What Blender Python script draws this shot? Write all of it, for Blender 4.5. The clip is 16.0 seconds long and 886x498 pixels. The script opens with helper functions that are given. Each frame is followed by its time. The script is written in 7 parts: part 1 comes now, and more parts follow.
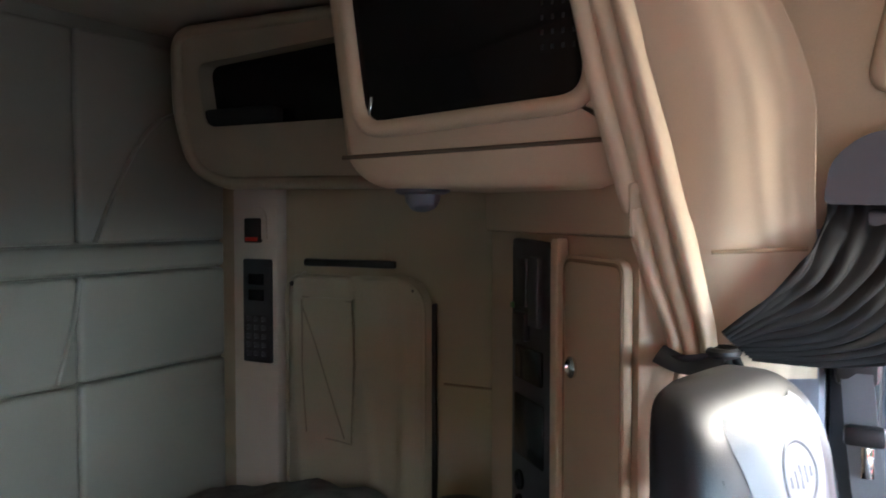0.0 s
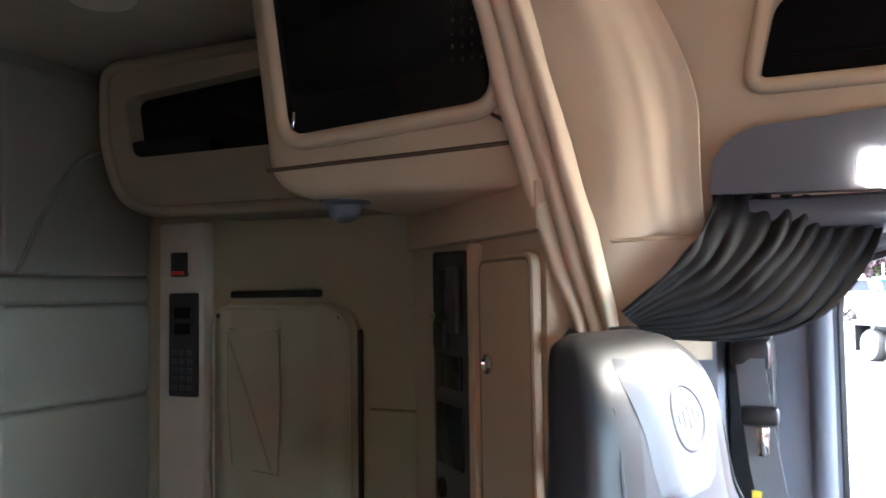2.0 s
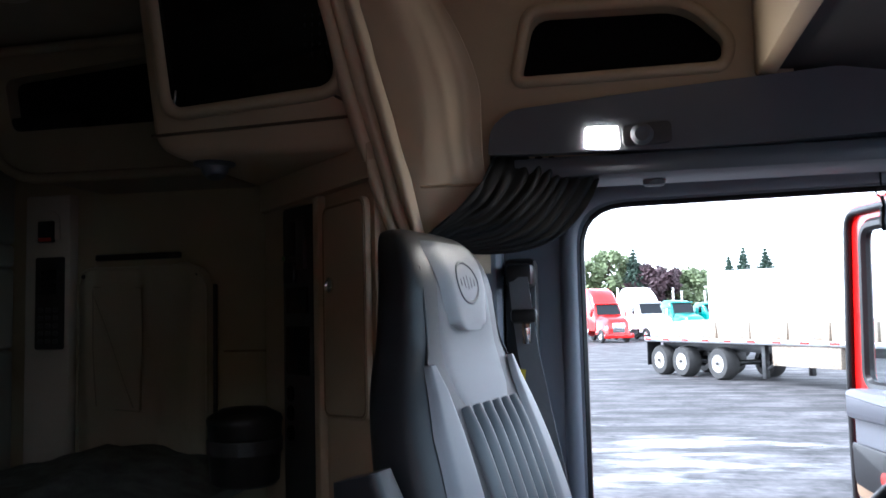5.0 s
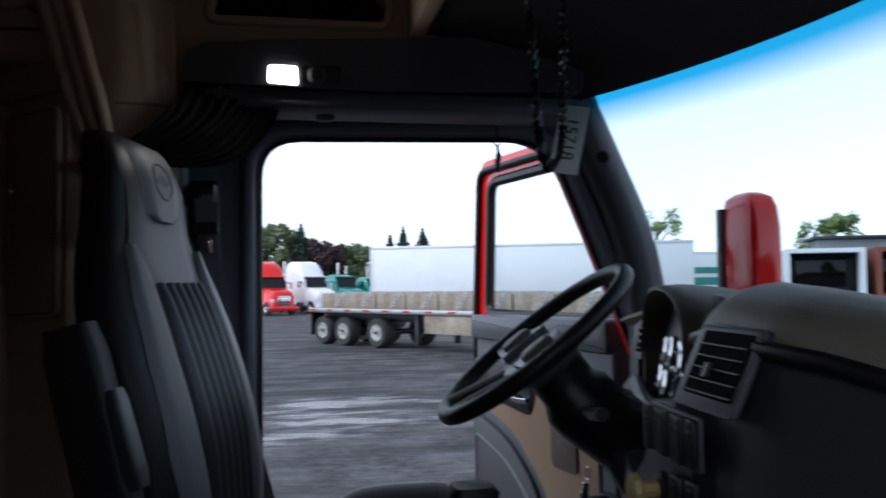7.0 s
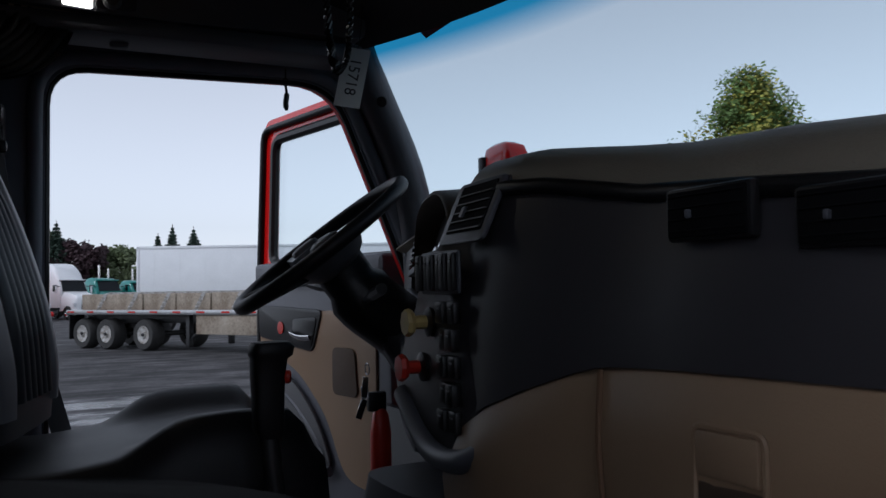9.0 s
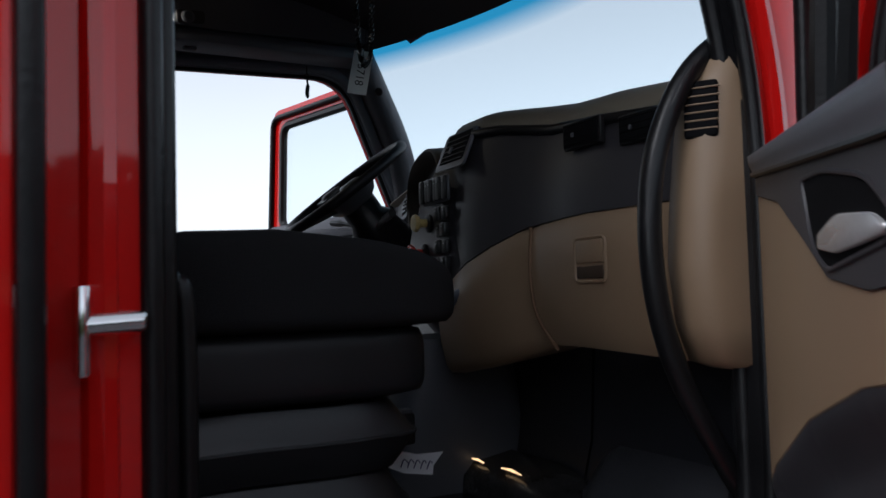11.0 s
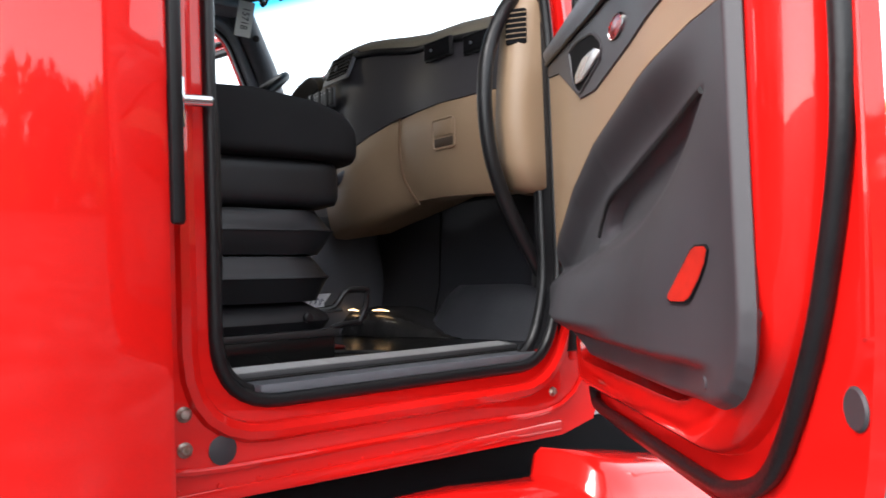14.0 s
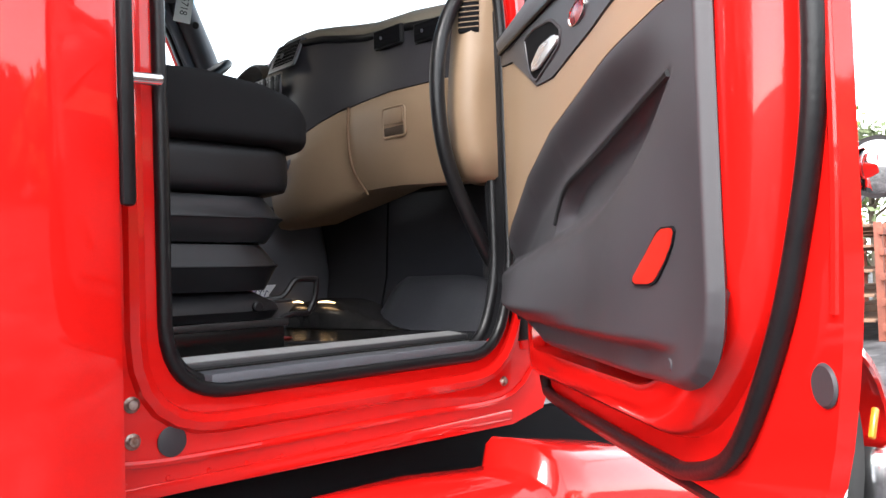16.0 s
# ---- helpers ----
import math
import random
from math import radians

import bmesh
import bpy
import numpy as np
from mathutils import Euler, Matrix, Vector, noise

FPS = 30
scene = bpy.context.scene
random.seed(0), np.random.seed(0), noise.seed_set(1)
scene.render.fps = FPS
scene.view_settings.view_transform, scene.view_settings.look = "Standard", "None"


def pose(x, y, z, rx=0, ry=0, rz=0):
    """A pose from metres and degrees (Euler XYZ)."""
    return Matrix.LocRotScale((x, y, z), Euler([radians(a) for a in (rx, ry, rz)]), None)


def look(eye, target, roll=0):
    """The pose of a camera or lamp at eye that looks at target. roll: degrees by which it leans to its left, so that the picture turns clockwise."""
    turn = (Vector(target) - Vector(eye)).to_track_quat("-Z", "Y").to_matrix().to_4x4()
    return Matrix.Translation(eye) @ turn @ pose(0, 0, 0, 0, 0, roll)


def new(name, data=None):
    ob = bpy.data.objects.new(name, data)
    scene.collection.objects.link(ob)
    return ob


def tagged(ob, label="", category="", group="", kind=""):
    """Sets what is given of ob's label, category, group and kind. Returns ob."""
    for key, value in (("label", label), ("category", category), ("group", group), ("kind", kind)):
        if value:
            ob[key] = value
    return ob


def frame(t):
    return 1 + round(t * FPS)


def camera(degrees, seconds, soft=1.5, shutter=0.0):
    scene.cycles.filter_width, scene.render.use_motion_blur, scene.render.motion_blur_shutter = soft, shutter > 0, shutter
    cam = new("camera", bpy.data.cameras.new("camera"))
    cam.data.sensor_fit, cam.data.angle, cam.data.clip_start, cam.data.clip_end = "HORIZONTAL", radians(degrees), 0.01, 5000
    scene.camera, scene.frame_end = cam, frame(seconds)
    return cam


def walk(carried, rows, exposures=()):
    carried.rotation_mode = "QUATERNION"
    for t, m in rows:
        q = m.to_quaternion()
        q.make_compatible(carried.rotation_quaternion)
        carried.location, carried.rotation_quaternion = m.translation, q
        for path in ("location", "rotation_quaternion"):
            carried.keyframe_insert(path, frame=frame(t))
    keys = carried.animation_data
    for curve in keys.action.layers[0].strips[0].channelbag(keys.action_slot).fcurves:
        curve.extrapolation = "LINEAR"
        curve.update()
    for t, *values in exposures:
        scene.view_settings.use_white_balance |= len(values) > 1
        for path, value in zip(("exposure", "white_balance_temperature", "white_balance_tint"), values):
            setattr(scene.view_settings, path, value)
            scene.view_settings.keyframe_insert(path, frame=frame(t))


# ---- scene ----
cam = camera(55.5, 16.0, shutter=0.5)
PATH = [
    (0, (0.156, -0.409, 2.72), (-0.798, 1.347, 2.641), 0.0),
    (0.5, (0.177, -0.422, 2.718), (-0.724, 1.364, 2.712), -0.0),
    (1, (0.165, -0.418, 2.693), (-0.7, 1.385, 2.736), -0.3),
    (1.5, (0.158, -0.422, 2.659), (-0.681, 1.392, 2.731), -0.6),
    (2, (0.206, -0.455, 2.602), (-0.607, 1.369, 2.706), -0.8),
    (2.5, (0.226, -0.479, 2.578), (-0.554, 1.359, 2.707), -0.8),
    (3, (0.238, -0.559, 2.559), (-0.489, 1.298, 2.703), -0.9),
    (3.5, (0.243, -0.672, 2.523), (-0.407, 1.212, 2.685), -0.9),
    (4, (0.27, -0.768, 2.499), (-0.251, 1.155, 2.672), -1.1),
    (4.2, (0.289, -0.795, 2.488), (-0.191, 1.138, 2.669), -1.2),
    (6.3, (0.325, -1.057, 2.293), (0.252, 0.939, 2.391), -0.6),
    (6.5, (0.316, -1.093, 2.286), (0.373, 0.904, 2.379), -0.4),
    (7, (0.301, -1.169, 2.269), (0.668, 0.795, 2.357), -0.6),
    (7.5, (0.29, -1.231, 2.224), (0.84, 0.69, 2.313), -0.7),
    (8, (0.291, -1.26, 2.166), (0.977, 0.616, 2.254), -1.1),
    (8.5, (0.291, -1.286, 2.096), (1.075, 0.552, 2.186), -0.9),
    (9, (0.212, -1.366, 2.055), (1.08, 0.433, 2.147), -1.0),
    (9.2, (0.183, -1.409, 2.042), (1.066, 0.383, 2.137), -0.9),
    (11.3, (-0.276, -2.143, 1.789), (0.677, -0.388, 1.891), -1.8),
    (11.5, (-0.32, -2.21, 1.767), (0.633, -0.455, 1.87), -2.0),
    (12, (-0.41, -2.345, 1.689), (0.543, -0.59, 1.791), -2.3),
    (12.5, (-0.52, -2.429, 1.636), (0.456, -0.686, 1.728), -2.0),
    (13, (-0.652, -2.457, 1.569), (0.407, -0.762, 1.655), -1.9),
    (13.5, (-0.727, -2.509, 1.513), (0.455, -0.897, 1.593), -2.0),
    (14, (-0.718, -2.534, 1.473), (0.572, -1.007, 1.544), -2.1),
    (14.5, (-0.716, -2.529, 1.462), (0.642, -1.062, 1.532), -1.9),
    (15, (-0.724, -2.516, 1.46), (0.675, -1.089, 1.528), -1.9),
    (15.5, (-0.735, -2.5, 1.455), (0.671, -1.079, 1.518), -2.0),
    (16, (-0.737, -2.492, 1.454), (0.667, -1.069, 1.514), -2.0),
]
EXPO = [(0.0, 6.2, 5750, 10), (0.5, 6.4, 5750, 10), (1.5, 6.3, 5750, 10), (2.5, 6.15, 5750, 10), (3.0, 5.7, 5600, 10), (3.5, 5.0, 5500, 10), (4.2, 4.2, 5500, 10), (6.3, 2.9, 5500, 10), (6.6, 2.4, 5500, 10), (7.0, 1.4, 5500, 10), (7.5, 0.95, 5500, 12), (8.0, 0.7, 5600, 12), (9.2, 0.5, 5700, 12), (11.3, 1.05, 6000, 10), (12.0, 1.3, 6200, 10), (12.5, 1.85, 6300, 10), (13.0, 2.2, 6350, 10), (13.5, 2.6, 6400, 10), (14.5, 3.15, 6500, 10), (16.0, 3.3, 6500, 10)]
walk(cam, [(t, look(eye, target, roll)) for t, eye, target, roll in PATH], EXPO)

# ---------------------------------------------------------------- daylight: an overcast sky
world = bpy.data.worlds.new("sky")
scene.world = world
world.use_nodes = True
wt = world.node_tree
sky = wt.nodes.new("ShaderNodeTexSky")
sky.sky_type, sky.sun_disc = "NISHITA", False
sky.sun_elevation, sky.sun_rotation = radians(48), radians(258)
sky.air_density, sky.dust_density, sky.ozone_density = 1.0, 0.7, 1.0
hsv = wt.nodes.new("ShaderNodeHueSaturation")
hsv.inputs["Saturation"].default_value = 0.16
wt.links.new(sky.outputs[0], hsv.inputs["Color"])
wt.links.new(hsv.outputs[0], wt.nodes["Background"].inputs["Color"])
wt.nodes["Background"].inputs["Strength"].default_value = 0.1
sun = new("sun", bpy.data.lights.new("sun", "SUN"))
sun.data.energy, sun.data.angle, sun.data.color = 0.6, radians(20), (1.0, 0.97, 0.93)
sun.matrix_world = look((-14, -3, 16), (0, 0, 0))

# ---------------------------------------------------------------- materials
MATS = {}


def mat(name, col, rough=0.5, metal=0.0, var=0.12, scale=8.0, fine=120.0, bump=0.0, coat=0.0, spec=0.5, emit=None, power=0.0, alpha=None, dirt=None, sheen=0.0):
    """A plain surface with grain at two scales, uneven gloss and a little relief."""
    if name in MATS:
        return MATS[name]
    m = bpy.data.materials.new(name)
    m.use_nodes = True
    nt = m.node_tree
    b = nt.nodes["Principled BSDF"]
    co = nt.nodes.new("ShaderNodeTexCoord")
    n1 = nt.nodes.new("ShaderNodeTexNoise")
    n1.inputs["Scale"].default_value, n1.inputs["Detail"].default_value = scale, 5
    n2 = nt.nodes.new("ShaderNodeTexNoise")
    n2.inputs["Scale"].default_value, n2.inputs["Detail"].default_value = fine, 3
    for n in (n1, n2):
        nt.links.new(co.outputs["Object"], n.inputs["Vector"])
    mixf = nt.nodes.new("ShaderNodeMath")
    mixf.operation = "MULTIPLY_ADD"
    mixf.inputs[1].default_value, mixf.inputs[2].default_value = 0.35, 0.0
    nt.links.new(n2.outputs["Fac"], mixf.inputs[0])
    add = nt.nodes.new("ShaderNodeMath")
    add.operation = "MULTIPLY_ADD"
    add.inputs[1].default_value = 0.65
    nt.links.new(n1.outputs["Fac"], add.inputs[0])
    nt.links.new(mixf.outputs[0], add.inputs[2])
    ramp = nt.nodes.new("ShaderNodeValToRGB")
    lo = [max(0, c * (1 - var)) for c in col]
    hi = [min(1, c * (1 + var)) for c in col]
    if dirt:
        lo = dirt
    ramp.color_ramp.elements[0].position, ramp.color_ramp.elements[0].color = 0.32, (*lo, 1)
    ramp.color_ramp.elements[1].position, ramp.color_ramp.elements[1].color = 0.68, (*hi, 1)
    nt.links.new(add.outputs[0], ramp.inputs["Fac"])
    nt.links.new(ramp.outputs["Color"], b.inputs["Base Color"])
    rr = nt.nodes.new("ShaderNodeMapRange")
    rr.inputs["To Min"].default_value, rr.inputs["To Max"].default_value = max(0.02, rough * 0.82), min(1, rough * 1.18)
    nt.links.new(add.outputs[0], rr.inputs["Value"])
    nt.links.new(rr.outputs[0], b.inputs["Roughness"])
    b.inputs["Metallic"].default_value = metal
    b.inputs["Specular IOR Level"].default_value = spec
    b.inputs["Coat Weight"].default_value = coat
    b.inputs["Coat Roughness"].default_value = 0.04
    b.inputs["Sheen Weight"].default_value = sheen
    if bump:
        bp = nt.nodes.new("ShaderNodeBump")
        bp.inputs["Strength"].default_value, bp.inputs["Distance"].default_value = min(1, bump), 0.004
        nt.links.new(n2.outputs["Fac"], bp.inputs["Height"])
        nt.links.new(bp.outputs["Normal"], b.inputs["Normal"])
    if emit:
        b.inputs["Emission Color"].default_value = (*emit, 1)
        b.inputs["Emission Strength"].default_value = power
    MATS[name] = m
    return m


def glass_mat(name, tint, strip=None):
    """A thin pane: clear through, with a faint mirror at glancing angles; strip: a blue shade band (z from, z to, colour)."""
    if name in MATS:
        return MATS[name]
    m = bpy.data.materials.new(name)
    m.use_nodes = True
    nt = m.node_tree
    nt.nodes.clear()
    out = nt.nodes.new("ShaderNodeOutputMaterial")
    tr = nt.nodes.new("ShaderNodeBsdfTransparent")
    tr.inputs["Color"].default_value = (*tint, 1)
    gl = nt.nodes.new("ShaderNodeBsdfGlossy")
    gl.inputs["Roughness"].default_value = 0.03
    fr = nt.nodes.new("ShaderNodeFresnel")
    fr.inputs["IOR"].default_value = 1.07
    mx = nt.nodes.new("ShaderNodeMixShader")
    nt.links.new(fr.outputs[0], mx.inputs[0])
    nt.links.new(tr.outputs[0], mx.inputs[1])
    nt.links.new(gl.outputs[0], mx.inputs[2])
    nt.links.new(mx.outputs[0], out.inputs["Surface"])
    if strip:
        uv = nt.nodes.new("ShaderNodeUVMap")
        sep = nt.nodes.new("ShaderNodeSeparateXYZ")
        nt.links.new(uv.outputs[0], sep.inputs[0])
        ramp = nt.nodes.new("ShaderNodeValToRGB")
        ramp.color_ramp.elements[0].position, ramp.color_ramp.elements[0].color = strip[0], (*tint, 1)
        ramp.color_ramp.elements[1].position, ramp.color_ramp.elements[1].color = strip[1], (*strip[2], 1)
        nt.links.new(sep.outputs["Y"], ramp.inputs["Fac"])
        nt.links.new(ramp.outputs["Color"], tr.inputs["Color"])
    MATS[name] = m
    return m


RED = mat("red_paint", (0.66, 0.008, 0.006), 0.35, coat=1.0, var=0.05, scale=3, fine=300, spec=0.1)
DARKRED = mat("aged_red_paint", (0.42, 0.03, 0.025), 0.4, var=0.15, scale=6)
RUBBER = mat("black_rubber", (0.008, 0.008, 0.009), 0.36, var=0.3, bump=0.15, spec=0.35)
BLACKVINYL = mat("black_vinyl", (0.011, 0.011, 0.013), 0.47, var=0.25, fine=700, bump=0.08, spec=0.38)
BLACKCLOTH = mat("black_cloth", (0.010, 0.010, 0.011), 0.9, var=0.3, fine=500, bump=0.35, spec=0.2)
GREYVINYL = mat("grey_vinyl", (0.028, 0.031, 0.037), 0.36, var=0.1, fine=700, bump=0.07)
SLATEVINYL = mat("slate_vinyl", (0.040, 0.046, 0.058), 0.46, var=0.12, fine=700, bump=0.07)
EMBOSS = mat("embossed_grey_vinyl", (0.105, 0.107, 0.12), 0.5, var=0.08)
PALEVINYL = mat("pale_grey_vinyl", (0.17, 0.17, 0.185), 0.5, var=0.08, fine=700, bump=0.06)
GREYPLASTIC = mat("dark_grey_plastic", (0.038, 0.036, 0.041), 0.46, var=0.1, fine=600, bump=0.06)
# Slate lightened to carry the light that falls on the driver doorway trim
LITSLATE = mat("lit_slate_plastic", (0.19, 0.205, 0.245), 0.42, var=0.08, fine=600, bump=0.1)
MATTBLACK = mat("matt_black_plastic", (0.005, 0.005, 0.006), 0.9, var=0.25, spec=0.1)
ZINC = mat("dull_zinc", (0.42, 0.40, 0.37), 0.42, metal=0.8, var=0.3, scale=60, dirt=(0.16, 0.09, 0.05))
SLATE = mat("slate_plastic", (0.092, 0.097, 0.113), 0.45, var=0.08, fine=600, bump=0.12)
BLACKPLASTIC = mat("black_plastic", (0.010, 0.010, 0.011), 0.4, var=0.25, fine=300, bump=0.15)
TAN = mat("tan_plastic", (0.27, 0.182, 0.113), 0.46, var=0.06, fine=600, bump=0.12)
BEIGE = mat("beige_liner", (0.40, 0.305, 0.205), 0.62, var=0.08, scale=5, fine=400, bump=0.08)
PALEBEIGE = mat("pale_beige_plastic", (0.42, 0.37, 0.30), 0.5, var=0.07, fine=400, bump=0.06)
# Pale vinyl, its colour lowered to carry the light's falloff at the rear
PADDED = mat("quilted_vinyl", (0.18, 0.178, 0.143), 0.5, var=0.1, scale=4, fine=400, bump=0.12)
CURTAIN = mat("beige_curtain", (0.53, 0.42, 0.30), 0.8, var=0.08, fine=800, bump=0.12, sheen=0.06)
GREYCLOTH = mat("grey_curtain_cloth", (0.015, 0.0145, 0.015), 0.8, var=0.15, fine=800, bump=0.12, spec=0.2)
BEDDING = mat("green_grey_bedding", (0.11, 0.12, 0.11), 0.85, var=0.5, scale=22, fine=300, bump=0.4)
CHROME = mat("chrome", (0.75, 0.75, 0.76), 0.12, metal=1.0, var=0.05)
ALU = mat("ribbed_aluminium", (0.42, 0.42, 0.43), 0.35, metal=1.0, var=0.1)
STEEL = mat("dark_steel", (0.05, 0.05, 0.052), 0.45, metal=0.6, var=0.25)
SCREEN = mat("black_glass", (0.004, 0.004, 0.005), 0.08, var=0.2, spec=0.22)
PAPER = mat("white_paper", (0.72, 0.72, 0.7), 0.8, var=0.04, scale=3)
tl = PAPER.node_tree.nodes.new("ShaderNodeBsdfTranslucent")
tl.inputs["Color"].default_value = (0.8, 0.8, 0.78, 1)
ms = PAPER.node_tree.nodes.new("ShaderNodeMixShader")
ms.inputs[0].default_value = 0.5
PAPER.node_tree.links.new(PAPER.node_tree.nodes["Principled BSDF"].outputs[0], ms.inputs[1])
PAPER.node_tree.links.new(tl.outputs[0], ms.inputs[2])
PAPER.node_tree.links.new(ms.outputs[0], PAPER.node_tree.nodes["Material Output"].inputs["Surface"])
INK = mat("dark_ink", (0.02, 0.02, 0.025), 0.7)
YELLOW = mat("yellow_plastic", (0.55, 0.42, 0.16), 0.45, var=0.08)
KNOBRED = mat("red_plastic", (0.55, 0.03, 0.015), 0.35, var=0.08)
REDLENS = mat("red_reflector", (0.42, 0.018, 0.010), 0.18, var=0.15, scale=60, fine=700, bump=0.3)
ORANGE = mat("amber_lens", (0.75, 0.25, 0.02), 0.2, var=0.1, scale=40)
BELT = mat("grey_webbing", (0.17, 0.175, 0.19), 0.75, var=0.12, fine=600, bump=0.3)
LAMPGLOW = mat("lit_lens", (0.9, 0.86, 0.78), 0.3, emit=(1.0, 0.88, 0.7), power=20)
FOOTGLOW = mat("warm_streak_glow", (0.9, 0.7, 0.45), 0.3, emit=(1.0, 0.62, 0.3), power=0.8)
CONCRETE = mat("concrete", (0.30, 0.26, 0.21), 0.9, var=0.3, scale=1.2, fine=14, bump=0.5, dirt=(0.12, 0.085, 0.055))
WHITEPAINT = mat("white_paint", (0.78, 0.79, 0.8), 0.35, var=0.05, scale=1.2, fine=20)
GREENPAINT = mat("green_paint", (0.01, 0.22, 0.19), 0.3, coat=0.6, var=0.08)
BLUEPAINT = mat("blue_paint", (0.03, 0.12, 0.3), 0.35, var=0.08)
RIMPAINT = mat("dusty_white_rim", (0.42, 0.42, 0.41), 0.5, var=0.3, scale=9, fine=30, dirt=(0.12, 0.09, 0.06))
TYRE = mat("tyre_rubber", (0.03, 0.029, 0.028), 0.8, var=0.3, scale=6, fine=60, bump=0.3)
WOOD = mat("deck_wood", (0.22, 0.13, 0.085), 0.8, var=0.3, scale=3, fine=40, bump=0.4)
RUST = mat("rusty_red_steel", (0.22, 0.065, 0.04), 0.75, var=0.35, scale=3, fine=40, bump=0.4)
BARK = mat("bark", (0.09, 0.07, 0.05), 0.9, var=0.35, scale=5, fine=40, bump=0.5)
LEAF = mat("green_leaves", (0.15, 0.215, 0.052), 0.65, var=0.45, scale=0.6, fine=5)
LEAFYELLOW = mat("yellowing_leaves", (0.44, 0.38, 0.07), 0.65, var=0.4, scale=0.6, fine=5)
LEAFFAR = mat("far_green_leaves", (0.11, 0.14, 0.062), 0.7, var=0.45, scale=0.6, fine=5)
LEAFDARK = mat("dark_needles", (0.022, 0.045, 0.028), 0.7, var=0.4, scale=0.6, fine=5)
LEAFWINE = mat("wine_leaves", (0.045, 0.022, 0.026), 0.7, var=0.4, scale=0.6, fine=5)
DARKGLASS = mat("dark_window", (0.012, 0.015, 0.018), 0.15, var=0.2, spec=0.25)
CLEAR = glass_mat("clear_pane", (0.92, 0.95, 0.96))
SHADE = glass_mat("windshield_pane", (0.85, 0.895, 0.91), (0.735, 0.83, (0.05, 0.38, 0.62)))

# ---------------------------------------------------------------- mesh helpers
def thing(name, label, category, m=None, group="", kind=""):
    """A top-level Empty that carries its parts."""
    ob = new(name)
    ob.empty_display_size = 0.1
    ob.matrix_world = m if m is not None else Matrix()
    return tagged(ob, label, category, group, kind)


def part(name, bm, material, parent=None, label="", smooth=40, local=False):
    """Links a bmesh as one mesh object under its thing. Vertices are in the world unless local."""
    me = bpy.data.meshes.new(name)
    base = Matrix()
    p = parent
    chain = []
    while p is not None:
        chain.append(p.matrix_basis.copy())
        p = p.parent
    for c in reversed(chain):
        base = base @ c
    if parent is not None and not local:
        bm.transform(base.inverted())
    bmesh.ops.recalc_face_normals(bm, faces=bm.faces[:])
    bm.to_mesh(me)
    bm.free()
    if smooth:
        me.shade_smooth()
        me.set_sharp_from_angle(angle=radians(smooth))
    mats = material if isinstance(material, (list, tuple)) else [material]
    for mm in mats:
        me.materials.append(mm)
    ob = new(name, me)
    if parent is not None:
        ob.parent = parent
    if label:
        tagged(ob, label)
    return ob


def setting(name, bm, material, label, category, smooth=40):
    return tagged(part(name, bm, material, None, "", smooth), label, category, "", "structure")


def rbox(c, s, r=0.01, seg=2, m=None):
    """A box with rounded edges: centre, size."""
    bm = bmesh.new()
    bmesh.ops.create_cube(bm, size=1)
    bmesh.ops.scale(bm, vec=s, verts=bm.verts)
    if r > 0:
        bmesh.ops.bevel(bm, geom=bm.edges[:], offset=min(r, min(s) * 0.49), segments=seg, profile=0.5, affect="EDGES")
    bmesh.ops.transform(bm, matrix=(m if m is not None else Matrix()), verts=bm.verts)
    bmesh.ops.translate(bm, vec=c, verts=bm.verts)
    return bm


def merge(*bms):
    """Joins bmeshes into the first one."""
    out = bms[0]
    for b in bms[1:]:
        me = bpy.data.meshes.new("tmp")
        b.to_mesh(me)
        b.free()
        out.from_mesh(me)
        bpy.data.meshes.remove(me)
    return out


def round_poly(pts, r, seg=5):
    """A polygon with its corners rounded; r: one radius or one per corner."""
    out = []
    n = len(pts)
    for i, p in enumerate(pts):
        p = Vector(p)
        a, b = Vector(pts[i - 1]) - p, Vector(pts[(i + 1) % n]) - p
        rr = r[i] if isinstance(r, (list, tuple)) else r
        rr = min(rr, a.length * 0.48, b.length * 0.48)
        if rr < 1e-4:
            out.append(tuple(p))
            continue
        p0, p1 = p + a.normalized() * rr, p + b.normalized() * rr
        for k in range(seg + 1):
            t = k / seg
            q = p0 * (1 - t) ** 2 + p * 2 * t * (1 - t) + p1 * t ** 2
            out.append(tuple(q))
    return out


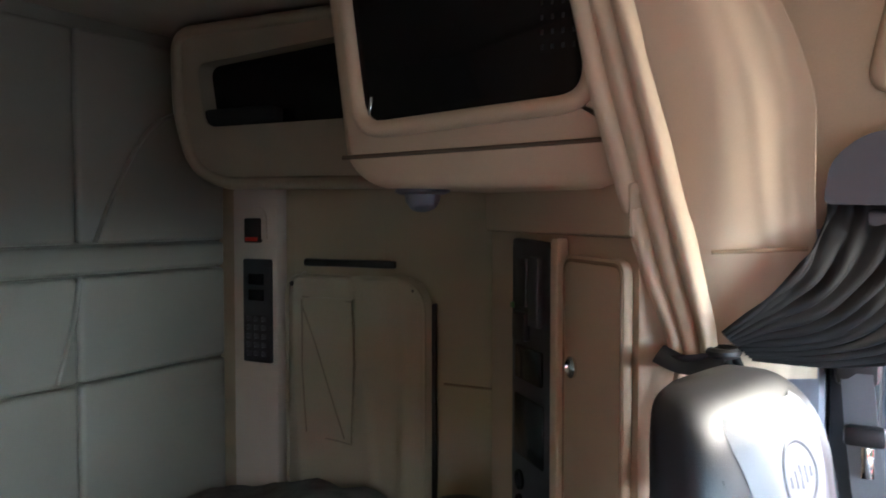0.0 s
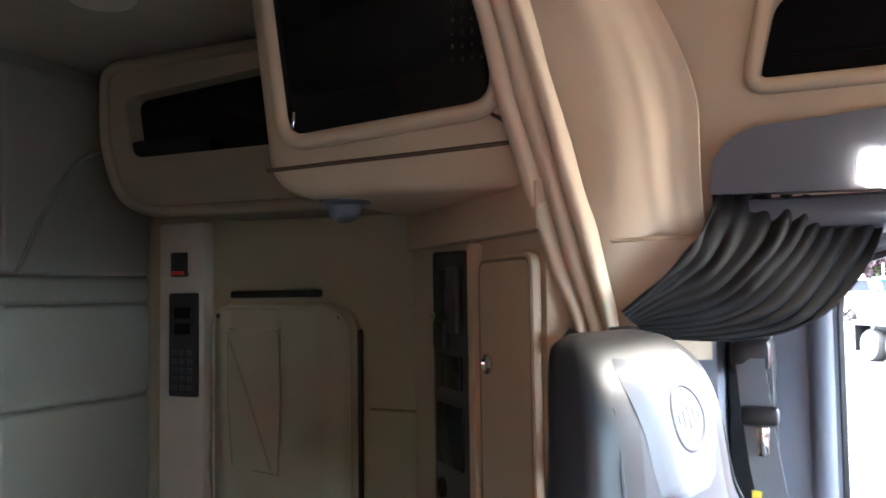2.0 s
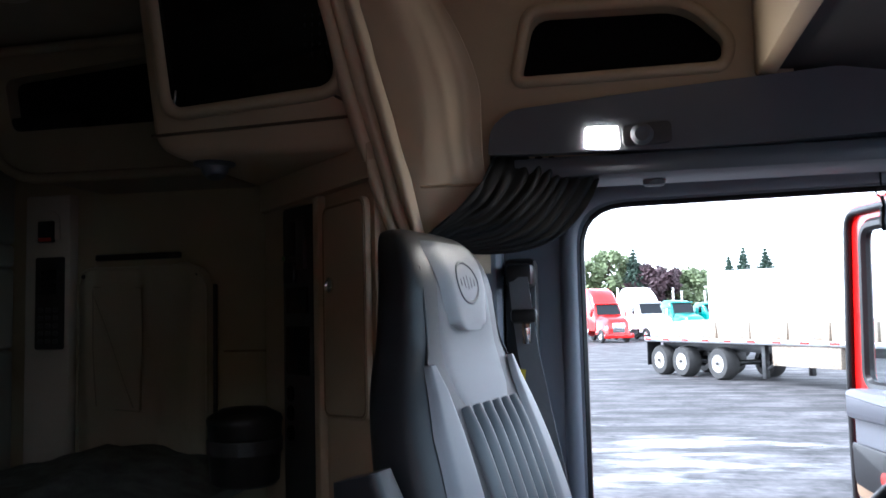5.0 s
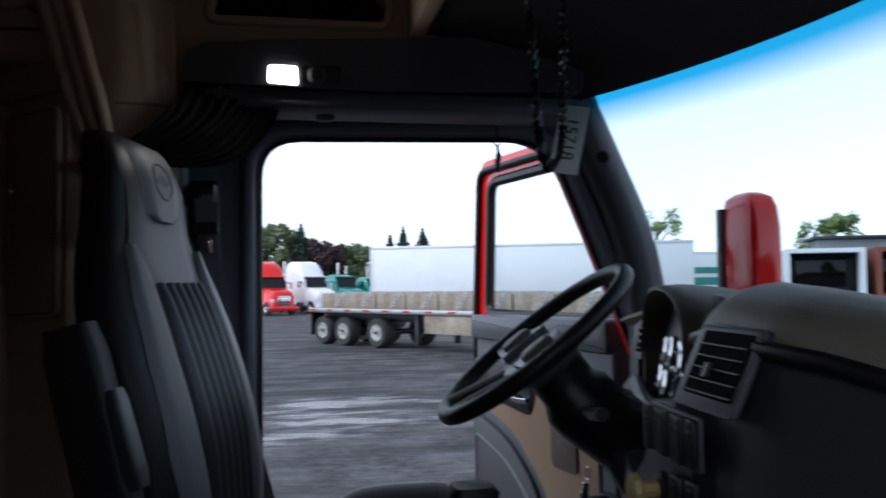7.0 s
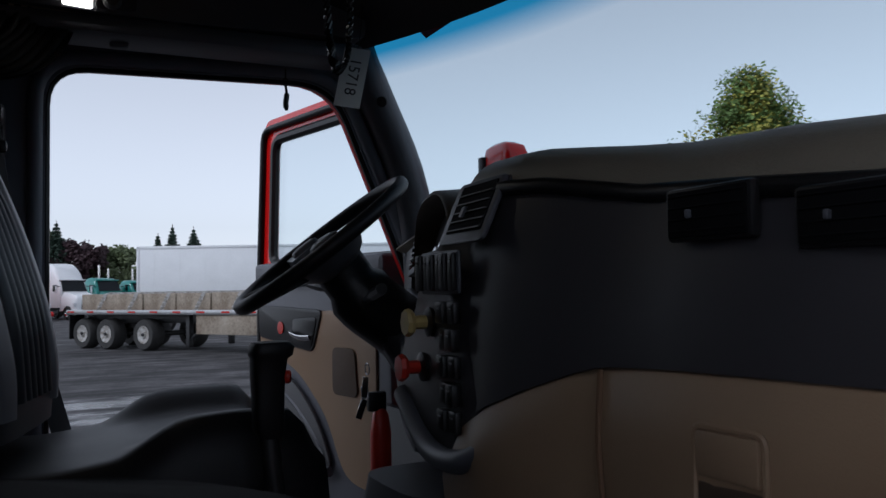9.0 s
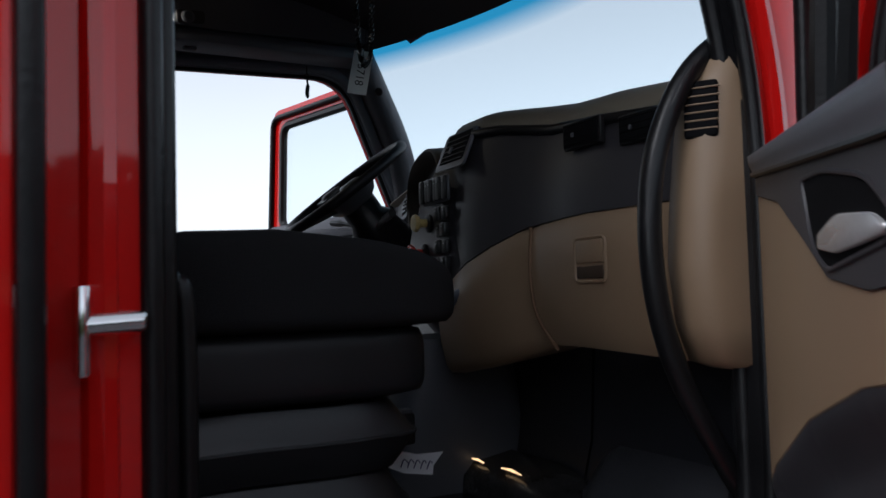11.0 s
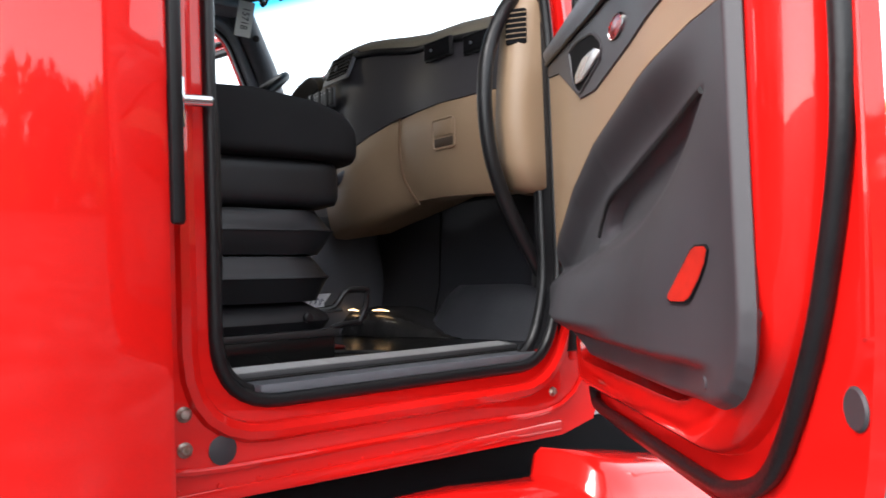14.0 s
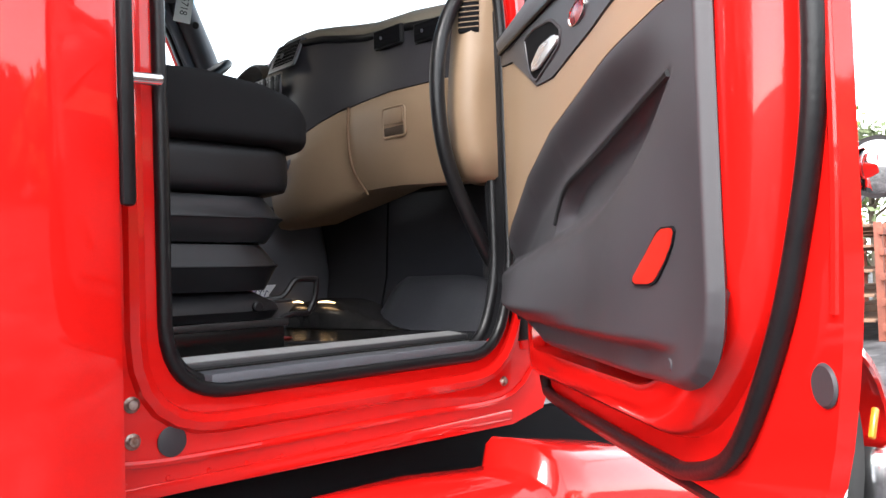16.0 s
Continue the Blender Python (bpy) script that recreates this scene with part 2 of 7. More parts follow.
def plate(outline, place, depth, bevel=0.0, holes=()):
    """A flat plate: outline (u, v) points, place(u, v, w) to the world, w from 0 to depth; holes are outlines cut through."""
    bm = bmesh.new()
    loops = []
    for pts in (outline, *holes):
        vs = [bm.verts.new((u, v, 0)) for u, v in pts]
        loops.append([bm.edges.new((vs[i], vs[(i + 1) % len(vs)])) for i in range(len(vs))])
    edges = [e for l in loops for e in l]
    if holes:
        bmesh.ops.triangle_fill(bm, edges=edges, use_beauty=True)
        # drop triangles that lie in a hole
        for f in bm.faces[:]:
            c = f.calc_center_median()
            for h in holes:
                inside = False
                for i in range(len(h)):
                    (x1, y1), (x2, y2) = h[i - 1], h[i]
                    if (y1 > c.y) != (y2 > c.y) and c.x < (x2 - x1) * (c.y - y1) / (y2 - y1) + x1:
                        inside = not inside
                if inside:
                    bm.faces.remove(f)
                    break
    else:
        bmesh.ops.contextual_create(bm, geom=edges)
    faces = bm.faces[:]
    ext = bmesh.ops.extrude_face_region(bm, geom=faces)
    bmesh.ops.translate(bm, vec=(0, 0, depth), verts=[g for g in ext["geom"] if isinstance(g, bmesh.types.BMVert)])
    if bevel:
        sharp = [e for e in bm.edges if len(e.link_faces) == 2 and e.calc_face_angle(0) > 0.9 and abs(e.verts[0].co.z - e.verts[1].co.z) < 1e-6]
        bmesh.ops.bevel(bm, geom=sharp, offset=bevel, segments=2, profile=0.5, affect="EDGES")
    for v in bm.verts:
        v.co = Vector(place(*v.co))
    return bm


def tube(pts, r, closed=False, seg=8, ends=True, flat=None):
    """A round bar along points; r: one radius or one per point; flat=(a, b): an oval section."""
    bm = bmesh.new()
    P = [Vector(p) for p in pts]
    n = len(P)
    rings = []
    up = None
    for i, p in enumerate(P):
        if closed:
            d = (P[(i + 1) % n] - P[i - 1]).normalized()
        else:
            d = (P[min(i + 1, n - 1)] - P[max(i - 1, 0)]).normalized()
        if up is None:
            up = d.orthogonal().normalized()
        up = (up - d * up.dot(d)).normalized()
        side = d.cross(up)
        rr = r[i] if isinstance(r, (list, tuple)) else r
        fa, fb = flat or (1, 1)
        rings.append([bm.verts.new(p + (up * math.cos(2 * math.pi * k / seg) * fa + side * math.sin(2 * math.pi * k / seg) * fb) * rr) for k in range(seg)])
    for i in range(n if closed else n - 1):
        a, b = rings[i], rings[(i + 1) % n]
        for k in range(seg):
            bm.faces.new((a[k], a[(k + 1) % seg], b[(k + 1) % seg], b[k]))
    if not closed and ends:
        bm.faces.new(rings[0])
        bm.faces.new(rings[-1])
    return bm


def smooth_path(pts, n=8, closed=False):
    """Catmull-Rom points through the given ones."""
    P = [Vector(p) for p in pts]
    out = []
    m = len(P)
    for i in range(m if closed else m - 1):
        g = (lambda k: P[k % m]) if closed else (lambda k: P[max(0, min(m - 1, k))])
        a, b, c, d = g(i - 1), g(i), g(i + 1), g(i + 2)
        for k in range(n):
            t = k / n
            out.append(0.5 * ((2 * b) + (c - a) * t + (2 * a - 5 * b + 4 * c - d) * t * t + (3 * b - a - 3 * c + d) * t ** 3))
    if not closed:
        out.append(P[-1])
    return out


def sheet(rows, thick=0.0, closed=False, uv=False):
    """A surface through rows of points, thickened to one side."""
    bm = bmesh.new()
    V = [[bm.verts.new(p) for p in row] for row in rows]
    lay = bm.loops.layers.uv.new("UVMap") if uv else None
    nr, nc = len(V), len(V[0])
    for i in range(nr - 1):
        for j in range(nc if closed else nc - 1):
            k = (j + 1) % nc
            f = bm.faces.new((V[i][j], V[i][k], V[i + 1][k], V[i + 1][j]))
            if uv:
                for loop, (a, b) in zip(f.loops, ((i, j), (i, j + 1), (i + 1, j + 1), (i + 1, j))):
                    loop[lay].uv = (b / (nc - 1), a / (nr - 1))
    if thick:
        bm.normal_update()
        B = [[bm.verts.new(v.co - v.normal * thick) for v in row] for row in V]
        for i in range(nr - 1):
            for j in range(nc if closed else nc - 1):
                k = (j + 1) % nc
                bm.faces.new((B[i][j], B[i + 1][j], B[i + 1][k], B[i][k]))
        for i in (0, nr - 1):
            for j in range(nc if closed else nc - 1):
                k = (j + 1) % nc
                bm.faces.new((V[i][j], B[i][j], B[i][k], V[i][k]))
        if not closed:
            for j in (0, nc - 1):
                for i in range(nr - 1):
                    bm.faces.new((V[i][j], V[i + 1][j], B[i + 1][j], B[i][j]))
        bmesh.ops.recalc_face_normals(bm, faces=bm.faces[:])
    return bm


def rings_solid(rings):
    """A closed solid through rings of points."""
    bm = bmesh.new()
    V = [[bm.verts.new(p) for p in row] for row in rings]
    n = len(V[0])
    for a, b in zip(V, V[1:]):
        for k in range(n):
            bm.faces.new((a[k], a[(k + 1) % n], b[(k + 1) % n], b[k]))
    bm.faces.new(V[0])
    bm.faces.new(V[-1])
    return bm


def super_ring(cx, cy, z, hx, hy, n=24, e=0.45):
    """A rounded-box section at height z."""
    out = []
    for k in range(n):
        a = 2 * math.pi * k / n
        c, s = math.cos(a), math.sin(a)
        out.append((cx + hx * math.copysign(abs(c) ** e, c), cy + hy * math.copysign(abs(s) ** e, s), z))
    return out


def cyl(p0, p1, r0, r1=None, seg=20, bev=0.0):
    """A cylinder or cone between two points."""
    p0, p1 = Vector(p0), Vector(p1)
    r1 = r0 if r1 is None else r1
    if bev:
        d = (p1 - p0).normalized()
        return tube([p0, p0 + d * bev, p1 - d * bev, p1], [max(0.0005, r0 - bev), r0, r1, max(0.0005, r1 - bev)], seg=seg)
    return tube([p0, p1], [r0, r1], seg=seg)


def lathe(profile, m, seg=28):
    """A turned solid: (radius, height) pairs about local z, at the pose m."""
    bm = rings_solid([[(max(r, 0.0004) * math.cos(2 * math.pi * k / seg), max(r, 0.0004) * math.sin(2 * math.pi * k / seg), h) for k in range(seg)] for r, h in profile])
    bm.transform(m)
    return bm


def axis(p, d):
    """A pose at p whose z points along d."""
    return Matrix.Translation(p) @ Vector(d).to_track_quat("Z", "Y").to_matrix().to_4x4()


def lerp(a, b, t):
    return a + (b - a) * t

# ---------------------------------------------------------------- ground and cab shell
G = 0.15  # height of the yard


def build_ground():
    bm = bmesh.new()
    n = 70
    xs = [math.copysign(abs(t) ** 3.2, t) * 2500 for t in np.linspace(-1, 1, n)]
    V = [[bm.verts.new((x, y, G + (0.02 * noise.noise((x * 0.25, y * 0.25, 0)) if math.hypot(x, y) < 60 else 0))) for x in xs] for y in xs]
    for i in range(n - 1):
        for j in range(n - 1):
            bm.faces.new((V[i][j], V[i][j + 1], V[i + 1][j + 1], V[i + 1][j]))
    m = mat("wet_gravel", (0.043, 0.042, 0.043), 0.8, var=0.95, scale=1.1, fine=7, bump=0.6, spec=0.3)
    nt = m.node_tree
    b = nt.nodes["Principled BSDF"]
    co = nt.nodes["Texture Coordinate"]
    mp = nt.nodes.new("ShaderNodeMapping")
    mp.inputs["Scale"].default_value = (0.12, 0.30, 1)
    mp.inputs["Location"].default_value = (0.43, 0.16, 0)
    nz = nt.nodes.new("ShaderNodeTexNoise")
    nz.inputs["Scale"].default_value, nz.inputs["Detail"].default_value = 3.2, 8
    nz.inputs["Roughness"].default_value = 0.6
    nt.links.new(co.outputs["Object"], mp.inputs["Vector"])
    nt.links.new(mp.outputs[0], nz.inputs["Vector"])
    rp = nt.nodes.new("ShaderNodeValToRGB")
    rp.color_ramp.elements[0].position, rp.color_ramp.elements[1].position = 0.63, 0.74
    nt.links.new(nz.outputs["Fac"], rp.inputs["Fac"])
    old = b.inputs["Roughness"].links[0].from_socket
    mx = nt.nodes.new("ShaderNodeMix")
    mx.data_type = "FLOAT"
    gm = nt.nodes.new("ShaderNodeMapping")
    gm.inputs["Location"].default_value = (-0.5 / 4.5, -13.5 / 7.0, 0)
    gm.inputs["Scale"].default_value = (1 / 4.5, 1 / 7.0, 0)
    gr = nt.nodes.new("ShaderNodeTexGradient")
    gr.gradient_type = "SPHERICAL"
    nt.links.new(co.outputs["Object"], gm.inputs["Vector"])
    nt.links.new(gm.outputs[0], gr.inputs["Vector"])
    sm = nt.nodes.new("ShaderNodeMath")
    sm.operation = "MULTIPLY_ADD"
    sm.inputs[1].default_value = 0.22
    nt.links.new(gr.outputs["Fac"], sm.inputs[0])
    nt.links.new(nz.outputs["Fac"], sm.inputs[2])
    nt.links.new(sm.outputs[0], rp.inputs["Fac"])
    nt.links.new(rp.outputs["Color"], mx.inputs[0])
    nt.links.new(old, mx.inputs[2])
    mx.inputs[3].default_value = 0.22
    nt.links.new(mx.outputs[0], b.inputs["Roughness"])
    # Long tyre ruts of churned dark mud and paler dried grit
    tm = nt.nodes.new("ShaderNodeMapping")
    tm.inputs["Scale"].default_value = (0.10, 0.62, 1)
    tm.inputs["Rotation"].default_value = (0, 0, radians(9))
    tn = nt.nodes.new("ShaderNodeTexNoise")
    tn.inputs["Scale"].default_value, tn.inputs["Detail"].default_value = 2.4, 7
    tn.inputs["Roughness"].default_value, tn.inputs["Distortion"].default_value = 0.62, 0.5
    nt.links.new(co.outputs["Object"], tm.inputs["Vector"])
    nt.links.new(tm.outputs[0], tn.inputs["Vector"])
    tr = nt.nodes.new("ShaderNodeValToRGB")
    tr.color_ramp.elements[0].position, tr.color_ramp.elements[0].color = 0.36, (0.42, 0.42, 0.43, 1)
    tr.color_ramp.elements[1].position, tr.color_ramp.elements[1].color = 0.66, (2.0, 1.95, 2.0, 1)
    nt.links.new(tn.outputs["Fac"], tr.inputs["Fac"])
    tmx = nt.nodes.new("ShaderNodeMix")
    tmx.data_type, tmx.blend_type = "RGBA", "MULTIPLY"
    tmx.inputs[0].default_value = 1.0
    nt.links.new(b.inputs["Base Color"].links[0].from_socket, tmx.inputs[6])
    nt.links.new(tr.outputs["Color"], tmx.inputs[7])
    nt.links.new(tmx.outputs[2], b.inputs["Base Color"])
    setting("ground", bm, m, "dark grey gravel truck yard with wet patches", "ground")


build_ground()

# Cab floor: a rubber mat over a steel pan
bm = plate([(-1.42, -1.03), (-0.1, -1.03), (-0.05, -1.03), (0.86, -1.03), (1.3, -1.02), (1.3, 1.0), (0.2, 1.05), (-0.5, 1.27), (-1.42, 1.27)], lambda u, v, w: (u, v, 1.22 + w), 0.07)
FLOOR = setting("floor", bm, mat("black_floor_mat", (0.008, 0.0078, 0.0075), 0.22, spec=0.4, var=0.6, scale=9, fine=60, bump=0.25), "shiny black rubber floor mat in the cab", "floor")

em = part("mat_emblem", lathe([(0.0, 0.0), (0.040, 0.0), (0.042, 0.003), (0.036, 0.005), (0.0, 0.005)], Matrix.Translation((0.578, -0.47, 1.2905)) @ Matrix.Diagonal((1.0, 1.7, 1, 1)), 28), DARKRED, FLOOR, "worn red oval emblem on the floor mat")
part("emblem_bar", rbox((0.578, -0.47, 1.2965), (0.014, 0.075, 0.002), 0.0005, 1), PALEVINYL, em, "pale worn bar")
part("raised_ring", tube([(0.39 + 0.165 * math.cos(t), -0.79 + 0.165 * math.sin(t), 1.2915) for t in np.linspace(0, 2 * math.pi, 48, endpoint=False)], 0.0045, closed=True, seg=6), STEEL, FLOOR)
part("raised_ring", tube([(0.39 + 0.145 * math.cos(t), -0.79 + 0.145 * math.sin(t), 1.2910) for t in np.linspace(0, 2 * math.pi, 48, endpoint=False)], 0.003, closed=True, seg=6), BLACKPLASTIC, FLOOR)

# Red outer side with the doorway
opening = round_poly([(-0.046, 1.262), (0.80, 1.262), (0.875, 1.43), (0.875, 2.15), (0.72, 2.72), (-0.046, 2.72)], [0.13, 0.1, 0.1, 0.15, 0.1, 0.08], 6)
side = [(-0.165, 1.09), (0.86, 1.075), (0.98, 1.10), (1.18, 1.45), (1.30, 2.22), (1.0, 2.85), (0.6, 3.35), (-0.165, 3.35)]
bm = plate(side, lambda u, v, w: (u, -1.10 + w, v), 0.06, holes=[opening])
WALL_R = setting("wall_right", bm, RED, "glossy red truck cab side with an open doorway", "wall", 30)
# Raised return round the doorway
bm = tube([(u, -1.098, v) for u, v in round_poly([(-0.105, 1.20), (0.82, 1.20), (0.92, 1.40), (0.92, 2.15), (0.76, 2.78), (-0.105, 2.78)], [0.16, 0.14, 0.1, 0.15, 0.1, 0.08], 6)], 0.02, closed=True, seg=8)
part("door_frame_bead", bm, RED, WALL_R)
RIM = [0.13, 0.1, 0.1, 0.15, 0.1, 0.08]
outer_rim = round_poly([(-0.053, 1.256), (0.80, 1.256), (0.868, 1.43), (0.868, 2.15), (0.72, 2.73), (-0.053, 2.73)], RIM, 8)
inner_rim = round_poly([(-0.034, 1.262), (0.792, 1.262), (0.862, 1.43), (0.862, 2.15), (0.71, 2.70), (-0.034, 2.70)], RIM, 8)
part("door_seal", tube([(u, -1.102, v) for u, v in outer_rim], 0.0135, closed=True, seg=10), RUBBER, WALL_R, "black rubber door seal")
part("inner_trim", tube([(u, -1.058, v) for u, v in inner_rim], 0.015, closed=True, seg=10), RUBBER, WALL_R, "black rubber inner edge trim")
part("reveal_lining", sheet([[*((u, -1.098, v) for u, v in outer_rim), (outer_rim[0][0], -1.098, outer_rim[0][1])], [*((u, -1.058, v) for u, v in inner_rim), (inner_rim[0][0], -1.058, inner_rim[0][1])]], 0.004), MATTBLACK, WALL_R)

# Sleeper side panel, wider than the cab, with a vertical joint
bm = merge(rbox((-0.322, -1.2, 2.1), (0.276, 0.09, 2.6), 0.018), rbox((-1.1925, -1.2, 2.1), (1.435, 0.09, 2.6), 0.012))
SLEEPER = setting("wall_sleeper_right", bm, RED, "glossy red sleeper side panel with a dark joint", "wall", 30)
part("joint", rbox((-0.475, -1.19, 2.1), (0.05, 0.05, 2.55), 0.004), RED, SLEEPER, "recessed red body joint")
part("rubber_strip", rbox((-0.174, -1.238, 2.39), (0.024, 0.02, 1.63), 0.008), RUBBER, SLEEPER, "black rubber edge strip")

# Driver side wall with the doorway
op2 = round_poly([(0.23, 1.27), (1.12, 1.27), (1.30, 1.9), (1.14, 2.31), (1.0, 2.665), (0.23, 2.665)], [0.1, 0.12, 0.1, 0.05, 0.12, 0.11], 6)


def dplace(u, v, w):
    return (u, 1.07 - 0.11 * (u - 0.23) + w, v)


bm = plate([(-0.1, 1.22), (1.25, 1.22), (1.42, 1.9), (1.25, 2.40), (1.11, 2.82), (0.95, 3.2), (-0.1, 3.2)], dplace, 0.05, holes=[op2])
WALL_L = setting("wall_left", bm, LITSLATE, "slate grey moulded plastic around the driver doorway", "wall", 30)
op3 = round_poly([(0.205, 1.245), (1.13, 1.245), (1.325, 1.9), (1.165, 2.32), (1.015, 2.69), (0.205, 2.69)], [0.12, 0.12, 0.1, 0.05, 0.13, 0.13], 7)
part("jamb_moulding", tube([dplace(u, v, 0.004) for u, v in op3], 0.021, closed=True, seg=12), LITSLATE, WALL_L, "rounded slate jamb moulding", 80)
bm = tube([dplace(u, v, 0.018) for u, v in op2], 0.012, closed=True, seg=8)
part("door_seal", bm, RUBBER, WALL_L, "black rubber door seal")
bm = plate([(-0.1, 1.22), (1.25, 1.22), (1.42, 1.9), (1.25, 2.40), (1.11, 2.82), (0.95, 3.2), (-0.1, 3.2)], lambda u, v, w: dplace(u, v, w + 0.055), 0.02, holes=[op2])
part("outer_skin", bm, RED, WALL_L)

# Windshield pillars
for name, sgn, pts in (("pillar_left", 1, [(1.30, 0.985, 1.9), (1.235, 0.975, 2.34), (1.13, 0.985, 2.62), (1.03, 1.0, 2.85)]),
                       ("pillar_right", -1, [(1.27, -1.05, 1.9), (1.20, -1.05, 2.34), (1.08, -1.05, 2.62), (0.96, -1.05, 2.85)])):
    bm = tube(smooth_path(pts, 5), 0.075, seg=14, flat=(1.0, 0.75))
    PIL = setting(name, bm, SLATE, "slate grey windshield pillar cover", "pillar", 60)
    if sgn > 0:
        part("screw_cover", cyl((1.125, 0.925, 2.605), (1.12, 0.91, 2.603), 0.016, bev=0.003), BLACKPLASTIC, PIL)

# Windshield: curved in plan, leaning back
rows = []
for i in range(13):
    t = i / 12
    row = []
    for j in range(25):
        v = j / 24 * 2 - 1
        y = -0.03 + 1.04 * v
        xb = 1.62 - 0.36 * v * v
        xt = 1.32 - 0.30 * v * v
        zt = 2.80 + 0.02 * (1 - v * v)
        row.append((lerp(xb, xt, t), y, lerp(2.10, zt + 0.08, t)))
    rows.append(row)
W = setting("windshield", sheet(rows, 0.004, uv=True), SHADE, "clear curved windshield with a blue shade band", "window")
W.visible_shadow = False

# Header and roof over the seats, in dark liner
DARKLINER = mat("dark_headliner", (0.022, 0.022, 0.024), 0.8, var=0.2, fine=300, bump=0.3)
rows = []
for t in np.linspace(0, 1, 9):
    row = []
    for j in range(25):
        v = j / 24 * 2 - 1
        y = -0.03 + 1.06 * v
        xt, zt = 1.30 - 0.30 * v * v, 2.75 + 0.01 * (1 - v * v)
        row.append((lerp(xt, 0.62, t), y, zt + 0.10 * math.sin(t * math.pi * 0.5) + 0.02 * t))
    rows.append(row)
setting("header", sheet(rows, -0.05), DARKLINER, "dark liner header above the windshield", "ceiling")
setting("header_rise", rbox((0.61, -0.03, 3.04), (0.04, 2.1, 0.36), 0.01), BEIGE, "beige bulkhead above the windshield header", "wall")
# Headliner beige lowered to carry the same falloff of light
setting("ceiling", plate([(-1.5, -1.2), (0.66, -1.1), (0.66, 1.02), (0.0, 1.1), (-0.5, 1.3), (-1.5, 1.3)], lambda u, v, w: (u, v, 3.16 + w), 0.05), mat("dimmed_beige_headliner", (0.30, 0.265, 0.21), 0.75, var=0.1, fine=250, bump=0.3), "beige cab headliner, darkened for the dim rear", "ceiling")

# Sleeper walls
# Beige made darker and greener to carry the shade on this wall
setting("wall_sleeper_left", rbox((-0.775, 1.30, 2.2), (1.415, 0.05, 1.98), 0.002), mat("shaded_beige_vinyl", (0.31, 0.265, 0.175), 0.62, var=0.1, scale=5, fine=400, bump=0.1), "beige sleeper side wall", "wall")
REAR = setting("wall_rear", rbox((-1.46, 0.05, 2.2), (0.05, 2.5, 1.98), 0.004), PADDED, "padded vinyl rear sleeper wall, darkened for the dim rear", "wall")
setting("wall_sleeper_right_inner", rbox((-0.82, -1.06, 2.2), (1.325, 0.05, 1.98), 0.002), BEIGE, "beige sleeper inner wall", "wall")


# Firewall, hood side and closing walls, added to keep stray daylight out
setting("firewall", rbox((1.42, -0.03, 1.62), (0.06, 2.1, 1.0), 0.01), BLACKPLASTIC, "black firewall behind the dashboard", "wall")
setting("wall_sleeper_corner", rbox((-0.09, 1.19, 2.2), (0.06, 0.3, 1.98), 0.004), BEIGE, "beige corner wall between cab and sleeper", "wall")
setting("roof", plate([(-1.55, -1.22), (0.68, -1.12), (0.68, 1.07), (0.0, 1.2), (-0.5, 1.36), (-1.55, 1.36)], lambda u, v, w: (u, v, 3.225 + w), 0.04), RED, "red roof panel over the cab", "roof")
setting("roof_front", sheet([[(x, y, z) for y in np.linspace(-1.1, 1.07, 11)] for x, z in ((0.66, 3.26), (0.95, 3.16), (1.2, 2.98), (1.34, 2.86))], 0.03), RED, "red roof front above the windshield", "roof")
setting("roof_side", rbox((-0.75, 1.365, 3.0), (1.5, 0.05, 0.5), 0.004), RED, "red outer upper side of the cab", "wall")
# Unseen partition, widened to hold daylight back from the sleeper
setting("light_block_right", rbox((-0.13, -0.82, 2.2), (0.05, 0.44, 1.98), 0.004), SLATE, "added slate partition, unseen, blocking light to the sleeper", "wall")
setting("wall_upper_right", rbox((0.3, -1.02, 2.97), (0.95, 0.05, 0.42), 0.004), BEIGE, "beige wall above the passenger doorway", "wall")

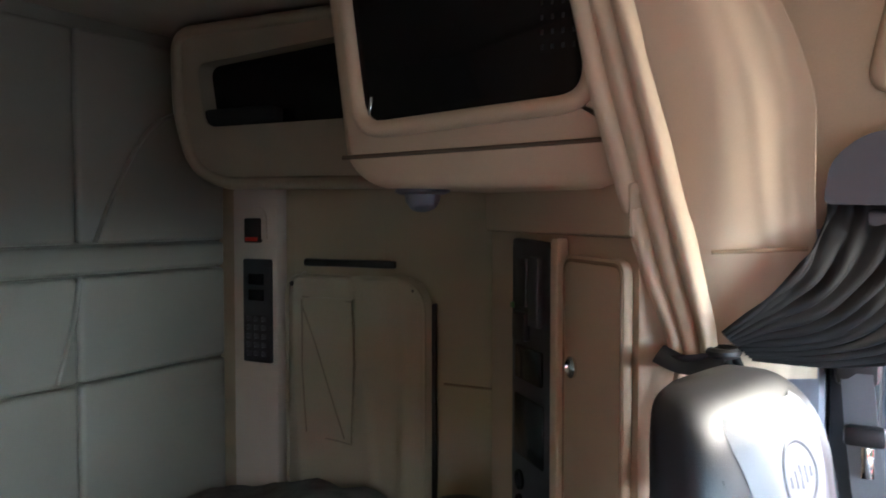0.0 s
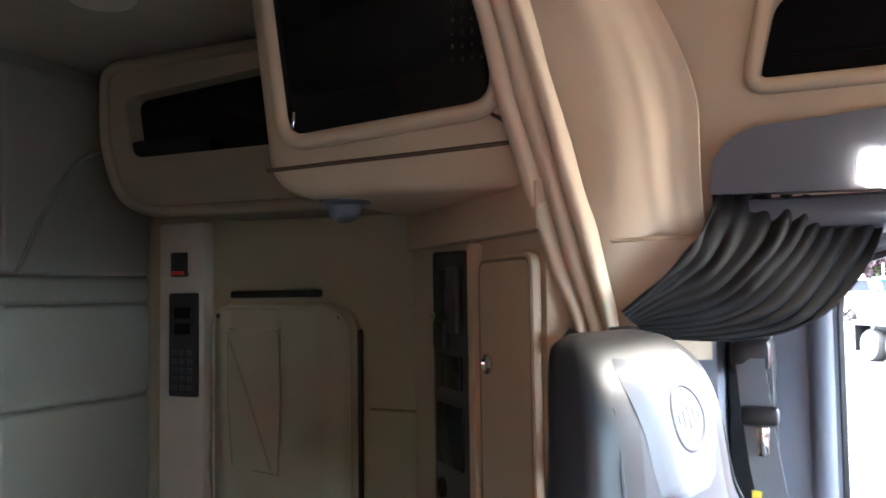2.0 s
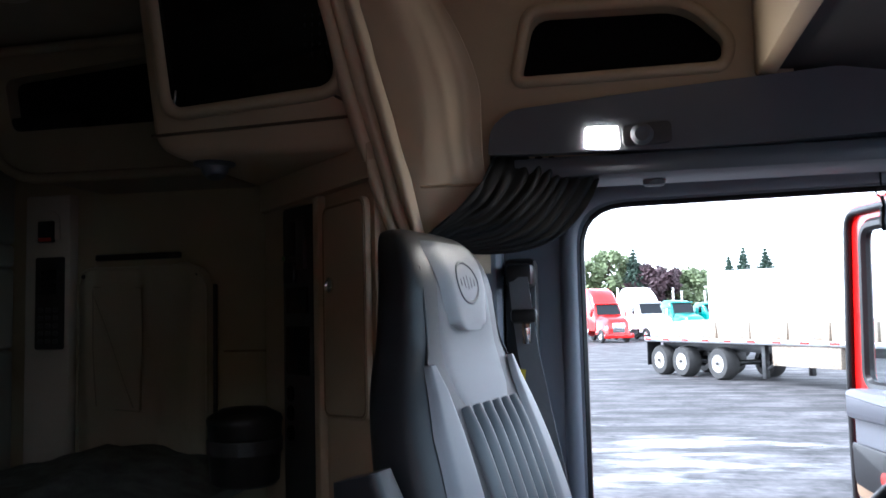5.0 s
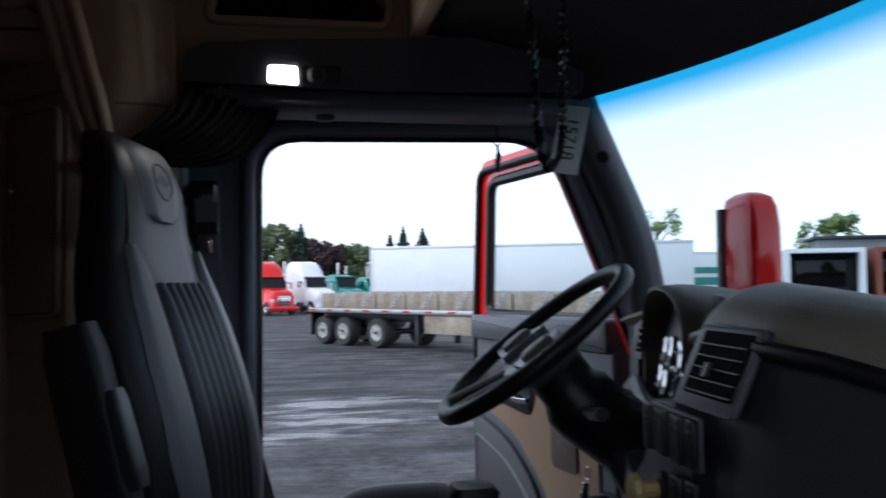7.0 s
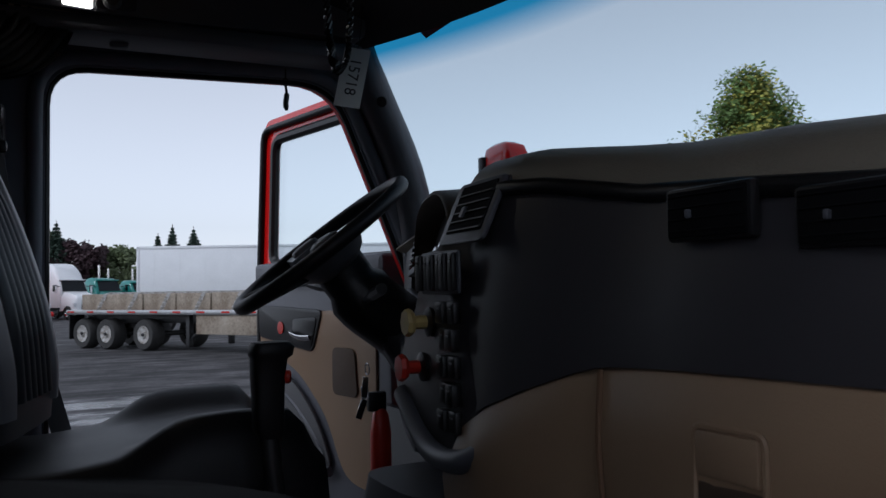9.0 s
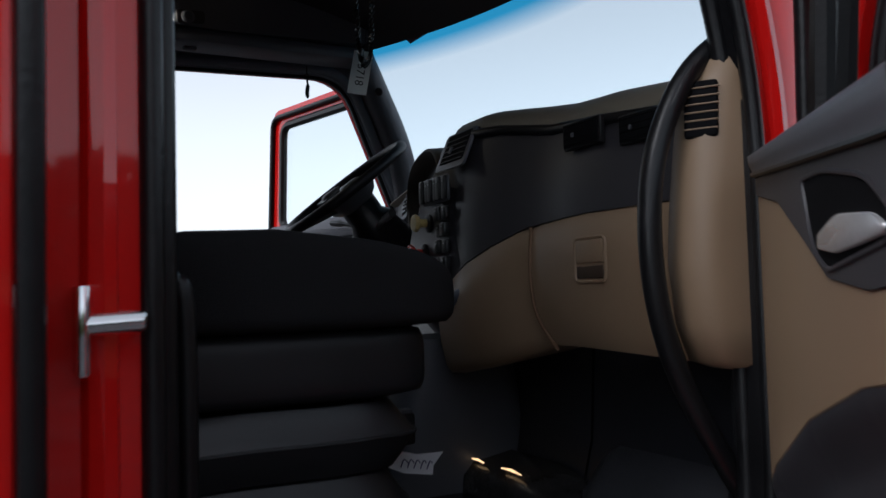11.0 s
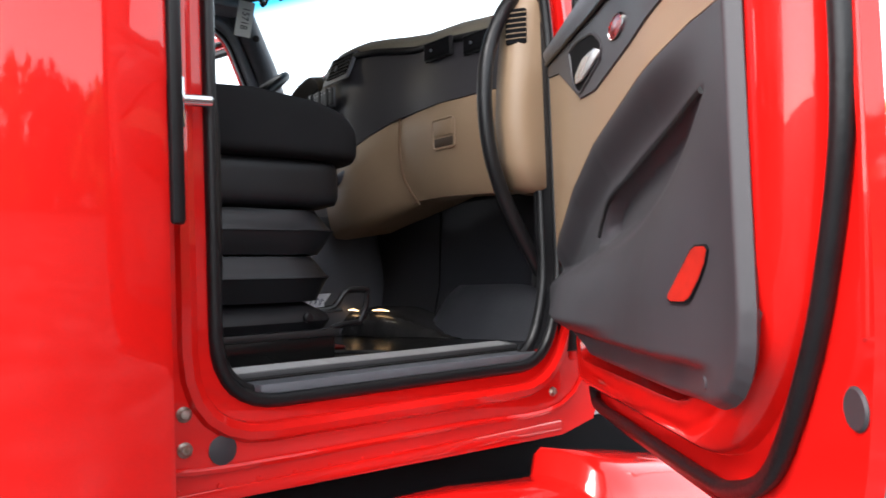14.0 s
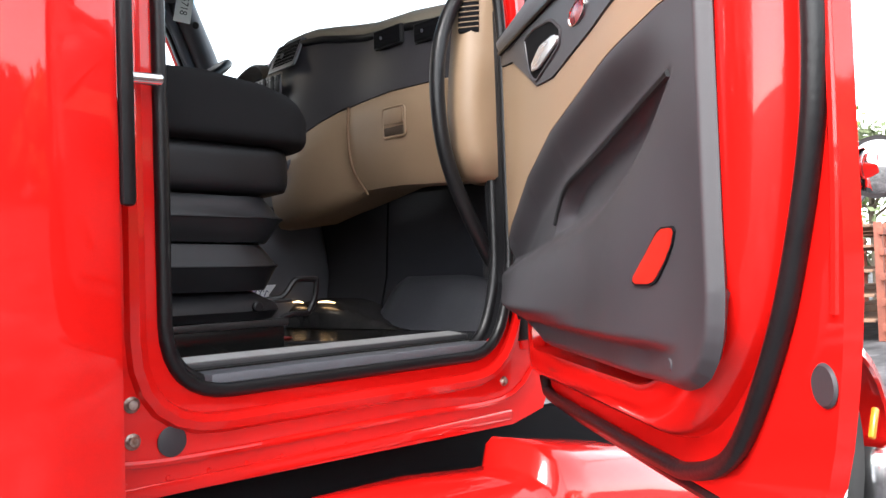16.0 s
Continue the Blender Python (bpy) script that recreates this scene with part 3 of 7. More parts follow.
# ---------------------------------------------------------------- the doors
def door(name, hinge, u, n, label, far):
    """A cab door in its own frame: x from the hinge to the latch edge, y out of the trim side, z up."""
    m = Matrix((( u[0], n[0], 0, hinge[0]), (u[1], n[1], 0, hinge[1]), (0, 0, 1, 0), (0, 0, 0, 1)))
    d = thing(name, label, "door", m)
    pl = lambda y0: (lambda a, b, w: (a, y0 + w, b))
    L = 1.12 if far else 1.292
    low = 1.16 if far else 1.14
    top = 2.76
    skin = round_poly([(0.0, low), (L - 0.06, low), (L, low + 0.25), (L, 2.1), (L - 0.06, top), (0.18, top), (0.0, 2.2)], [0.05, 0.14, 0.1, 0.05, 0.06, 0.06, 0.06], 5)
    ins = 0.13 if far else 0.18
    sillz = 2.16 if far else 2.035
    hole = round_poly([(0.08, sillz), (L - ins, sillz), (L - ins - 0.03, top - 0.09), (0.24, top - 0.09)], [0.05, 0.06, 0.06, 0.05], 5)
    skin_bm = plate(skin, pl(-0.113), 0.021, holes=[hole])
    part("shell", skin_bm, RED, d, "glossy red door shell", 30, local=True)
    if far:
        seal = round_poly([(0.05, low + 0.03), (L - 0.31, low + 0.035), (L - 0.10, low + 0.22), (L - 0.022, low + 0.45), (L - 0.022, 2.1), (L - 0.07, top - 0.04), (0.2, top - 0.04), (0.03, 2.2)], [0.05, 0.16, 0.2, 0.12, 0.1, 0.06, 0.06, 0.06], 7)
    else:
        seal = [(p.x, p.y) for p in smooth_path([(a, b, 0) for a, b in ((0.03, 1.6), (0.035, 1.26), (0.055, 1.18), (0.11, 1.157), (0.315, 1.154), (0.80, 1.153), (0.92, 1.163), (1.03, 1.2), (1.102, 1.265), (1.183, 1.385), (1.231, 1.492), (1.26, 1.58), (1.272, 1.65), (1.276, 1.75), (1.276, 2.1), (1.215, 2.715), (0.2, 2.715), (0.04, 2.2))], 5, True)]
    part("door_seal", tube([(a, -0.082, b) for a, b in seal], 0.0135, closed=True, seg=10), RUBBER, d, "thick black rubber door seal", local=True)
    part("window_frame", tube([(a, -0.09, b) for a, b in hole], 0.02, closed=True, seg=8), RUBBER, d, "black window frame", local=True)
    g = part("pane", plate(hole, pl(-0.108), 0.004), CLEAR, d, local=True)
    g.visible_shadow = False
    return d


PD = door("passenger_door", (0.85, -1.1), (-0.613, -0.79), (-0.79, 0.613), "open red passenger door with tan and grey trim", False)
DD = door("driver_door", (1.2, 1.05), (-0.2085, 0.978), (-0.978, -0.2085), "open red driver door with tan and grey trim", True)

# ---------------------------------------------------------------- door trim
pl = lambda y0: (lambda a, b, w: (a, y0 + w, b))


def bulge(outline, pl_y, depth, bevel=0.01):
    return plate(outline, pl(pl_y), depth, bevel)


# Passenger door
TC = [(0.05, 1.52), (0.10, 1.56), (0.30, 1.655), (0.51, 1.718), (0.83, 1.768), (1.04, 1.79), (1.09, 1.79), (1.125, 1.79), (1.172, 1.80)]
TD = [(0.05, 1.955), (0.20, 1.93), (0.33, 1.87), (0.42, 1.825), (0.55, 1.812), (0.80, 1.83), (1.03, 1.857), (1.10, 1.838), (1.13, 1.822), (1.172, 1.81)]
TB = [(0.05, 1.38), (0.20, 1.34), (0.27, 1.318), (0.35, 1.297), (1.02, 1.294), (1.05, 1.296), (1.08, 1.304), (1.105, 1.318), (1.125, 1.338), (1.138, 1.360), (1.145, 1.382), (1.150, 1.42)]
TRIM = [*TB, (1.150, 2.2), (0.05, 2.2)]
POCKET = round_poly([(0.425, 1.525), (0.47, 1.505), (0.671, 1.51), (0.83, 1.56), (1.065, 1.702), (0.889, 1.684), (0.691, 1.649), (0.50, 1.61)], [0.03, 0.03, 0.08, 0.08, 0.008, 0.08, 0.08, 0.05], 5)


def table(x, t):
    return float(np.interp(x, [a for a, _ in t], [b for _, b in t]))


def sdf(poly, x, y):
    """Signed distance to a polygon, below zero inside."""
    d, inside = 9.0, False
    for i in range(len(poly)):
        (ax, ay), (bx, by) = poly[i - 1], poly[i]
        ex, ey, px, py = bx - ax, by - ay, x - ax, y - ay
        t = max(0, min(1, (px * ex + py * ey) / (ex * ex + ey * ey)))
        d = min(d, math.hypot(px - ex * t, py - ey * t))
        if (ay > y) != (by > y) and x < (bx - ax) * (y - ay) / (by - ay) + ax:
            inside = not inside
    return -d if inside else d


def ease(x, a, b):
    t = max(0, min(1, (x - a) / (b - a)))
    return t * t * (3 - 2 * t)


def relief(s, z):
    """How far the moulded trim stands out of the door."""
    c = table(s, TC)
    far = ease(s, 0.86, 1.12)
    h = lerp(0.012 - 0.030 * ease(c - z, 0.0, 0.085) + 0.052 * ease(c - z, 0.10, 0.36), -0.003, far)
    top = 1.46 + 0.03 * ease(s, 0.0, 0.45) + 0.07 * ease(s, 0.45, 1.0)
    b = ease(z, 1.345, 1.385) * (1 - ease(z, top - 0.02, top + 0.03)) * (1 - ease(s, 0.30, 0.75))
    h += 0.050 * b
    d = sdf(POCKET, s, z)
    mid = z - (1.53 + 0.262 * (s - 0.43))
    h -= 0.030 * (1 - ease(d, -lerp(0.06, 0.014, ease(mid, -0.02, 0.03)), 0.006))
    h -= 0.030 * (1 - ease(z, 1.342, 1.358)) * ease(s, 0.16, 0.32) * (1 - ease(s, 0.92, 1.08))
    h -= 0.020 * (1 - ease(-sdf(TRIM, s, z), -0.002, 0.018)) ** 2
    return h - 0.012


ss = list(np.linspace(0.05, 1.08, 150)) + list(np.linspace(1.083, 1.150, 46))


def band(lo, hi, n, off=0.0):
    return sheet([[(x, relief(x, lerp(lo(x), hi(x), k / n)) + off, lerp(lo(x), hi(x), k / n)) for x in ss] for k in range(n + 1)], -0.012)


part("trim_panel", band(lambda x: table(x, TB), lambda x: table(x, TC), 120), GREYPLASTIC, PD, "moulded dark grey trim panel with a pocket", 70, local=True)
part("pocket_groove", tube(smooth_path([(a, relief(a, b) + 0.001, b) for a, b in ((0.428, 1.545), (0.455, 1.58), (0.52, 1.617), (0.691, 1.649), (0.889, 1.684), (1.05, 1.70))], 6), 0.0055, seg=6), BLACKPLASTIC, PD, "dark pocket groove", local=True)
part("tan_insert", band(lambda x: table(x, TC) + 0.002, lambda x: table(x, TD), 10), TAN, PD, "smooth tan trim insert", 70, local=True)
TE = [(0.05, 1.985), (0.30, 1.968), (0.605, 1.948), (0.78, 1.940), (0.88, 1.930), (0.96, 1.910), (1.02, 1.882), (1.07, 1.858), (1.10, 1.842), (1.13, 1.827), (1.172, 1.816)]
part("handle_panel", band(lambda x: table(x, TD) + 0.002, lambda x: table(x, TE), 12, 0.003), GREYPLASTIC, PD, "grey handle panel", 70, local=True)
part("upper_trim", sheet([[(x, relief(x, 2.0) + 0.008 + 0.006 * ease(k / 10, 0.0, 0.4) - 0.045 * ease(k / 10, 0.6, 1.0), lerp(table(x, TE) + 0.003, 2.03, k / 10)) for x in ss[::3]] for k in range(11)], -0.012), SLATE, PD, "slate grey upper trim", 60, local=True)
part("trim_seam", tube([(x, relief(x, 1.99) + 0.009, table(x, TE) + 0.001) for x in ss[::4]], 0.0045, seg=6), BLACKPLASTIC, PD, "dark curved trim seam", local=True)
HR = round_poly([(0.335, 1.944), (0.42, 1.944), (0.56, 1.921), (0.626, 1.882), (0.615, 1.857), (0.43, 1.834), (0.375, 1.856)], [0.015, 0.03, 0.03, 0.014, 0.02, 0.014, 0.03], 4)
# No hollow here: a flat black plate stands in for its shade
REC = part("recess_shade", bulge(HR, -0.004, 0.0075, 0.0), MATTBLACK, PD, "flat black plate in place of the shaded handle recess", local=True)
part("rim", tube([(a, 0.003, b) for a, b in HR], 0.0035, closed=True, seg=8), GREYPLASTIC, REC, local=True)
part("pull_handle", bulge(round_poly([(0.408, 1.858), (0.47, 1.851), (0.545, 1.856), (0.612, 1.862), (0.618, 1.871), (0.588, 1.884), (0.479, 1.892), (0.41, 1.875)], [0.006, 0.015, 0.02, 0.006, 0.006, 0.012, 0.02, 0.006], 3), 0.0036, 0.006, 0.0025), mat("satin_chrome", (0.72, 0.72, 0.73), 0.25, metal=0.6, var=0.1), PD, "chrome pull handle", 60, local=True)


def oval(bm, c, kx, kz):
    bm.transform(Matrix.Translation(c) @ Matrix.Diagonal((kx, 1, kz, 1)) @ Matrix.Translation(-Vector(c)))
    return bm


BC = (0.733, 0.003, 1.878)
B = part("badge", oval(lathe([(0.0, 0.0), (0.030, 0.0), (0.030, 0.002), (0.020, 0.0035), (0.0, 0.004)], axis(BC, (0, 1, 0)), 28), BC, 1.55, 0.58), mat("dark_red_enamel", (0.22, 0.012, 0.012), 0.2, var=0.5, scale=90, fine=200), PD, "round red badge with chrome rim", 40, local=True)
part("rim", oval(lathe([(0.029, 0.0), (0.033, 0.0), (0.033, 0.003), (0.030, 0.004), (0.029, 0.002)], axis(BC, (0, 1, 0)), 28), BC, 1.55, 0.58), CHROME, B, local=True)
LENS_L = [(1.432, 0.976), (1.435, 0.969), (1.440, 0.968), (1.494, 1.022), (1.499, 1.029), (1.502, 1.038)]
LENS_R = [(1.432, 1.006), (1.435, 1.017), (1.440, 1.024), (1.460, 1.044), (1.480, 1.060), (1.497, 1.067), (1.502, 1.060)]


def lens(grow, lift):
    rows = []
    for z in np.linspace(1.432, 1.502, 22):
        q = 1.467 + (z - 1.467) * (1 + grow / 0.035)
        rows.append([(x, relief(x, q) + lift, q) for x in np.linspace(table(z, LENS_L) - grow, table(z, LENS_R) + grow, 14)])
    return sheet(rows, 0.003)


part("reflector_rim", lens(0.0025, 0.0006), MATTBLACK, PD, "", local=True)
part("reflector", lens(0.0, 0.0014), REDLENS, PD, "red plastic door reflector", local=True)
part("bottom_seal", tube([(0.06, -0.098, 1.142), (0.30, -0.098, 1.135), (0.80, -0.098, 1.132), (1.22, -0.098, 1.136)], 0.011, seg=8), RUBBER, PD, "black rubber strip along the door bottom", local=True)
part("clip", cyl((1.03, relief(1.03, 1.328) - 0.006, 1.328), (1.03, relief(1.03, 1.328) + 0.002, 1.328), 0.010, bev=0.003), GREYPLASTIC, PD, local=True)
part("plug", cyl((1.25, -0.093, 1.325), (1.25, -0.087, 1.325), 0.024, bev=0.003), GREYPLASTIC, PD, "round grey rubber plug", local=True)
skin_edge = round_poly([(0.02, 1.195), (0.97, 1.20), (1.17, 1.39), (1.225, 1.60), (1.245, 2.02), (0.02, 2.02)], [0.04, 0.16, 0.16, 0.1, 0.02, 0.02], 6)
bm = bmesh.new()
loops = [[bm.verts.new((lerp(a, 0.6, k), w, lerp(b, 1.7, k))) for a, b in skin_edge] for k, w in ((0.0, -0.098), (0.004, -0.078), (0.02, -0.060), (0.045, -0.046), (0.075, -0.039), (0.125, -0.036), (0.15, -0.04), (0.17, -0.085))]
for lo, hi in zip(loops, loops[1:]):
    for i in range(len(lo)):
        bm.faces.new((lo[i - 1], lo[i], hi[i], hi[i - 1]))
bm.faces.new(loops[-1])
part("inner_skin", bm, RED, PD, "glossy red inner door skin with a pressed edge", 50, local=True)
part("edge_bead", tube(smooth_path([(1.272, -0.094, 1.40), (1.284, -0.094, 1.6), (1.285, -0.094, 2.1)], 4), 0.007, seg=8), RED, PD, local=True)
part("screw", cyl((1.185, -0.045, 1.96), (1.185, -0.036, 1.96), 0.012, bev=0.002), RUBBER, PD, local=True)
part("grab_bar", tube(smooth_path([(0.70, -0.02, 1.965), (0.74, 0.025, 1.968), (0.82, 0.045, 1.982), (0.94, 0.05, 2.01), (1.05, 0.04, 2.05), (1.12, -0.02, 2.09)], 5), 0.015, seg=12), GREYPLASTIC, PD, "dark grab bar", 60, local=True)
part("window_ledge", bulge(round_poly([(0.04, 1.985), (1.2, 1.985), (1.2, 2.035), (0.04, 2.035)], 0.012, 3), -0.09, 0.06, 0.012), SLATE, PD, local=True)

# Driver door
part("trim_panel", bulge(round_poly([(0.03, 1.20), (0.92, 1.20), (0.945, 1.44), (0.945, 2.13), (0.03, 2.13)], [0.03, 0.06, 0.06, 0.03, 0.03], 5), -0.09, 0.078, 0.012), SLATE, DD, "slate grey trim panel", local=True)
part("tan_insert", bulge(round_poly([(0.10, 1.40), (0.30, 1.42), (0.42, 1.62), (0.62, 1.76), (0.93, 1.84), (0.93, 1.97), (0.10, 1.99)], [0.02, 0.08, 0.08, 0.08, 0.02, 0.02, 0.02], 4), -0.014, 0.012, 0.004), TAN, DD, "tan trim insert", local=True)
part("handle_panel", bulge(round_poly([(0.43, 1.985), (0.50, 1.835), (0.92, 1.875), (0.93, 2.0)], [0.03, 0.03, 0.02, 0.02], 4), -0.006, 0.012, 0.004), BLACKPLASTIC, DD, local=True)
# Flat dark plate, again in place of a shaded hollow
part("recess_shade", bulge(round_poly([(0.46, 1.96), (0.50, 1.85), (0.64, 1.86), (0.64, 1.95)], 0.02, 3), 0.004, 0.006, 0.002), RUBBER, DD, local=True)
part("pull_handle", tube(smooth_path([(0.50, 0.012, 1.885), (0.55, 0.028, 1.885), (0.61, 0.028, 1.895), (0.63, 0.014, 1.90)], 5), 0.012, seg=10, flat=(1.2, 0.6)), CHROME, DD, "chrome pull handle", local=True)
part("badge", lathe([(0.0, 0.0), (0.022, 0.0), (0.024, 0.004), (0.0, 0.007)], axis((0.735, 0.006, 1.915), (0, 1, 0))), REDLENS, DD, "oval red badge", local=True)
part("pocket", bulge(round_poly([(0.36, 1.44), (0.93, 1.42), (0.93, 1.80), (0.64, 1.73), (0.46, 1.60)], [0.06, 0.03, 0.03, 0.1, 0.1], 5), -0.004, 0.014, 0.006), GREYPLASTIC, DD, "grey map pocket", local=True)
part("pocket_rim", tube([(a, 0.008, b) for a, b in round_poly([(0.40, 1.47), (0.91, 1.46), (0.91, 1.72), (0.66, 1.66), (0.50, 1.56)], [0.05, 0.03, 0.03, 0.08, 0.08], 5)], 0.008, closed=True, seg=6), SLATE, DD, local=True)
part("map_pocket_lip", tube(smooth_path([(0.36, 0.02, 1.44), (0.5, 0.05, 1.42), (0.75, 0.05, 1.42), (0.93, 0.02, 1.43)], 5), 0.018, seg=8), SLATE, DD, local=True)
part("speaker_cover", bulge(round_poly([(0.20, 1.70), (0.36, 1.70), (0.36, 1.86), (0.22, 1.86)], 0.03, 4), 0.0, 0.006, 0.002), mat("brown_speaker_mesh", (0.085, 0.06, 0.042), 0.8, fine=900, bump=0.4), DD, "dark brown speaker cover", local=True)
part("ledge", bulge(round_poly([(0.03, 2.07), (0.95, 2.07), (0.95, 2.16), (0.03, 2.17)], 0.02, 3), -0.09, 0.105, 0.02), SLATE, DD, local=True)

# ---------------------------------------------------------------- doorway fittings, passenger side
bm = rbox((0.428, -1.046, 1.272), (0.78, 0.102, 0.030), 0.006)
part("sill_cover", bm, mat("sill_slate", (0.095, 0.099, 0.112), 0.42, var=0.12, scale=20, fine=300, bump=0.2), WALL_R, "slate grey sill cover")
part("tread_strip", rbox((0.405, -0.972, 1.297), (0.83, 0.046, 0.012), 0.003, m=pose(0, 0, 0, 8, 0, 0)), mat("tread_aluminium", (0.09, 0.09, 0.095), 0.5, metal=0.3), WALL_R, "ribbed aluminium tread strip")
rib = bpy.data.meshes.new("rib")
bm = tube([(-0.40, 0, 0), (0.40, 0, 0)], 0.0026, seg=6)
bm.to_mesh(rib)
bm.free()
rib.materials.append(mat("bright_rib", (0.36, 0.36, 0.36), 0.4, metal=0.4))
for r in range(8):
    ob = new("tread_rib", rib)
    ob.parent = WALL_R
    ob.matrix_basis = Matrix.Translation((0.395, -0.9915 + 0.0057 * r, 1.3008 + 0.0008 * r))
for x, z in ((-0.115, 1.252), (-0.115, 1.19)):
    b = part("bolt", lathe([(0.0, 0.0), (0.014, 0.0), (0.014, 0.003), (0.010, 0.005), (0.008, 0.009), (0, 0.01)], axis((x, -1.10, z), (0, -1, 0)), 16), ZINC, WALL_R)
part("bolt", lathe([(0.0, 0.0), (0.012, 0.0), (0.012, 0.003), (0.008, 0.008), (0, 0.009)], axis((0.83, -1.10, 1.185), (0, -1, 0)), 16), ZINC, WALL_R)
part("plug", lathe([(0.0, 0.0), (0.026, 0.0), (0.027, 0.004), (0.022, 0.006), (0, 0.006)], axis((-0.045, -1.10, 1.18), (0, -1, 0)), 24), GREYPLASTIC, WALL_R, "round grey rubber plug")
for k in range(12):
    part("rivet", lathe([(0.0, 0.0), (0.0055, 0.0), (0.0045, 0.0022), (0, 0.003)], axis((-0.13 + 0.078 * k, -1.10, 1.118 - 0.001 * k), (0, -1, 0)), 10), RED, WALL_R)
part("lower_flange", rbox((0.345, -1.1015, 1.1), (1.02, 0.005, 0.024), 0.002), RED, WALL_R)
part("weather_lip", tube(smooth_path([(-0.15, -1.103, 1.155), (0.0, -1.103, 1.145), (0.5, -1.103, 1.145), (0.86, -1.103, 1.15), (1.0, -1.10, 1.30)], 5), 0.007, seg=6), RED, WALL_R)
part("striker_plate", rbox((-0.125, -1.125, 1.795), (0.012, 0.05, 0.09), 0.003), CHROME, WALL_R, "chrome latch striker plate")
part("striker_pin", cyl((-0.125, -1.14, 1.80), (-0.066, -1.14, 1.803), 0.011, bev=0.003), CHROME, WALL_R, "chrome striker pin")
part("pinch_trim", rbox((0.866, -1.068, 1.69), (0.020, 0.066, 0.86), 0.006), RUBBER, WALL_R)
part("pillar_gasket", rbox((0.905, -1.108, 1.66), (0.058, 0.02, 0.76), 0.008), RUBBER, WALL_R, "black hinge pillar gasket")
part("front_jamb", rbox((0.94, -1.085, 1.9), (0.10, 0.04, 1.3), 0.015), RED, WALL_R)

g = thing("grab_handle", "long curved black rubber assist handle at the door pillar", "handle", Matrix.Translation((0.9, -1.03, 1.47)), "cab grab handles")
part("grip", tube(smooth_path([(0.97, -1.03, 2.27), (0.87, -1.03, 2.225), (0.785, -1.03, 2.15), (0.725, -1.03, 2.04), (0.705, -1.03, 1.93), (0.712, -1.03, 1.81), (0.745, -1.03, 1.70), (0.81, -1.03, 1.585), (0.90, -1.025, 1.46)], 6), 0.019, seg=12), RUBBER, g)
for x, y, z in ((0.965, -1.03, 2.268), (0.90, -1.025, 1.462)):
    part("mount", rbox((x, y + 0.004, z), (0.06, 0.04, 0.05), 0.012), BLACKPLASTIC, g)
g = thing("grab_handle", "straight black grab handle beside the passenger seat", "handle", Matrix.Translation((0, -1.0, 1.45)), "cab grab handles")
part("grip", tube(smooth_path([(-0.05, -1.02, 1.86), (-0.015, -1.0, 1.845), (0.0, -1.0, 1.80), (0.0, -1.0, 1.52), (-0.01, -1.0, 1.46), (-0.05, -1.02, 1.44)], 6), 0.013, seg=10), RUBBER, g)
for z in (1.86, 1.44):
    part("mount", rbox((-0.055, -1.02, z), (0.03, 0.04, 0.05), 0.008), BLACKPLASTIC, g)

# ---------------------------------------------------------------- dashboard
dash = thing("dashboard", "grey and tan moulded truck dashboard", "dashboard", Matrix.Translation((1.1, 0, 1.7)))


def interp(y, table):
    ys = [a for a, _ in table]
    return float(np.interp(-y, [-a for a in ys], [b for _, b in table]))


FACE = [(0.98, 1.15), (0.72, 1.105), (0.45, 1.04), (0.06, 0.92), (-0.05, 0.85), (-0.16, 0.81), (-0.25, 0.795), (-0.33, 0.785), (-0.42, 0.797), (-0.50, 0.815), (-0.58, 0.826), (-0.75, 0.812), (-1.0, 0.832), (-1.09, 0.85)]
CREST = [(0.98, 2.195), (0.72, 2.22), (0.36, 2.215), (0.05, 2.22), (-0.05, 2.255), (-0.12, 2.272), (-0.30, 2.262), (-0.48, 2.240), (-0.6, 2.228), (-0.8, 2.217), (-1.09, 2.19)]
LIP = [(0.98, 2.17), (0.70, 2.20), (0.36, 2.19), (0.0, 2.19), (-0.16, 2.208), (-0.28, 2.205), (-0.42, 2.195), (-0.58, 2.168), (-1.0, 2.135), (-1.09, 2.12)]
SEAMZ = [(-0.16, 1.82), (-0.28, 1.87), (-0.42, 1.92), (-0.53, 1.955), (-0.7, 1.965), (-1.09, 1.968)]
LOWZ = [(-0.16, 1.62), (-0.36, 1.65), (-0.586, 1.708), (-0.74, 1.706), (-1.09, 1.688)]
ystat = [0.98, 0.84, 0.72, 0.64, 0.45, 0.3, 0.15, 0.06, -0.0, -0.05, -0.10, -0.16, -0.21, -0.25, -0.28, -0.33, -0.38, -0.42, -0.46, -0.50, -0.54, -0.58, -0.66, -0.75, -0.85, -0.95, -1.03, -1.09]
rows = []
for y in ystat:
    f, c, l = interp(y, FACE) + (0.10 if 0.03 < y < 0.66 else 0.03), interp(y, CREST), interp(y, LIP)
    row = [(f + 0.004, y, l)]
    for k in range(1, 7):
        a = k / 6 * math.pi / 2
        row.append((f + 0.004 + 0.10 * (1 - math.cos(a)), y, l + (c - l) * math.sin(a)))
    row += [(f + 0.3, y, c - 0.03), (1.40 if abs(y) > 0.8 else 1.52, y, c - 0.08)]
    rows.append(row)
# Taupe lightened to carry the sky's reflection on the pad
TOPPAD = mat("taupe_top_pad", (0.20, 0.175, 0.135), 0.5, var=0.08, fine=400, bump=0.35)
part("top_pad", sheet(rows, -0.03), TOPPAD, dash, "soft taupe top pad", 60)
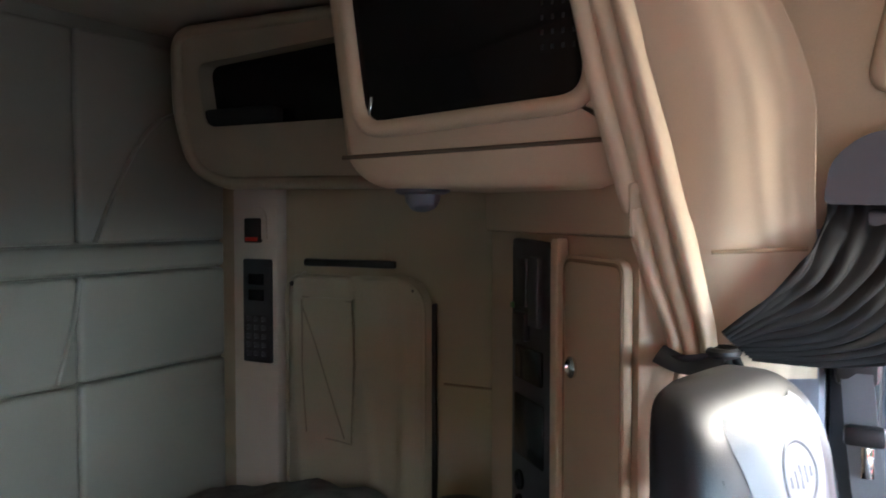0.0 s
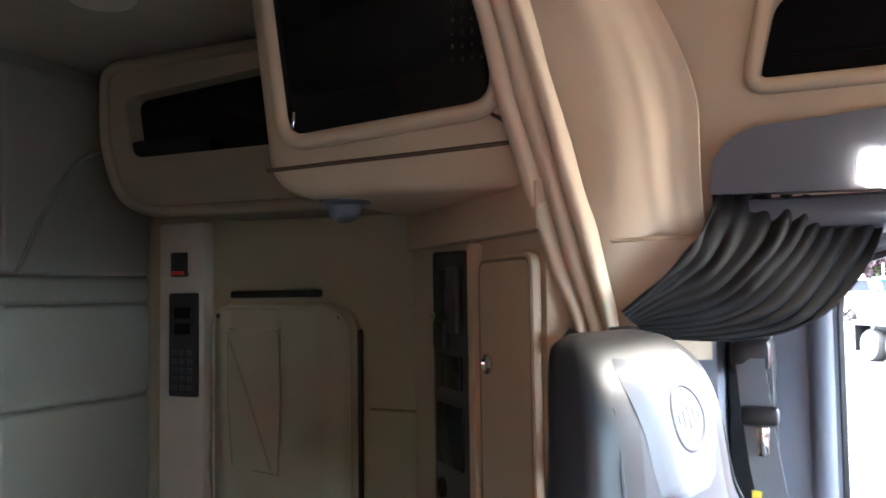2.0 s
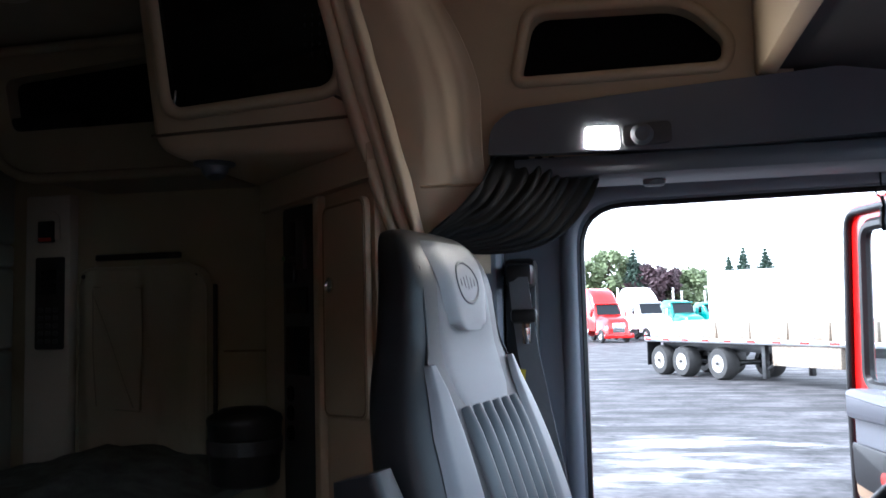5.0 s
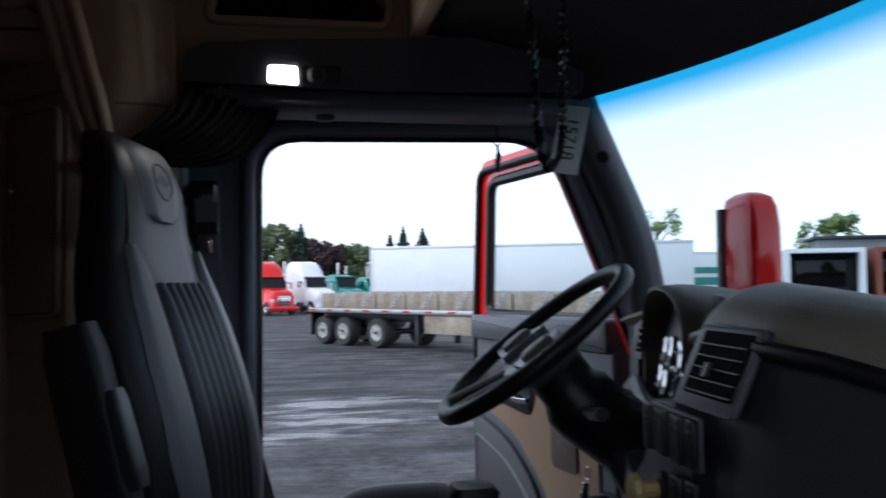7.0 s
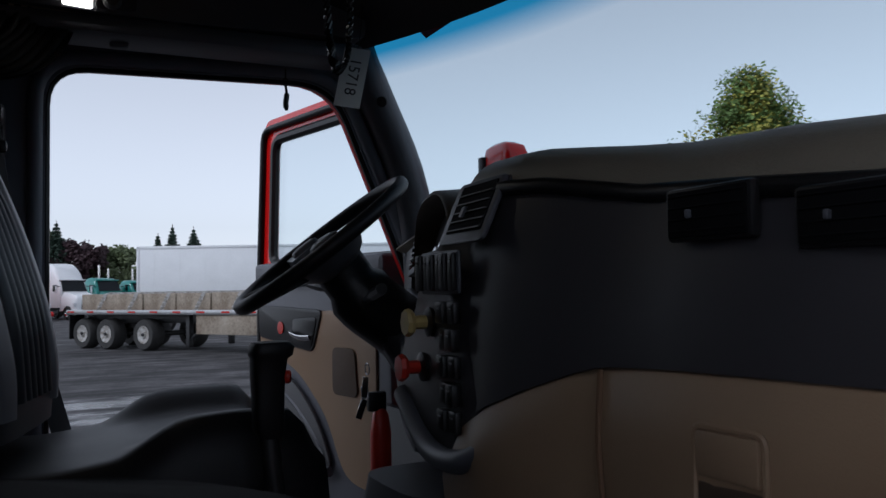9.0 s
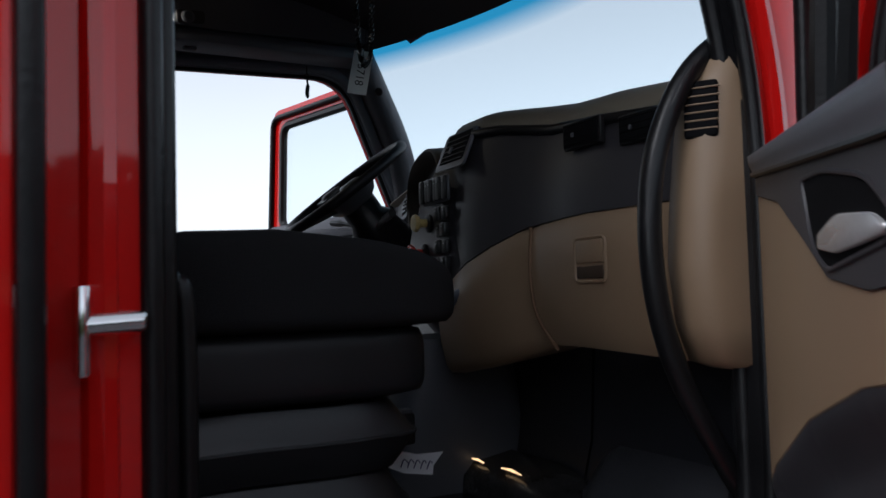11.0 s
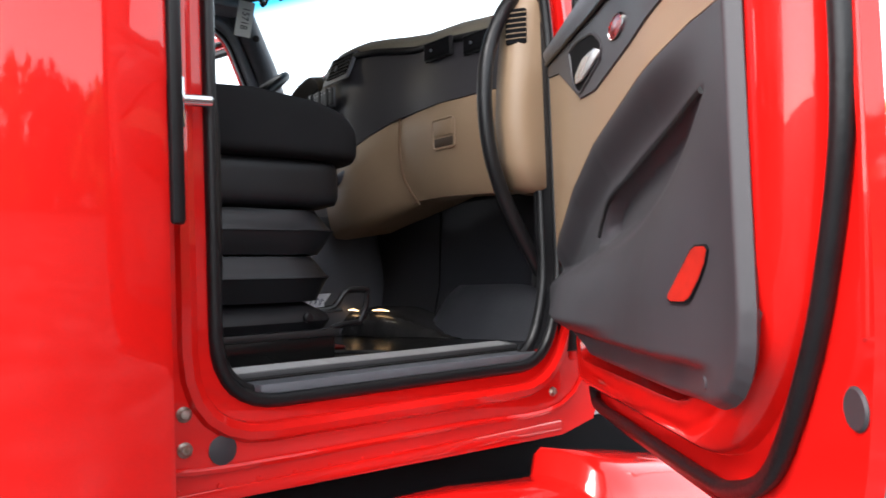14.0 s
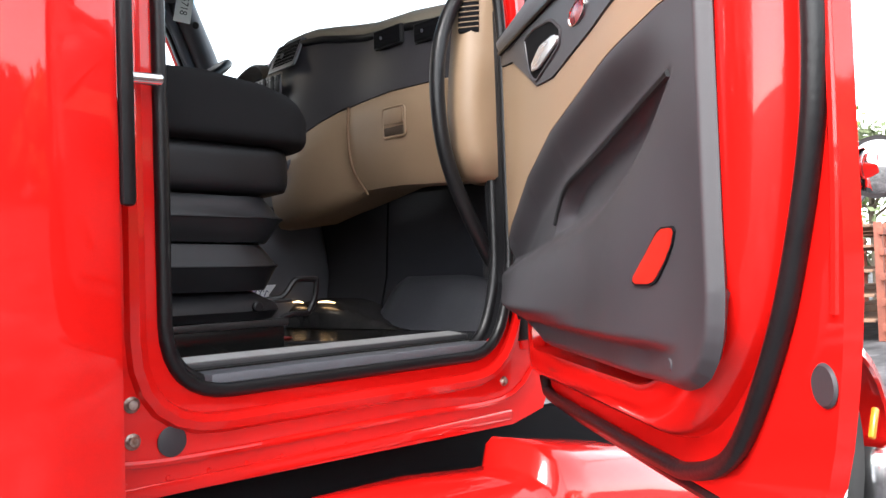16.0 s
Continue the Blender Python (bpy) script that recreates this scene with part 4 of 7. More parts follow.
part("lip", tube([(interp(y, FACE) + 0.026, y, interp(y, LIP) - 0.006) for y in ystat if y < -0.02], 0.011, seg=8), BLACKPLASTIC, dash, "dark bead under the top pad", 60)
yl = [y for y in ystat if -0.96 < y <= -0.25] + [-0.985]
rows = [[(interp(y, FACE) + 0.030, y, interp(y, LIP) - 0.004), (interp(y, FACE) + 0.012, y, interp(y, LIP) - 0.06), (interp(y, FACE) - 0.008, y, lerp(interp(y, LIP), interp(y, SEAMZ), 0.7)), (interp(y, FACE) - 0.012, y, interp(y, SEAMZ) + 0.002)] for y in yl]
part("upper_panel", sheet(rows, 0.02), GREYPLASTIC, dash, "dark grey upper panel", 50)
rows = []
for y in [-0.16, -0.21] + yl:
    f, s, l = interp(y, FACE), interp(y, SEAMZ), interp(y, LOWZ)
    dip = 0.012 if abs(y + 0.54) < 0.021 else 0.0
    rows.append([(f - 0.006 + dip, y, s + 0.002), (f - 0.016 + dip, y, s - 0.006), (f - 0.024 + dip, y, lerp(s, l, 0.3)), (f - 0.018 + dip, y, lerp(s, l, 0.6)), (f - 0.004 + dip, y, lerp(s, l, 0.9)), (f + 0.012 + dip, y, l), (f + 0.05, y, l - 0.004), (f + 0.24, y, l + 0.02)])
part("lower_panel", sheet(rows, 0.02), TAN, dash, "tan lower panel", 50)
part("panel_seam", tube(smooth_path([(0.812, -0.545, 1.955), (0.803, -0.55, 1.86), (0.806, -0.565, 1.77), (0.84, -0.59, 1.695)], 5), 0.004, seg=6), mat("seam_shadow_tan", (0.16, 0.09, 0.05), 0.6), dash)
# Tan end pod with its side vent
rows = []
for z, dx in ((1.685, 0.06), (1.70, 0.01), (1.76, -0.016), (1.86, -0.028), (1.95, -0.020), (2.05, -0.006), (2.14, 0.012), (2.19, 0.035), (2.21, 0.07)):
    rows.append([(0.96, -0.982, z), (0.815 + dx, -0.985, z), (0.795 + dx, -1.0, z), (0.79 + dx, -1.03, z), (0.80 + dx, -1.065, z), (0.83 + dx, -1.085, z), (0.97, -1.088, z)])
pod = part("end_pod", sheet(rows, 0.015), TAN, dash, "tan dashboard end pod", 60)
VM = pose(0, 0, 0, 0, 8, 32)
vent = part("side_vent", rbox((0.803, -1.052, 2.105), (0.014, 0.054, 0.096), 0.006, m=VM), MATTBLACK, dash, "black side demister vent")
for k in range(6):
    part("slat", rbox((0.7945 + 0.0018 * k, -1.0575, 2.072 + 0.0135 * k), (0.005, 0.054, 0.0028), 0.001, 1, m=VM), TAN, vent)
# Two passenger air vents
for y, z, w in ((-0.725, 2.126, 0.11), (-0.885, 2.112, 0.11)):
    f = interp(y, FACE)
    f += 0.011
    v = part("air_vent", rbox((f - 0.005, y, z), (0.014, w + 0.010, 0.056), 0.005), BLACKPLASTIC, dash, "black louvred air vent")
    part("backing", rbox((f - 0.0110, y, z), (0.006, w, 0.048), 0.002), MATTBLACK, v)
    for k in range(4):
        part("slat", rbox((f - 0.0125, y, z - 0.018 + 0.012 * k), (0.006, w - 0.004, 0.002), 0.0006, 1, m=pose(0, 0, 0, 0, 25, 0)), MATTBLACK, v)
    part("tab", rbox((f - 0.017, y + 0.02, z), (0.006, 0.006, 0.009), 0.002), SLATE, v)
# Glovebox latch
part("latch_frame", tube([(0.792, y, z) for y, z in round_poly([(-0.722, 1.918), (-0.812, 1.918), (-0.812, 1.835), (-0.722, 1.835)], 0.012, 4)], 0.0035, closed=True, seg=6), TAN, dash)
part("latch_flap", rbox((0.792, -0.767, 1.892), (0.010, 0.08, 0.045), 0.004), TAN, dash, "tan glovebox latch")
# Brown block paints the shade in the slot under the flap
part("latch_shade", rbox((0.7925, -0.767, 1.853), (0.006, 0.08, 0.024), 0.004), mat("latch_shade_brown", (0.05, 0.03, 0.018), 0.7), dash)
part("screw", cyl((0.80, -0.33, 1.79), (0.793, -0.33, 1.79), 0.005), BLACKPLASTIC, dash)

# Centre stack: vent, switch rows and knobs on a face turned to the driver
p0, p1 = Vector((0.775, -0.335, 0)), Vector((0.80, 0.035, 0))
se = (p1 - p0).normalized()
sn = Vector((-se.y, se.x, 0))
if sn.x > 0:
    sn = -sn


def stack(a, z, w):
    q = p0 + se * a + sn * w
    return (q.x + 0.45 * max(0, z - 2.115), q.y, z)


def on_face(a0, a1, z0, z1, r=0.004):
    return round_poly([(a0, z0), (a1, z0), (a1, z1), (a0, z1)], r, 2)


part("centre_face", plate(round_poly([(0.0, 2.218), (0.176, 2.218), (0.188, 2.118), (0.262, 2.112), (0.285, 2.03), (0.35, 1.98), (0.38, 1.88), (0.29, 1.81), (0.08, 1.80), (0.0, 1.84)], [0.01, 0.012, 0.01, 0.012, 0.02, 0.03, 0.03, 0.05, 0.03, 0.02], 4), lambda u, v, w: stack(u, v, w - 0.06), 0.06, 0.006), GREYPLASTIC, dash, "dark grey centre console face")
v = part("air_vent", plate(on_face(0.001, 0.165, 2.120, 2.218, 0.012), lambda u, z, w: stack(u, z, w), 0.010, 0.004), SLATE, dash, "louvred centre air vent in a slate surround")
part("backing", plate(on_face(0.014, 0.142, 2.137, 2.211), lambda u, z, w: stack(u, z, w + 0.0085), 0.003), MATTBLACK, v)
for k in range(5):
    part("slat", plate([(0.016, 2.141 + 0.0135 * k), (0.140, 2.141 + 0.0135 * k), (0.140, 2.1425 + 0.0135 * k), (0.016, 2.1425 + 0.0135 * k)], lambda u, z, w: stack(u, z, w + 0.009), 0.006), GREYPLASTIC, v)
part("tab", plate(on_face(0.082, 0.092, 2.160, 2.176, 0.002), lambda u, z, w: stack(u, z, w + 0.016), 0.005), SLATE, v)
part("switch_bezel", plate(on_face(0.085, 0.245, 2.045, 2.112, 0.008), lambda u, z, w: stack(u, z, w), 0.006, 0.003), SLATE, dash)
for k in range(6):
    s = part("rocker_switch", plate(on_face(0.090 + 0.026 * k, 0.111 + 0.026 * k, 2.050, 2.108), lambda u, z, w: stack(u, z, w + 0.005), 0.009 + 0.004 * (k % 2), 0.003), BLACKPLASTIC, dash)
    part("legend", plate(on_face(0.096 + 0.026 * k, 0.104 + 0.026 * k, 2.092, 2.096, 0.001), lambda u, z, w: stack(u, z, w + 0.0145 + 0.004 * (k % 2)), 0.0008), PALEVINYL, s)
for r in range(5):
    for k in range(2):
        a0, z1 = 0.092 + 0.036 * k, 2.034 - 0.041 * r
        s = part("rocker_switch", plate(on_face(a0, a0 + 0.029, z1 - 0.034, z1), lambda u, z, w: stack(u, z, w), 0.012 + 0.005 * ((r + k) % 2), 0.003), BLACKPLASTIC, dash)
        part("legend", plate(on_face(a0 + 0.009, a0 + 0.020, z1 - 0.012, z1 - 0.009, 0.001), lambda u, z, w: stack(u, z, w + 0.0125 + 0.005 * ((r + k) % 2)), 0.0008), PALEVINYL, s)
for nm, a, z, mtl, lb in (("brake_knob", 0.215, 2.0, YELLOW, "pale yellow parking brake knob"), ("trailer_knob", 0.25, 1.925, KNOBRED, "red trailer air supply knob")):
    kb = part(nm, lathe([(0.011, 0.0), (0.011, 0.030), (0.020, 0.033), (0.023, 0.039), (0.021, 0.046), (0.0, 0.047)], axis(stack(a, z, 0.0), sn), 8), mtl, dash, lb, 30)
    part("collar", lathe([(0.013, 0.0), (0.024, 0.0), (0.024, 0.006), (0.013, 0.010)], axis(stack(a, z, 0.0), sn), 20), BLACKPLASTIC, kb, "", 40)
part("stack_foot", tube(smooth_path([stack(0.0, 1.84, -0.02), stack(0.08, 1.80, 0.010), stack(0.22, 1.80, 0.008), stack(0.36, 1.87, 0.0)], 5), 0.018, seg=10), SLATE, dash, "slate grey edge trim")
part("stack_side", sheet([[stack(a, z, w) for w in (-0.004, -0.05, -0.14)] for a, z in ((0.176, 2.216), (0.187, 2.118), (0.262, 2.110), (0.285, 2.03), (0.35, 1.98))], 0.01), GREYPLASTIC, dash)
# Instrument cluster: a wide bay under an arched hood, turned a little to the driver
CR, CE, CN = Vector((0.90, 0.02, 0)), Vector((0.308, 0.951, 0)), Vector((-0.951, 0.308, 0))


def clus(a, z, w):
    """A point in the cluster bay: along from the centre, height, out of the bay."""
    q = CR + CE * a + CN * w
    return (q.x, q.y, z)


rows = []
for k in range(25):
    t = math.pi * k / 24
    a = 0.335 + 0.325 * math.copysign(abs(math.cos(t)) ** 0.75, math.cos(t))
    z = 2.035 + (0.222 + 0.008 * math.cos(t)) * max(0.0, math.sin(t)) ** 0.5
    rows.append([clus(a, z - 0.012, -0.09), clus(a, z - 0.006, -0.01), clus(a, z, 0.004), clus(a, z + 0.008, 0.0), clus(lerp(0.335, a, 1.02), z + 0.011, -0.05), clus(lerp(0.335, a, 0.98), z + 0.004, -0.12), clus(lerp(0.335, a, 0.85), z - 0.04, -0.24)])
part("cluster_hood", sheet(rows, -0.010), mat("dark_taupe_hood", (0.075, 0.058, 0.042), 0.5, var=0.08, fine=400, bump=0.25), dash, "dark taupe arched instrument hood", 60)
CL = part("cluster_face", plate(round_poly([(0.0, 2.02), (0.67, 2.02), (0.66, 2.14), (0.56, 2.25), (0.10, 2.25), (0.0, 2.15)], 0.03, 4), lambda u, v, w: clus(u, v, -0.05 + w - 0.2 * (v - 2.1)), 0.015, 0.003), BLACKPLASTIC, dash, "black instrument panel")
GAUGE = mat("pale_gauge_face", (0.22, 0.225, 0.24), 0.4, var=0.12, scale=60, fine=300)
gax = (CN + Vector((0, 0, 0.2))).normalized()
for a, z, r in ((0.34, 2.105, 0.052), (0.205, 2.105, 0.052), (0.09, 2.135, 0.03), (0.09, 2.07, 0.026), (0.455, 2.13, 0.03), (0.455, 2.065, 0.026), (0.53, 2.13, 0.026), (0.53, 2.07, 0.026), (0.272, 2.185, 0.022)):
    c = Vector(clus(a, z, -0.033 - 0.2 * (z - 2.1)))
    dial = part("dial", lathe([(0, 0), (r - 0.004, 0), (r - 0.004, 0.003), (r, 0.005), (r, 0.0)], axis(c, gax), 24), GAUGE if r > 0.028 else SCREEN, CL)
    part("rim", lathe([(r - 0.005, 0.0), (r - 0.004, 0.012), (r + 0.003, 0.009), (r + 0.003, 0.0)], axis(c, gax), 24), CHROME, dial)
    part("needle", rbox(c + gax * 0.006 + CE * r * 0.25 + Vector((0, 0, -r * 0.2)), (0.002, r * 0.9, 0.003), 0.0005, 1, m=pose(0, 0, 0, -35, 0, 0)), INK if r > 0.028 else WHITEPAINT, dial)
part("cluster_sill", tube(smooth_path([clus(0.72, 2.04, 0.01), clus(0.5, 2.022, 0.015), clus(0.25, 2.018, 0.02), clus(0.02, 2.028, 0.03)], 5), 0.017, seg=10), SLATE, dash, "slate grey rim below the instruments", 60)
v = part("driver_vent", plate(round_poly([(0.665, 2.095), (0.82, 2.085), (0.81, 2.205), (0.665, 2.205)], 0.014, 4), lambda u, z, w: clus(u, z, w - 0.03 - 0.25 * (z - 2.1)), 0.035, 0.006), SLATE, dash, "louvred driver air vent")
part("backing", plate(round_poly([(0.682, 2.112), (0.80, 2.105), (0.795, 2.19), (0.682, 2.19)], 0.006, 2), lambda u, z, w: clus(u, z, w + 0.003 - 0.25 * (z - 2.1)), 0.003), SCREEN, v)
for k in range(5):
    part("slat", plate([(0.684, 2.118 + 0.0155 * k), (0.797, 2.116 + 0.0155 * k), (0.797, 2.1195 + 0.0155 * k), (0.684, 2.1215 + 0.0155 * k)], lambda u, z, w: clus(u, z, w + 0.005 - 0.25 * (z - 2.1)), 0.007), BLACKPLASTIC, v)
rows = []
for a in (0.98, 0.80, 0.66, 0.5, 0.35, 0.2, 0.02):
    rows.append([clus(a, 2.03, 0.0), clus(a, 2.0, 0.02), clus(a, 1.90, 0.03), clus(a, 1.78, 0.0), clus(a, 1.66, -0.08)])
part("driver_panel", sheet(rows, 0.02), GREYPLASTIC, dash, "dark grey knee panel", 50)
part("driver_top_panel", sheet([[clus(a, 2.185, -0.02), clus(a, 2.16, -0.005), clus(a, 2.02, 0.0)] for a in (1.02, 0.9, 0.80)], 0.02), GREYPLASTIC, dash, "", 50)
part("knee_trim", plate(round_poly([(0.70, 2.03), (0.50, 2.015), (0.02, 1.86), (0.06, 1.74), (0.30, 1.75), (0.47, 1.85)], 0.03, 3), lambda u, v, w: clus(u, v, w + 0.022), 0.05, 0.012), SLATE, dash, "slate grey diagonal knee trim")

# Kick panels and toe board
part("kick_panel", sheet([[(1.06, y, 1.30), (1.10, y, 1.45), (1.12, y, 1.72)] for y in (-1.04, -0.6, -0.3, 0.0, 0.4, 0.98)], 0.03), mat("kick_black", (0.024, 0.025, 0.030), 0.34, var=0.15, fine=300, bump=0.2), dash, "black kick panel")
part("kick_seam", tube([(1.058, -0.36, 1.31), (1.098, -0.36, 1.45), (1.115, -0.36, 1.70)], 0.003, seg=6), MATTBLACK, dash)
rows = []
for i in range(19):
    y = lerp(-1.035, -0.30, i / 18)
    k = (1 - ease(y, -0.46, -0.31)) * (0.72 + 0.28 * ease(y, -1.03, -0.70))
    rows.append([(0.96 + 0.05 * (1 - k), y, 1.292), (0.985 + 0.06 * (1 - k), y, lerp(1.294, 1.315, k)), (1.02 + 0.03 * (1 - k), y, lerp(1.298, 1.365, k)), (1.055 + 0.02 * (1 - k), y, lerp(1.30, 1.415, k)), (1.085, y, lerp(1.305, 1.445, k)), (1.12, y, lerp(1.31, 1.458, k))])
# Grey raised so that the colour carries the sheen on the hump
part("toe_board", sheet(rows, 0.02), mat("grey_toe_board", (0.055, 0.056, 0.064), 0.30, var=0.2, fine=200, bump=0.15), dash, "grey toe board hump, lightened for its sheen", 70)
part("footwell_ledge", sheet([[(0.90 + 0.06 * (1 - k), y, 1.292), (0.905 + 0.06 * (1 - k), y, lerp(1.294, 1.335, k)), (0.935 + 0.06 * (1 - k), y, lerp(1.296, 1.366, k)), (1.06, y, lerp(1.30, 1.385, k))] for y in np.linspace(-0.62, 0.0, 14) for k in [ease(y, -0.62, -0.24)]], 0.01), mat("worn_ledge", (0.03, 0.029, 0.029), 0.25, var=0.3, scale=25, fine=200), dash, "worn glossy ledge along the tunnel", 60)
part("tunnel", rings_solid([super_ring(0.93, 0.075, z, hx, hy, 24, 0.5) for z, hx, hy in ((1.29, 0.24, 0.13), (1.42, 0.22, 0.13), (1.58, 0.18, 0.14), (1.70, 0.15, 0.15))]), SLATE, dash, "slate grey tunnel cover", 60)
# Warm streaks of reflected light, made as faintly glowing slivers
for a, b in ((-0.058, -0.120), (-0.205, -0.295)):
    part("footwell_streak", tube([(0.93, a, 1.376), (0.93, lerp(a, b, 0.5), 1.378), (0.93, b, 1.374)], [0.0015, 0.0035, 0.0015], seg=8), FOOTGLOW, dash, "small warm light streak, made to glow")

# ---------------------------------------------------------------- steering wheel and levers
wc = Vector((0.780, 0.432, 2.157))
wx = Vector((0.36, -0.04, 0.286)).normalized()
wy = Vector((0.11, 0.99, 0.0))
wy = (wy - wx * wy.dot(wx)).normalized()
wn = wx.cross(wy)
if wn.z < 0:
    wn = -wn
M = Matrix((( wx.x, wy.x, wn.x, wc.x), (wx.y, wy.y, wn.y, wc.y), (wx.z, wy.z, wn.z, wc.z), (0, 0, 0, 1)))
HUB = mat("hub_grey", (0.17, 0.175, 0.19), 0.38, var=0.1, fine=350, bump=0.15)
sw = thing("steering_wheel", "black leather truck steering wheel with grey switch pads", "steering wheel", M)
ring = [(0.222 * math.cos(2 * math.pi * k / 48), 0.222 * math.sin(2 * math.pi * k / 48), 0) for k in range(48)]
part("rim", tube(ring, 0.0165, closed=True, seg=12), BLACKVINYL, sw, "black leather rim", 80, local=True)
part("hub", rings_solid([super_ring(-0.005, 0, z, a, b, 28, 0.7) for z, a, b in ((-0.07, 0.05, 0.055), (-0.05, 0.075, 0.085), (-0.025, 0.088, 0.10), (-0.012, 0.075, 0.085))]), HUB, sw, "grey hub pad", 60, local=True)
for s in (1, -1):
    part("spoke", rings_solid([[(x0 + dx, s * y, z) for dx, z in ((-w, -0.012), (w, -0.012), (w, 0.004), (-w, 0.004))] for y, x0, w in ((0.07, -0.01, 0.055), (0.14, -0.025, 0.036), (0.215, -0.03, 0.024))]), HUB, sw, local=True)
    part("switch_pad", rings_solid([super_ring(-0.015, s * 0.115, z, a, b, 16, 0.6) for z, a, b in ((-0.012, 0.038, 0.03), (0.012, 0.034, 0.026), (0.016, 0.025, 0.018))]), PALEVINYL, sw, "pale grey switch pad", 60, local=True)
    part("spoke", tube([(-0.07, s * 0.03, -0.03), (-0.14, s * 0.05, -0.015), (-0.212, s * 0.06, 0)], 0.014, seg=8, flat=(1.5, 0.7)), BLACKPLASTIC, sw, local=True)
col = thing("steering_column", "black steering column shroud with stalk levers", "steering column", Matrix.Translation((1.0, 0.43, 1.9)))
part("shroud", tube(smooth_path([wc - wn * 0.06, wc - wn * 0.16, wc - wn * 0.30 + Vector((0.02, 0, 0.02)), (1.06, 0.40, 1.78)], 5), [0.06] * 4 + [0.075] * 8 + [0.07] * 4, seg=16), BLACKPLASTIC, col, "", 60)
part("boot", tube(smooth_path([(0.93, 0.40, 1.98), (1.0, 0.36, 1.85), (1.06, 0.25, 1.70)], 5), 0.05, seg=12), GREYPLASTIC, col, "", 60)
part("stalk", tube(smooth_path([(0.86, 0.37, 2.03), (0.83, 0.26, 2.04), (0.815, 0.16, 2.055)], 5), [0.008] * 6 + [0.012] * 5, seg=8), BLACKPLASTIC, col)
part("stalk", tube(smooth_path([(0.86, 0.48, 2.04), (0.84, 0.60, 2.06), (0.83, 0.68, 2.07)], 5), [0.008] * 6 + [0.012] * 5, seg=8), BLACKPLASTIC, col)
k = thing("key_bunch", "bunch of metal keys hanging in the ignition", "keys", Matrix.Translation((0.945, 0.60, 1.85)))
for i, (dy, dz) in enumerate(((0.0, -0.05), (0.012, -0.07), (-0.01, -0.045), (0.006, -0.10))):
    part("key", rbox((0.945 - 0.004 * i, 0.60 + dy, 1.86 + dz), (0.003, 0.016, 0.05), 0.001, 1, m=pose(0, 0, 0, 12 * (i - 1.5), 0, 20 * i)), CHROME, k)
part("ring", tube([(0.947, 0.60 + 0.014 * math.cos(t), 1.858 + 0.014 * math.sin(t)) for t in np.linspace(0, 2 * math.pi, 16, endpoint=False)], 0.0015, closed=True, seg=6), CHROME, k)
fx = thing("fire_extinguisher", "red fire extinguisher in the driver footwell", "fire extinguisher", Matrix.Translation((1.0, 0.65, 1.29)))
part("cylinder", lathe([(0.0, 0.0), (0.024, 0.0), (0.027, 0.01), (0.027, 0.40), (0.020, 0.445), (0.012, 0.46), (0.0, 0.46)], axis((1.0, 0.65, 1.292), (0, 0, 1)), 24), KNOBRED, fx, "", 60)
part("valve", rbox((0.99, 0.65, 1.77), (0.05, 0.02, 0.05), 0.006), BLACKPLASTIC, fx, "black valve and lever")
gl = thing("gear_lever", "upright black gear lever with a ribbed grip", "gear lever", Matrix.Translation((0.56, 0.1, 1.55)))
part("shaft", tube([(0.60, 0.08, 1.50), (0.585, 0.09, 1.70), (0.575, 0.1, 1.82)], 0.018, seg=10), STEEL, gl)
part("grip", rings_solid([super_ring(x, 0.1, z, hx, hy, 20, 0.45) for z, x, hx, hy in ((1.80, 0.578, 0.020, 0.020), (1.815, 0.576, 0.026, 0.026), (1.86, 0.575, 0.026, 0.027), (1.91, 0.575, 0.028, 0.029), (1.937, 0.577, 0.030, 0.031), (1.943, 0.580, 0.036, 0.034), (1.958, 0.582, 0.037, 0.035), (1.966, 0.580, 0.031, 0.030))]), BLACKVINYL, gl, "black moulded grip", 50)
part("range_button", cyl((0.600, 0.085, 1.905), (0.612, 0.083, 1.905), 0.012, bev=0.003), KNOBRED, gl, "red range button")
part("boot", lathe([(0.10, 0.0), (0.075, 0.08), (0.055, 0.15), (0.022, 0.22)], axis((0.60, 0.08, 1.47), (0, 0, 1)), 20), RUBBER, gl)

# ---------------------------------------------------------------- seats
def puff(c, s, e=0.35, n=28, levels=9, tilt=0.0, dome=0.0):
    """An upholstered block: a rounded box with soft top and bottom edges."""
    rings = []
    for i in range(levels):
        t = -1 + 2 * i / (levels - 1)
        k = (1 - abs(t) ** 4) ** 0.25 if abs(t) < 1 else 0.0
        k = 0.80 + 0.20 * k
        rings.append(super_ring(0, 0, t * s[2] / 2, s[0] / 2 * k, s[1] / 2 * k, n, e))
    bm = rings_solid(rings)
    for v in bm.verts:
        if dome and v.co.z > 0:
            v.co.z += dome * (1 - (v.co.x / (s[0] / 2)) ** 2) * (v.co.z / (s[2] / 2))
    bm.transform(Matrix.Translation(c) @ pose(0, 0, 0, 0, tilt, 0))
    return bm


SM = Matrix.Translation((0.02, 0.475, 0)) @ Matrix.Rotation(radians(-13), 4, "Z")
ds = thing("driver_seat", "black and grey leather high-back driver seat", "seat", SM)
